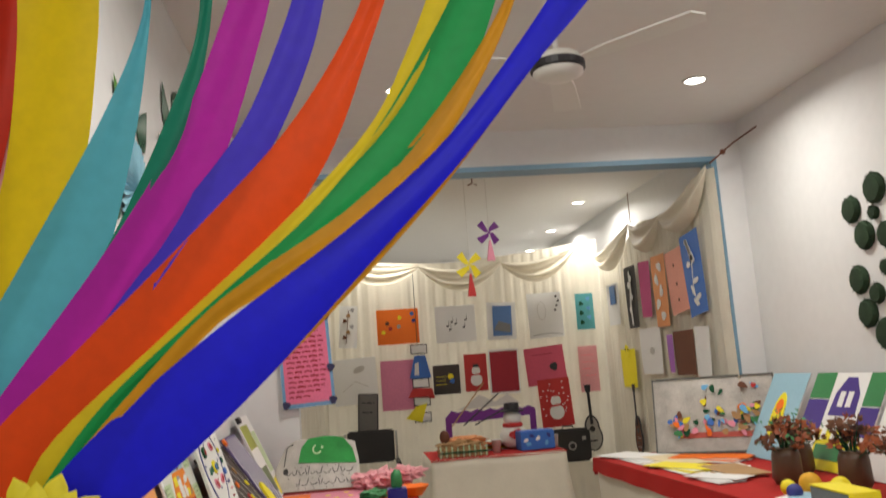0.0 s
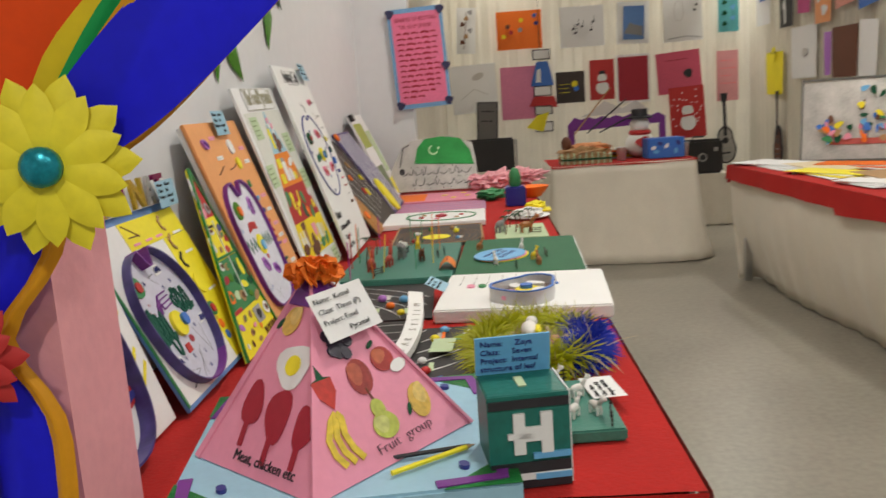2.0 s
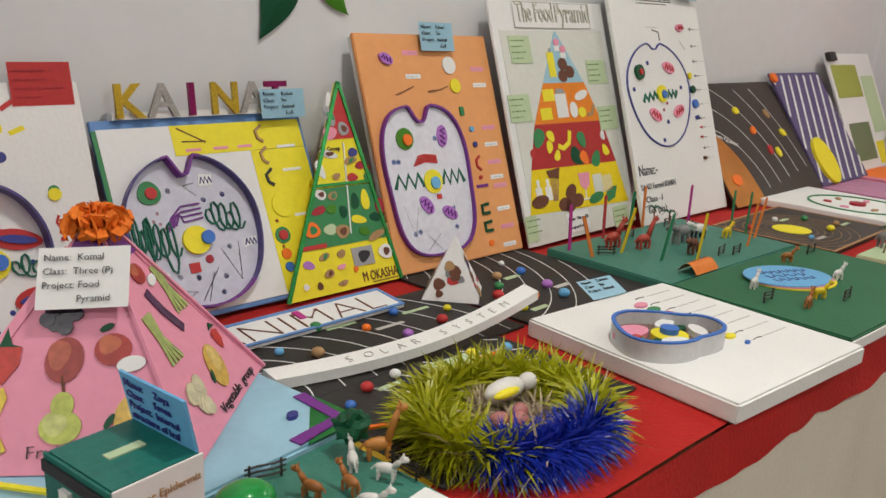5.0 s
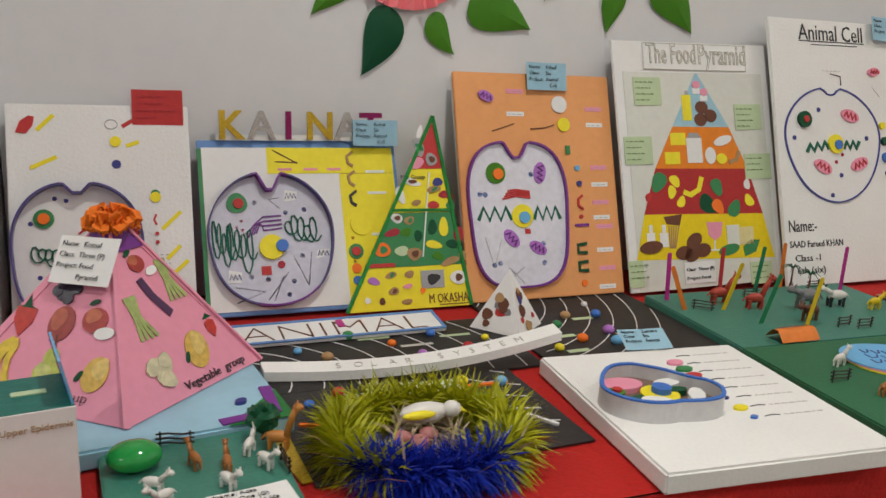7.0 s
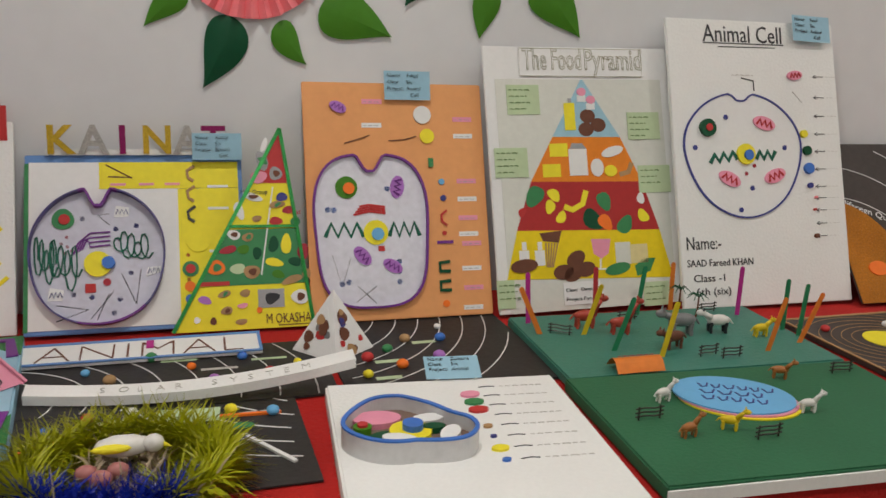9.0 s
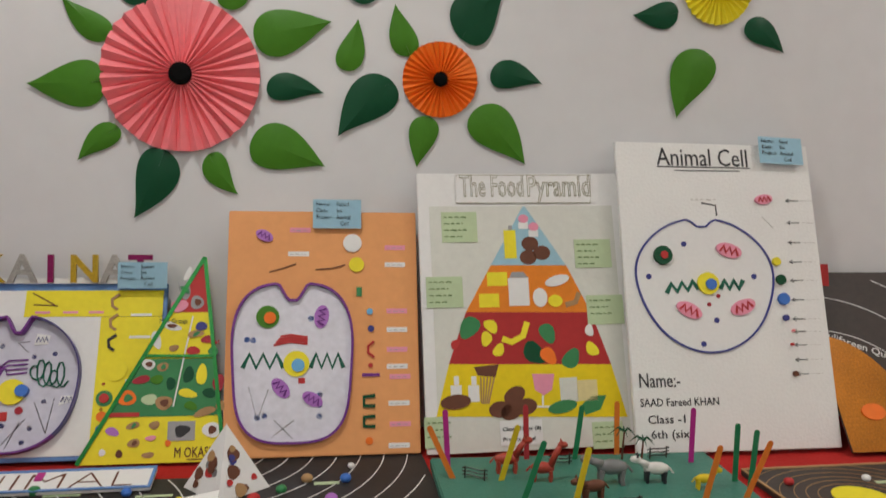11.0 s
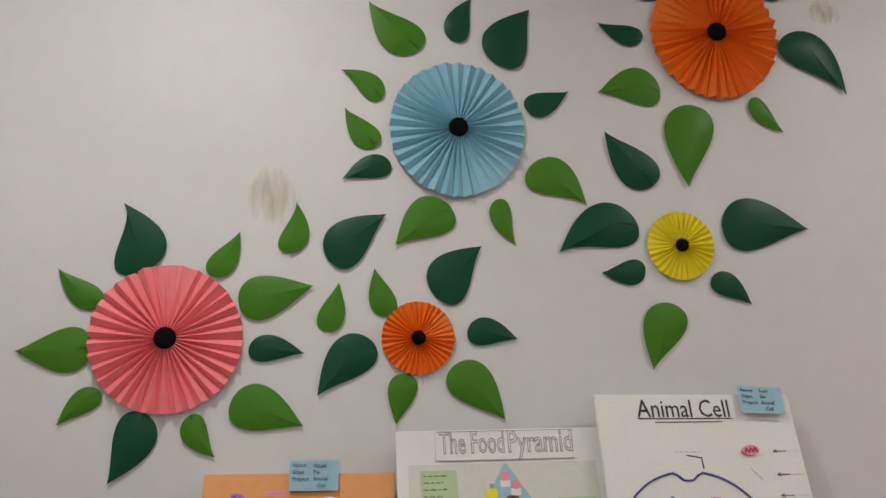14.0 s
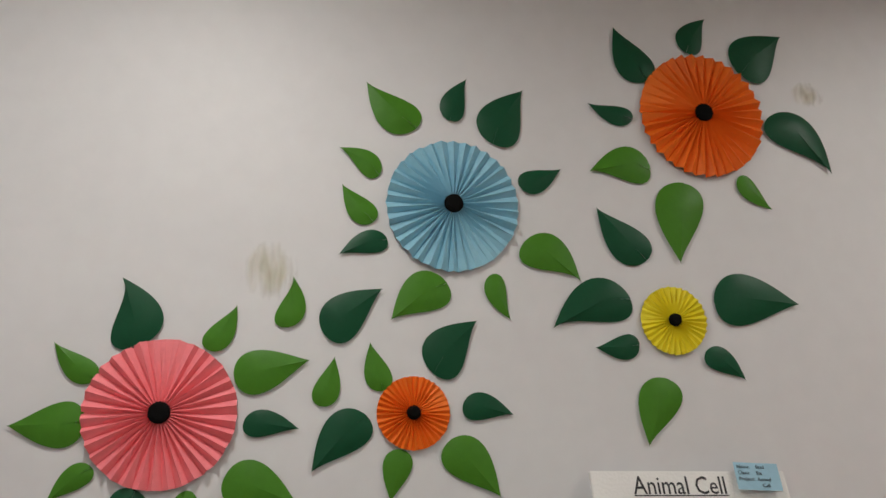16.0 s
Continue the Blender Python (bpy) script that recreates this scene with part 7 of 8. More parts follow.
ob, f = sheet("white paper with painted flowers pinned to the curtain", 0.56, 0.74, 1.72, 2.14, PAPER, -4)
for k in range(6):
    f.disc(0.3 + 0.2 * (k % 3), 0.25 + 0.13 * k, 0.02, (BROWN, TAN, GREY)[k % 3], "blot", wob=0.2)
f.line([(0.4, 0.1), (0.5, 0.9)], 0.006, BROWN)
ob, f = sheet("orange paper with stuck-on dots pinned to the curtain", 0.95, 1.37, 1.72, 2.07, ORANGE)
for k, (u, v) in enumerate(((0.15, 0.35), (0.32, 0.45), (0.52, 0.5), (0.55, 0.75), (0.85, 0.85), (0.88, 0.65), (0.25, 0.6))):
    f.disc(u, v, 0.02, (YELLOW, RED, GREY, YELLOW, BLUE, NAVY, BROWN)[k], "sticker", t=0.003)
ob, f = sheet("white paper with black music notes pinned to the curtain", 1.54, 1.95, 1.70, 2.07, PAPER)
for u, v in ((0.3, 0.45), (0.4, 0.55), (0.5, 0.5), (0.35, 0.35), (0.75, 0.6), (0.7, 0.4)):
    f.disc(u, v, 0.014, INK, "note", 0.01, 20)
    f.line([(u + 0.03, v), (u + 0.03, v + 0.14)], 0.004, INK)
ob, f = sheet("white paper with a blue seaside photo pinned to the curtain", 2.06, 2.36, 1.70, 2.08, PAPER, -2)
f.rect(0.2, 0.1, 0.85, 0.9, paint("photo blue", (0.10, 0.22, 0.50), 0.5), "photo")
f.poly([(0.22, 0.25), (0.8, 0.18), (0.8, 0.4), (0.4, 0.5)], TOYGREY, "photo_dark", 0.001, 0.001)
ob, f = sheet("white paper with pencil drawings pinned to the curtain", 2.50, 2.86, 1.68, 2.14, PAPER, 1)
f.line(ellipse(0.4, 0.6, 0.12, 0.2), 0.004, PALEINK, "drawing", closed=True)
f.dots([(0.85, 0.9), (0.9, 0.8), (0.85, 0.7), (0.8, 0.6)], 0.012, INK)
f.line([(0.1, 0.06), (0.6, 0.1), (0.95, 0.05)], 0.008, GREY)
ob, f = sheet("teal patterned paper pinned to the curtain", 3.0, 3.19, 1.74, 2.11, paint("teal paper", (0.10, 0.42, 0.46), 0.6))
for k in range(6):
    f.disc(0.3 + 0.4 * (k % 2), 0.2 + 0.13 * k, 0.022, (DKGREEN, SKY)[k % 2], "blot", wob=0.2)
ob, f = sheet("white paper with faint grey sketches pinned to the curtain", 0.50, 0.93, 1.15, 1.60, PAPER, 2)
f.disc(0.6, 0.75, 0.06, PALEINK, "sketch", 0.03, 20)
f.line([(0.2, 0.3), (0.5, 0.5), (0.8, 0.35)], 0.006, PALEINK)
ob, f = sheet("plain pink paper pinned to the curtain", 0.96, 1.36, 1.07, 1.56, paint("mid pink paper", (0.68, 0.22, 0.36), 0.65))
ob, f = sheet("dark paper with a small picture pinned to the curtain", 1.48, 1.75, 1.19, 1.48, GALAXY)
f.disc(0.65, 0.6, 0.03, YELLOW, "moon")
f.disc(0.7, 0.45, 0.025, BLUE, "blot")
f.bars(0.1, 0.6, [0.4, 0.35, 0.4], 0.13, YELLOW, 0.008)
ob, f = sheet("red card with a white snowman pinned to the curtain", 1.80, 2.03, 1.20, 1.57, RED)
snowman(f, 0.5, 0.3, 0.06)
ob, f = sheet("dark red paper with a lace edge pinned to the curtain", 2.05, 2.36, 1.15, 1.60, PAPER)
f.rect(0.05, 0.05, 0.95, 0.95, CRIMSON, "panel_patch", 0.002)
ob, f = sheet("deep pink paper with a dark rosette pinned to the curtain", 2.44, 2.85, 1.20, 1.58, paint("deep pink paper", (0.62, 0.09, 0.16), 0.65), 4)
f.disc(0.7, 0.45, 0.04, INK, "rosette", wob=0.1)
f.bars(0.2, 0.8, [0.5], 0.1, CRIMSON, 0.012)
ob, f = sheet("red sheet with a white snowman and snowflakes pinned to the curtain", 2.55, 2.88, 0.78, 1.26, RED, 3, 11.955)
snowman(f, 0.5, 0.3, 0.075, RED)
rng = random.Random(6)
for k in range(24):
    f.disc(rng.uniform(0.06, 0.94), rng.uniform(0.08, 0.94), 0.008, PAPER, "snowflake", t=0.001, n=6)
ob, f = sheet("pale pink handwritten paper pinned to the curtain", 2.98, 3.18, 1.11, 1.57, paint("shell pink paper", (0.80, 0.36, 0.38), 0.65))
f.bars(0.15, 0.8, [0.6, 0.7, 0.5, 0.7], 0.15, ROSE, 0.012)
ob, f = sheet("grey framed print leaning against the curtain", 0.70, 0.90, 0.80, 1.26, paint("grey card", (0.16, 0.15, 0.14), 0.6), -3, 11.94)
f.line([(0.03, 0.02), (0.97, 0.02), (0.97, 0.98), (0.03, 0.98)], 0.012, INK, "frame_line", 0.004, True)
f.bars(0.2, 0.8, [0.6, 0.5], 0.2, INK, 0.02)

# paper figures and the purple frame in front of the curtain
ob = thing("paper_house_mobile", "stack of blue, red and yellow paper cut-outs hung on a string", "paper mobile", facing(1.22, 11.94, 0.92))
f = Face(ob, 0.24, 0.8, 0.0)
part("string", tube([(0.12, 0.0, 0.002), (0.12, 1.5, 0.002)], 0.003, 5), INK, ob)
for v0, v1, c in ((0.86, 0.98, PAPER), (0.44, 0.56, PAPER), (0.02, 0.14, PAPER), (0.22, 0.34, MINT)):
    f.rect(0.2, v0, 0.9, v1, INK, "card_edge", 0.004)
    f.rect(0.24, v0 + 0.012, 0.86, v1 - 0.012, c, "card", 0.006)
f.poly([(0.1, 0.56), (1.0, 0.56), (0.8, 0.84), (0.35, 0.84)], BLUE, "blue_roof", 0.006)
f.poly([(0.3, 0.6), (0.5, 0.6), (0.5, 0.76), (0.35, 0.74)], PAPER, "window_patch", 0.008)
f.poly([(0.0, 0.33), (1.1, 0.3), (1.0, 0.43), (0.2, 0.44)], RED, "red_roof", 0.006)
f.poly([(-0.15, 0.08), (0.5, 0.02), (0.75, 0.25), (0.3, 0.22)], YELLOW, "yellow_roof", 0.008)
ob = thing("purple_frame", "long purple foam frame standing on the small table", "foam frame", facing(1.45, 10.75, 0.752))
part("bar", prism([(0, 0.22), (0.78, 0.25), (0.78, 0.30)] + [(0.78 - 0.78 * k / 14, 0.31 + 0.02 * (k % 2)) for k in range(1, 14)] + [(0, 0.27)], 0, 0.02), PURPLE, ob)
part("post", box(0.0, 0.05, 0, 0.23, 0, 0.02), PURPLE, ob)
part("post", box(0.73, 0.78, 0, 0.25, 0, 0.02), PURPLE, ob)
part("paper_roof", prism([(0.1, 0.33), (0.66, 0.35), (0.55, 0.44), (0.44, 0.38), (0.3, 0.45), (0.2, 0.37)], 0.004, 0.010), PALEINK, ob)
for k in range(3):
    part("stick", tube([(0.05 + 0.1 * k, 0.2, 0.03), (0.35 + 0.12 * k, 0.55 - 0.1 * k, 0.02)], 0.006, 6), INK if k else TAN, ob)
ob = thing("snowman_model", "white fabric snowman with a red scarf and a hat", "snowman model", pose(1.98, 10.5, 0.752))
smooth(part("body", ball(0, 0, 0.10, 0.115, 1, 0.9, 0.9, 3), PLASTICWHITE, ob))
smooth(part("head", ball(0, 0, 0.25, 0.075, 1, 0.9, 0.9, 3), PLASTICWHITE, ob))
part("heart", prism(ellipse(0, 0, 0.05, 0.04, 14, 20, 0.2), 0, 0.012), RED, ob).matrix_basis = pose(0.0, -0.10, 0.12, 80)
smooth(part("scarf", lathe([(0.07, 0.17), (0.085, 0.185), (0.085, 0.20), (0.07, 0.21)], 20), RED, ob))
part("hat", lathe([(0.10, 0.30), (0.10, 0.31), (0.065, 0.315), (0.06, 0.37), (0.02, 0.375)], 20), INK, ob)
ob = thing("blue_gift_box", "bright blue patterned box on the small table", "box", pose(2.12, 10.32, 0.752, 0, 0, 6))
part("body", box(-0.14, 0.14, -0.08, 0.08, 0, 0.15, 0.006), BLUE, ob)
for k, (x, z, c) in enumerate(((-0.08, 0.05, SKY), (0.0, 0.09, PAPER), (0.07, 0.05, SKY), (0.09, 0.11, NAVY), (-0.05, 0.11, NAVY), (-0.1, 0.08, PAPER))):
    part("spot", prism(ellipse(x, z, 0.022, 0.014, 12, k * 40), 0, 0.002), c, ob).matrix_basis = pose(0, -0.0805, 0, 90)
ob = thing("craft_basket", "woven wooden stick basket with crafts on the small table", "basket", pose(1.52, 10.28, 0.752))
part("base", box(-0.19, 0.19, -0.10, 0.10, 0, 0.012), WOOD, ob)
for k in range(17):
    x = -0.18 + 0.0225 * k
    part("stake", box(x - 0.006, x + 0.006, -0.106, -0.098, 0.0, 0.085 + 0.008 * (k % 2)), TAN if k % 2 else PALEGREEN, ob)
    part("stake", box(x - 0.006, x + 0.006, 0.098, 0.106, 0.0, 0.085), TAN, ob)
for y in (-0.11, 0.11):
    part("band", box(-0.19, 0.19, y - 0.003, y + 0.003, 0.03, 0.042), DKGREEN, ob)
part("filling", ball(0, 0, 0.07, 0.09, 1.9, 1.0, 0.55, 3, rough=0.7), TAN, ob)
part("cloth", ball(0.03, 0.05, 0.12, 0.08, 1.8, 0.7, 0.35, 3, rough=0.8), paint("peach cloth", (0.75, 0.34, 0.15), 0.8), ob)
smooth(part("acorn", ball(-0.13, 0.03, 0.15, 0.045, 0.9, 0.9, 1.2, 3), BROWN, ob))
for k, (x, y, c, s, l) in enumerate(((1.80, 10.3, PAPER, 0.04, "white paper cup on the small table"), (1.40, 10.5, PAPER, 0.035, "white paper cup on the small table"), (2.28, 10.35, PAPER, 0.04, "white paper cup on the small table"), (1.7, 10.45, ORANGE, 0.04, "orange paper cup on the small table"))):
    ob = thing("paper_cup", l, "cup", pose(x, y, 0.752), "paper cups")
    smooth(part("cup", lathe([(s * 0.75, 0), (s, 0.10), (s * 1.04, 0.10), (s * 0.9, 0.095), (s * 0.7, 0.01)], 18), c, ob))
ob = thing("sheet_stack", "yellow and cream papers heaped on the small table", "papers", pose(1.75, 10.62, 0.752))
for k in range(6):
    part("sheet", box(-0.2, 0.2, -0.1, 0.1, 0.012 * k, 0.012 * k + 0.008), (PAPER, YELLOW, TAN, PAPER, ORANGE, MINT)[k], ob).matrix_basis = pose(0.02 * k, 0, 0, 0, 3, 13 * k)

# a black chair and a black bag behind the tables
def chair(x, y, a):
    ob = thing("visitor_chair", "black padded visitor chair with a metal frame against the curtain", "chair", pose(x, y, 0, 0, 0, a), "visitor chairs")
    part("seat", box(-0.24, 0.24, -0.22, 0.22, 0.42, 0.48, 0.02), BLACK, ob)
    part("backrest", box(-0.22, 0.22, 0.20, 0.24, 0.62, 0.92, 0.015), BLACK, ob)
    for s in (-1, 1):
        part("leg", tube([(s * 0.24, -0.22, 0), (s * 0.24, -0.22, 0.42)], 0.011, 8), METAL, ob)
        part("leg", tube([(s * 0.24, 0.22, 0), (s * 0.24, 0.22, 0.9)], 0.011, 8), METAL, ob)
        part("armrest", box(s * 0.24 - 0.02, s * 0.24 + 0.02, -0.2, 0.2, 0.62, 0.65, 0.008), BLACK, ob)


chair(0.82, 11.4, 0)
ob = thing("black_case", "black hard case with a round lens emblem on a covered bench", "case", pose(2.725, 11.66, 0.472, 0, 0, -2))
part("body", box(-0.205, 0.205, -0.06, 0.06, 0.0, 0.31, 0.02), BLACK, ob)
part("handle", tube([(-0.06, 0, 0.305), (-0.05, 0, 0.335), (0.05, 0, 0.335), (0.06, 0, 0.305)], 0.008, 8), BLACK, ob)
for x in (-0.14, 0.14):
    part("latch", box(x - 0.018, x + 0.018, -0.064, -0.0602, 0.2, 0.235), METAL, ob)
part("ring", prism(ellipse(0.02, 0.15, 0.04, 0.04, 20), 0, 0.01), METAL, ob).matrix_basis = pose(0, -0.0605, 0, 90)
part("ring_core", prism(ellipse(0.02, 0.15, 0.026, 0.026, 20), 0.01, 0.014), INK, ob).matrix_basis = pose(0, -0.0605, 0, 90)
bench = thing("covered_bench", "low bench under a plain cream cloth", "bench", pose(2.725, 11.68, 0))
part("seat", box(-0.26, 0.26, -0.13, 0.13, 0.44, 0.47, 0.006), CREAM, bench)
for x in (-0.23, 0.23):
    for y in (-0.1, 0.1):
        part("leg", box(x - 0.018, x + 0.018, y - 0.018, y + 0.018, 0, 0.44), WOOD, bench)
part("cover", grid(40, 6, lambda q, t: (-0.262 + 0.524 * q, -0.134 - 0.02 * t - 0.008 * t * math.sin(30 * q), 0.46 - 0.448 * t)), CREAM, bench)


def guitar(label, m, h, body, trim):
    """A paper guitar with a waisted body, a round hole, a neck and a head."""
    ob = thing("guitar_cutout", label, "paper cut-out", m, "paper guitars")
    rim_ = []
    for k in range(40):
        q = 2 * math.pi * k / 40
        wide = 0.125 * h * (1.12 - 0.22 * math.sin(q) - 0.20 * math.exp(-((math.sin(q) - 0.25) / 0.25) ** 2))
        rim_.append((wide * math.cos(q), 0.27 * h + 0.26 * h * math.sin(q)))
    part("body", prism(rim_, 0, 0.012), body, ob)
    part("outline", stroke(rim_, 0.02 * h, 0.0, 0.015, True), trim, ob)
    part("sound_hole", prism(ellipse(0, 0.33 * h, 0.045 * h, None, 18), 0.012, 0.014), trim, ob)
    part("bridge", box(-0.06 * h, 0.06 * h, 0.14 * h, 0.165 * h, 0.012, 0.016), trim, ob)
    part("neck", box(-0.022 * h, 0.022 * h, 0.40 * h, 0.88 * h, 0.0152, 0.022), trim, ob)
    part("head", prism([(-0.035 * h, 0.88 * h), (0.035 * h, 0.88 * h), (0.05 * h, h), (-0.05 * h, h)], 0.0152, 0.022), trim, ob)
    f = Face(ob, 0.2 * h, 0.5 * h, 0.012, (-0.1 * h, 0.02 * h))
    f.bars(0.1, 0.4, [0.8, 0.7, 0.8], 0.13, GREY, 0.014)


guitar("grey newsprint paper guitar leaning against the curtain", facing(3.06, 11.965, 0.52, 2), 0.66, paint("newsprint", (0.42, 0.40, 0.36), 0.7, 0.2), INK)
guitar("slim dark paper guitar on the side curtain", pose(3.238, 11.05, 0.56, 90, 0, -90), 0.62, BROWN, INK)

# ---- sheets pinned on the side curtain, facing the aisle ----
def side_sheet(label, y_near, y_far, z0, z1, mat, turn=0.0, x=3.235):
    ob = thing("poster", label, "poster", pose(x, y_far, z0, 90, 0, -90) @ pose(0, 0, 0, 0, 0, turn))
    w, h = y_far - y_near, z1 - z0
    part("paper", grid(6, 6, lambda s, t: (s * w, t * h, 0.006 * math.sin(3 * s + 2 * t))), mat, ob)
    return ob, Face(ob, w, h, 0.008)


ob, f = side_sheet("black paper with a white branch cut-out on the curtain", 10.74, 11.02, 1.68, 2.24, BLACK)
f.line([(0.5, 0.05), (0.45, 0.4), (0.55, 0.6), (0.5, 0.92)], 0.03, PAPER, "branch", 0.004)
f.dots([(0.4, 0.3), (0.6, 0.5), (0.4, 0.7), (0.6, 0.8)], 0.03, PAPER)
ob, f = side_sheet("magenta paper strip on the curtain", 10.40, 10.64, 1.76, 2.24, paint("magenta paper", (0.52, 0.06, 0.22), 0.65), -3)
ob, f = side_sheet("orange paper with pale shapes on the curtain", 10.02, 10.30, 1.65, 2.24, paint("peach orange paper", (0.80, 0.34, 0.14), 0.65))
for k in range(5):
    f.disc(0.5 + 0.15 * (-1) ** k, 0.15 + 0.17 * k, 0.05, PAPER, "shape", 0.035, 40 * k, wob=0.15)
ob, f = side_sheet("salmon paper strip on the curtain", 9.56, 9.94, 1.72, 2.22, paint("salmon paper", (0.80, 0.36, 0.28), 0.65), 5)
f.dots([(0.5, 0.2), (0.5, 0.45), (0.45, 0.75)], 0.012, BROWN)
ob, f = side_sheet("royal blue sheet with white paper flowers on the curtain", 9.26, 9.58, 1.68, 2.30, BLUE, 6)
for k in range(8):
    f.disc(0.35 + 0.3 * ((k * 37) % 10) / 10, 0.62 + 0.3 * ((k * 53) % 10) / 10, 0.035, PAPER, "petal", 0.022, 50 * k, t=0.003)
f.line([(0.5, 0.1), (0.45, 0.35), (0.55, 0.65)], 0.012, PAPER, "stem")
for u, v in ((0.4, 0.3), (0.62, 0.4), (0.5, 0.15), (0.65, 0.2)):
    f.disc(u, v, 0.05, PAPER, "leaf_patch", 0.02, 60 * u * 5)
ob, f = side_sheet("brown paper sheet on the curtain", 9.60, 9.98, 1.26, 1.60, BROWN)
ob, f = side_sheet("lilac paper strip on the curtain", 10.02, 10.12, 1.28, 1.58, LILAC)
ob, f = side_sheet("yellow paper cat on the curtain", 10.96, 11.34, 1.15, 1.50, YELLOW)
f.disc(0.5, 0.95, 0.06, YELLOW, "head")
f.dots([(0.4, 0.98), (0.6, 0.98)], 0.012, INK)
ob, f = side_sheet("white paper with a small sketch on the curtain", 10.28, 10.76, 1.27, 1.66, PAPER)
f.disc(0.6, 0.5, 0.05, PALEINK, "sketch", 0.03)
ob, f = side_sheet("white paper with a blue picture on the curtain", 11.26, 11.60, 1.74, 2.14, PAPER)
f.rect(0.3, 0.5, 0.8, 0.95, paint("photo blue", (0.10, 0.22, 0.50), 0.5), "photo")
ob, f = side_sheet("cream paper strip on the curtain", 9.34, 9.58, 1.2, 1.62, PAPER, -4)

# ---- the side table's models ----
ob = thing("framed_scene", "silver glitter board with a toy village, in a frame", "framed picture", pose(2.72, 9.20, 0.755, 0, 0, -28) @ pose(0, 0, 0, 78, 0, 0))
w, h = 0.80, 0.51
part("panel", box(0, w, 0, h, 0, 0.012), SILVER, ob)
f = Face(ob, w, h, 0.012)
f.line([(0.01, 0.012), (0.99, 0.012), (0.99, 0.988), (0.01, 0.988)], 0.014, paint("dark silver frame", (0.10, 0.10, 0.09), 0.4), "frame", 0.01, True)
rng = random.Random(12)
f.rect(0.2, 0.2, 0.85, 0.27, paint("dusty red felt", (0.50, 0.10, 0.08), 0.7), "ground_strip", 0.006)
for k in range(84):
    u = rng.choice((0.2, 0.5, 0.78, rng.uniform(0.06, 0.94))) + rng.uniform(-0.08, 0.08)
    v = 0.25 + abs(rng.gauss(0, 0.2)) * (1.5 if abs(u - 0.5) < 0.1 or abs(u - 0.78) < 0.1 else 0.8)
    f.disc(min(0.95, max(0.05, u)), min(0.85, v), rng.uniform(0.012, 0.036), rng.choice((RED, GREEN, BLUE, ORANGE, YELLOW, TAN, PINK, BROWN, SKY, DKGREEN)), "village_piece", rng.uniform(0.008, 0.022), rng.uniform(0, 180), 0.006, 10, 0.15, 0.0004 * k)


def window_board(label, y, cols, w=0.36):
    ob = thing("house_poster", label, "poster board", pose(3.15, y, 0.757, 90, 0, -90) @ pose(0, 0, 0, -28, 0, 0))
    part("panel", box(0, w, 0, 0.56, 0, 0.008), PAPER, ob)
    return ob, Face(ob, w, 0.56, 0.008)


ob, f = window_board("pale blue board with a yellow pear shape, leaning on the wall", 8.76, 0, 0.44)
f.rect(0, 0, 1, 1, BLUECARD, "sheet", 0.001)
f.disc(0.5, 0.5, 0.07, YELLOW, "pear", 0.15, 0, 0.004, lift=0.001)
f.disc(0.5, 0.6, 0.04, ORANGE, "figure", 0.05, 0, 0.006, lift=0.001)
VIOLET = paint("violet paper", (0.06, 0.03, 0.24), 0.6)
ob, f = window_board("white board with green, purple and yellow squares and a purple house", 8.24, 1, 0.68)
for q in ((0.0, 0.72, 0.3, 1.0, GREEN), (0.0, 0.4, 0.3, 0.71, VIOLET), (0.3, 0.0, 0.75, 0.4, YELLOW), (0.77, 0.66, 1.0, 1.0, GREEN), (0.77, 0.36, 1.0, 0.65, VIOLET), (0.0, 0.0, 0.28, 0.2, YELLOW), (0.78, 0.05, 1.0, 0.3, YELLOW)):
    f.rect(*q, "square", 0.002)
f.poly([(0.36, 0.55), (0.72, 0.55), (0.7, 0.78), (0.6, 0.95), (0.48, 0.95), (0.38, 0.78)], VIOLET, "house", 0.004)
for u in (0.45, 0.56):
    f.rect(u, 0.64, u + 0.07, 0.8, PAPER, "window_patch", 0.006)
f.rect(0.33, 0.1, 0.7, 0.25, GREEN, "patch", 0.004)
for u in (0.36, 0.5, 0.62):
    f.rect(u, 0.3, u + 0.06, 0.42, PAPER, "window_patch", 0.004)
ob, f = window_board("white board with painted orange ovals, leaning on the wall", 7.52, 2, 0.5)
for u, v in ((0.25, 0.45), (0.45, 0.75), (0.7, 0.5)):
    f.disc(u, v, 0.03, paint("terracotta paper", (0.5, 0.14, 0.05), 0.6), "oval", 0.05, -15)


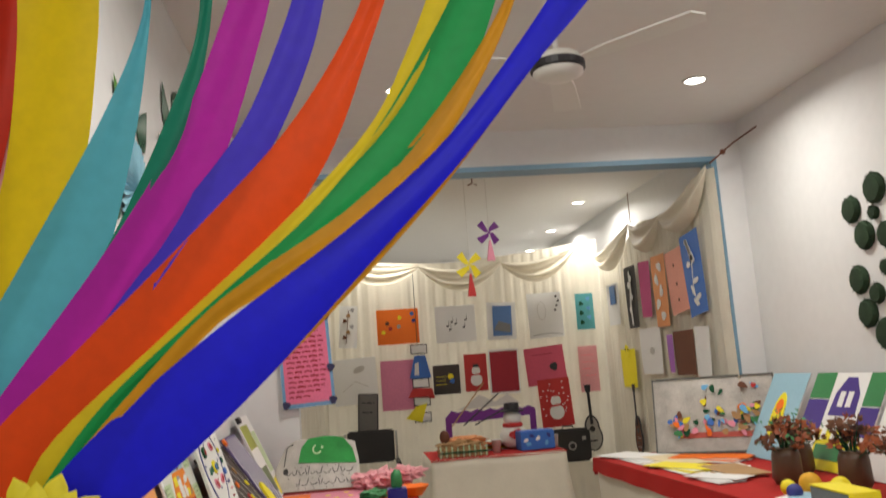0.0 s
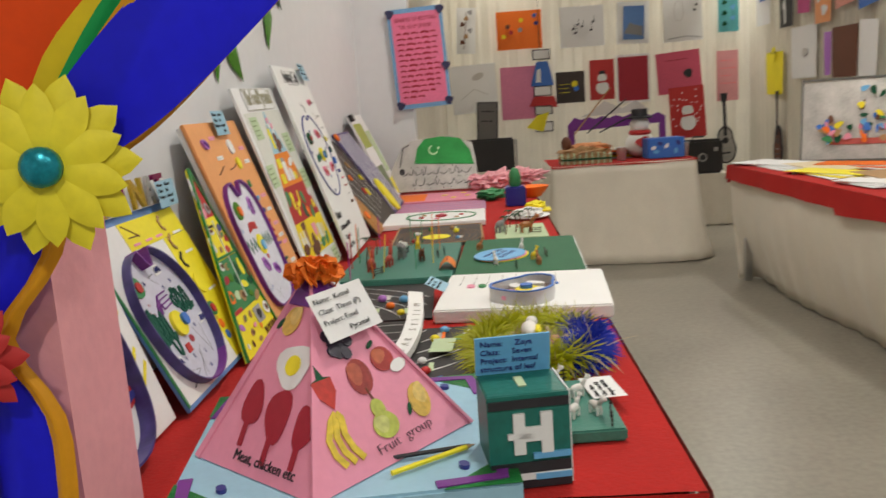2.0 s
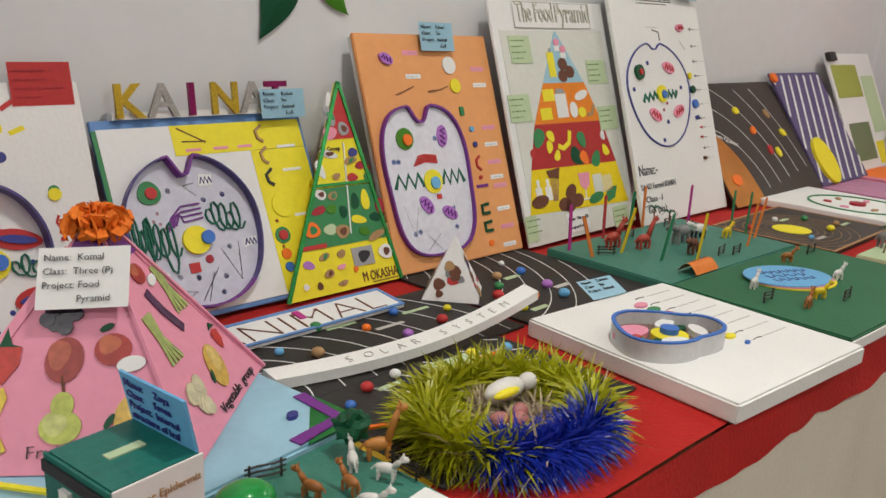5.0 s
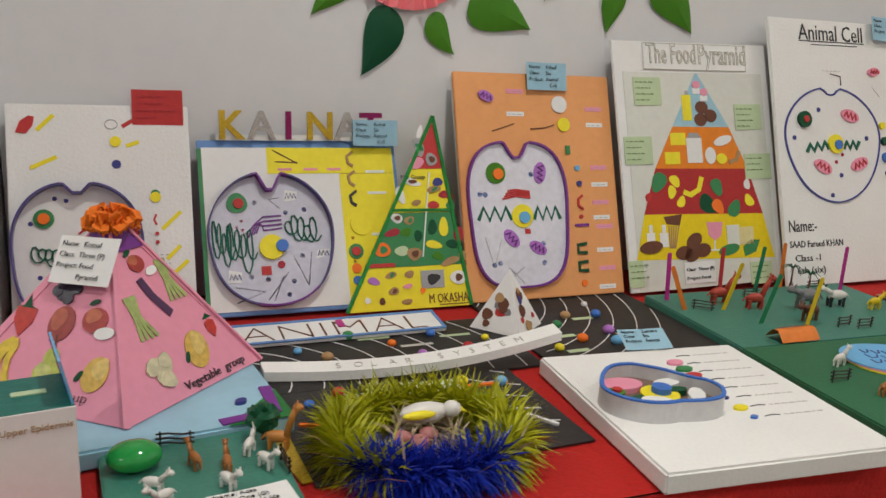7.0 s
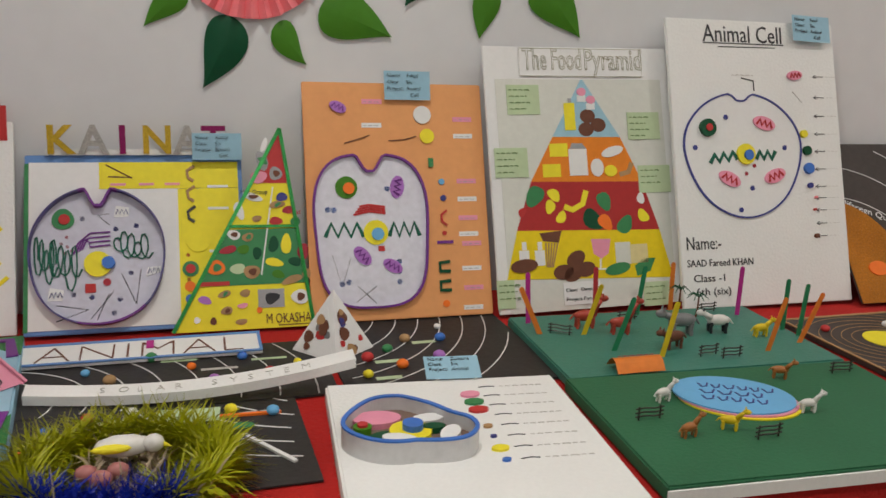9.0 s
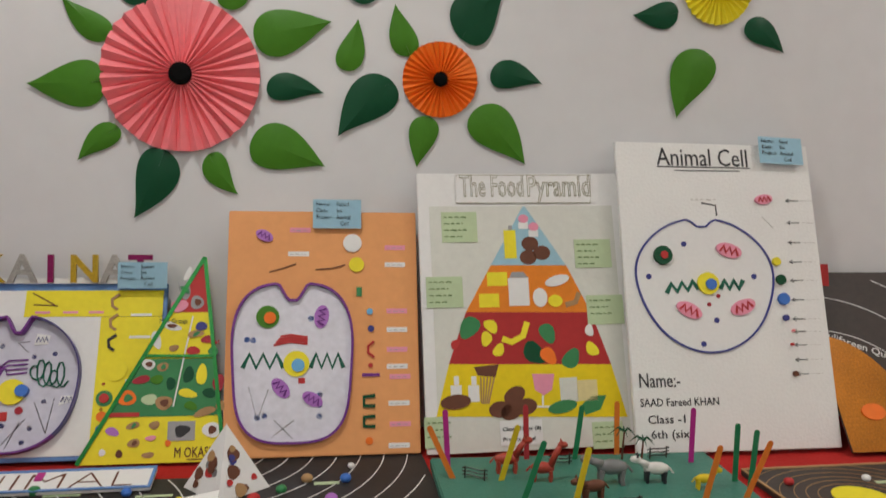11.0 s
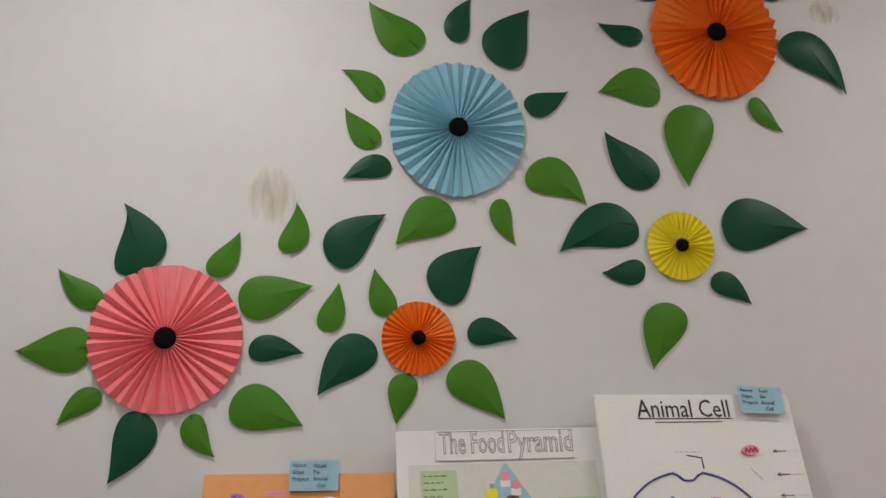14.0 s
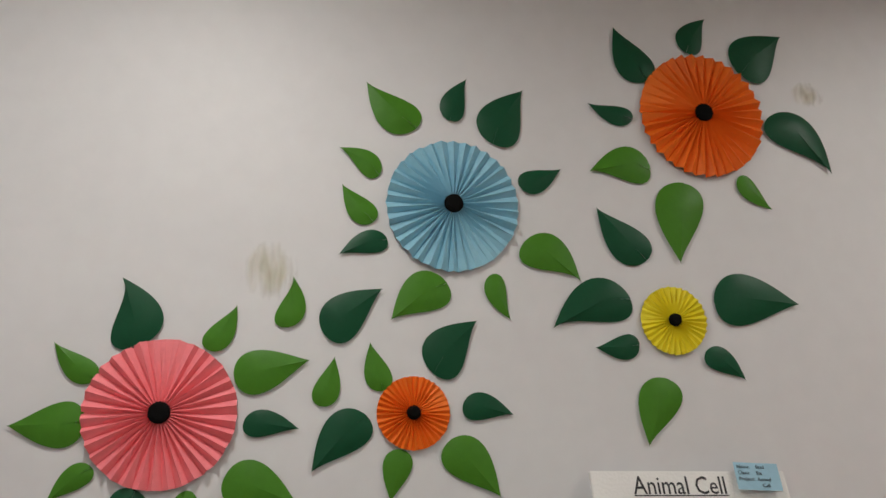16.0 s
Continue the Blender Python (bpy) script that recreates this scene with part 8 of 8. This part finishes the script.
def flower_jar(x, y, seed, s=1.0, leaves=True):
    ob = thing("dried_flower_jar", "brown jar of dried brown and rust-red flowers", "flower jar", pose(x, y, 0.752), "dried flower jars")
    smooth(part("jar", lathe([(0.05 * s, 0), (0.065 * s, 0.03), (0.06 * s, 0.12 * s), (0.05 * s, 0.15 * s), (0.044 * s, 0.15 * s)], 18), paint("brown jar", (0.10, 0.055, 0.03), 0.4), ob))
    rng = random.Random(seed)
    tones = (paint("rust petals", (0.34, 0.09, 0.03), 0.8), paint("dry brown petals", (0.16, 0.065, 0.03), 0.8), paint("dusty pink petals", (0.40, 0.13, 0.07), 0.8), paint("dark dry petals", (0.07, 0.03, 0.02), 0.8))
    for k in range(26):
        a, e, d = rng.uniform(0, 6.28), rng.uniform(0.1, 1.45), rng.uniform(0.05, 0.135) * s
        p = Vector((d * math.cos(a) * math.cos(e), d * math.sin(a) * math.cos(e), 0.15 * s + d * math.sin(e)))
        bm = bmesh.new()
        for j in range(14):
            u = Vector((rng.uniform(-1, 1), rng.uniform(-1, 1), rng.uniform(-0.6, 1))).normalized()
            t = u.orthogonal().normalized() * 0.011 * s
            q = p + u * 0.006
            bm.faces.new([bm.verts.new(c) for c in (q, q + u * 0.014 * s + t, q + u * rng.uniform(0.022, 0.036) * s, q + u * 0.014 * s - t)])
        part("flower_head", bm, rng.choice(tones), ob)
        part("stem", tube([(0, 0, 0.1 * s), p * 0.95], 0.0025, 5), DKGREEN, ob)
    if leaves:
        bm = bmesh.new()
        for k in range(60):
            a, e, d = rng.uniform(0, 6.28), rng.uniform(0.3, 1.5), rng.uniform(0.10, 0.19) * s
            c = Vector((d * math.cos(a) * math.cos(e), d * math.sin(a) * math.cos(e), 0.14 * s + d * math.sin(e)))
            t = c.orthogonal().normalized() * 0.018
            u = Vector((rng.uniform(-1, 1), rng.uniform(-1, 1), rng.uniform(-0.3, 1))).normalized() * 0.03
            bm.faces.new([bm.verts.new(q) for q in (c, c + t + u * 0.5, c + u, c - t * 0.6 + u * 0.5)])
        tagged(part("foliage", bm, GREEN, ob), kind="stuff")


flower_jar(2.82, 7.62, 1, 1.15)
flower_jar(2.98, 7.30, 2, 1.15, False)
flower_jar(3.05, 7.9, 3, 1.0)
flower_jar(2.98, 6.92, 4, 1.15, False)
flower_jar(2.80, 6.42, 6, 1.0)
for x, y, c, r, l in ((2.62, 7.19, NAVY, 0.035, "navy blue foam ball on a card"), (2.65, 7.30, YELLOW, 0.036, "yellow foam ball on the red cloth"), (2.74, 7.27, paint("amber foam", (0.75, 0.40, 0.02), 0.6), 0.05, "amber foam ball on the red cloth"), (2.82, 7.16, YELLOW, 0.044, "yellow foam ball on the red cloth")):
    ob = thing("foam_ball", l, "foam ball", pose(x, y, 0.752), "foam balls")
    smooth(part("ball", ball(0, 0, r, r, sub=3), c, ob))
ob = thing("painted_box", "grey and yellow painted cardboard box on the red cloth", "box model", pose(2.56, 6.70, 0.752, 0, 0, -91))
part("body", box(-0.14, 0.14, -0.06, 0.06, 0.0, 0.115, 0.004), paint("blue-grey card", (0.18, 0.22, 0.25), 0.6, 0.2), ob)
part("yellow_end", box(0.1402, 0.145, -0.062, 0.062, 0, 0.117), YELLOW, ob)
part("yellow_lid", box(-0.142, 0.142, -0.062, 0.062, 0.1152, 0.121), YELLOW, ob)
pile = 0
for x, y, a, w, h, c, l in ((2.58, 9.12, 12, 0.6, 0.28, PAPER, "white papers spread on the red cloth"), (2.66, 8.8, -15, 0.55, 0.22, paint("cream paper", (0.74, 0.62, 0.40), 0.65), "cream papers spread on the red cloth"), (2.60, 8.45, 10, 0.5, 0.2, YELLOW, "yellow paper strips on the red cloth"), (2.75, 8.15, -20, 0.5, 0.22, TAN, "tan card strips on the red cloth"), (2.58, 7.92, 15, 0.3, 0.16, PAPER, "white cards on the red cloth"), (2.9, 8.75, 30, 0.5, 0.22, ORANGE, "orange paper strips on the red cloth"), (2.66, 7.08, 20, 0.24, 0.2, BLUECARD, "pale blue card on the red cloth"), (2.68, 6.3, 30, 0.3, 0.2, PAPER, "white card on the red cloth")):
    pile += 1
    ob = thing("paper_pile", l, "papers", pose(x, y, 0.7522 + 0.0009 * pile, 0, 0, a), "paper piles")
    for k in range(4):
        part("sheet", box(-h / 2, h / 2, -w / 2, w / 2, 0.004 * k, 0.004 * k + 0.003), c if k % 2 else PAPER, ob).matrix_basis = pose(0.01 * k, 0.02 * (k % 3), 0, 0, 0, 9 * k - 8)
for k, (y, z, r) in enumerate(((7.86, 2.135, 0.075), (7.77, 1.975, 0.08), (7.875, 1.74, 0.08), (7.73, 1.65, 0.055), (7.835, 1.55, 0.078), (7.70, 1.43, 0.085), (7.63, 2.21, 0.085), (7.66, 2.08, 0.035), (7.62, 1.78, 0.04), (7.58, 1.95, 0.07), (7.56, 1.66, 0.07))):
    ob = thing("moss_disc", "round dark green moss disc fixed on the white wall", "moss disc", pose(3.548, y + 0.05, z + 0.02, 0, -90, 0), "moss discs on the wall")
    bm = lathe([(r, 0), (r * 1.02, 0.012), (r * 0.8, 0.03), (r * 0.2, 0.034)], 26)
    for v in bm.verts:
        v.co += Vector((noise.noise(v.co * 60), noise.noise(v.co * 60 + Vector((9, 0, 0))), 0)) * 0.006
    rng = random.Random(k)
    for j in range(220):
        a, q = rng.uniform(0, 6.28), r * rng.random() ** 0.4
        c = Vector((q * math.cos(a), q * math.sin(a), 0.028 - 0.018 * (q / r) ** 3))
        d = Vector((rng.uniform(-1, 1) + math.cos(a) * q / r, rng.uniform(-1, 1) + math.sin(a) * q / r, 0.8)) * 0.010
        t = d.orthogonal().normalized() * 0.003
        bm.faces.new([bm.verts.new(p) for p in (c - t, c + t, c + d)])
    part("moss", bm, paint("dark moss", (0.02, 0.045, 0.02), 0.95, 0.5, 60, 0.8), ob)

# ---- mobiles hanging in the opening ----
def pinwheel(label, x, y, z, r, mat, tail_mat):
    ob = thing("paper_pinwheel", label, "paper mobile", pose(x, y, z, 90, 0, 10))
    for k in range(4):
        part("vane", prism([(0, 0), (r, r * 0.15), (r * 0.75, r * 0.65), (r * 0.1, r * 0.3)], 0.001 * k, 0.001 * k + 0.004), mat, ob).matrix_basis = pose(0, 0, 0, 0, 12, 90 * k + 15)
    part("tassel", prism([(-0.03, -r * 2.1), (0.03, -r * 2.1), (0.004, -r * 0.6), (-0.004, -r * 0.6)], 0, 0.02), tail_mat, ob)
    part("string", tube([(0, 0, 0), (0, CEIL - z - 0.001, 0)], 0.0015, 4), PALEINK, ob)


pinwheel("purple paper pinwheel with a pink tassel hung from the ceiling", 1.74, 9.5, 2.40, 0.10, PURPLE, PINK)
pinwheel("yellow paper pinwheel with a red tassel hung from the ceiling", 1.58, 9.5, 2.17, 0.11, YELLOW, RED)
ob = thing("ceiling_hook", "small dark fan hook in the ceiling", "hook", pose(1.8, 10.5, CEIL))
part("hook", tube([(0, 0, 0), (0.0, 0, -0.05), (0.04, 0, -0.07)], 0.006, 6), BROWN, ob)
part("hook", tube([(0, 0, -0.05), (-0.04, 0, -0.07)], 0.006, 6), BROWN, ob)
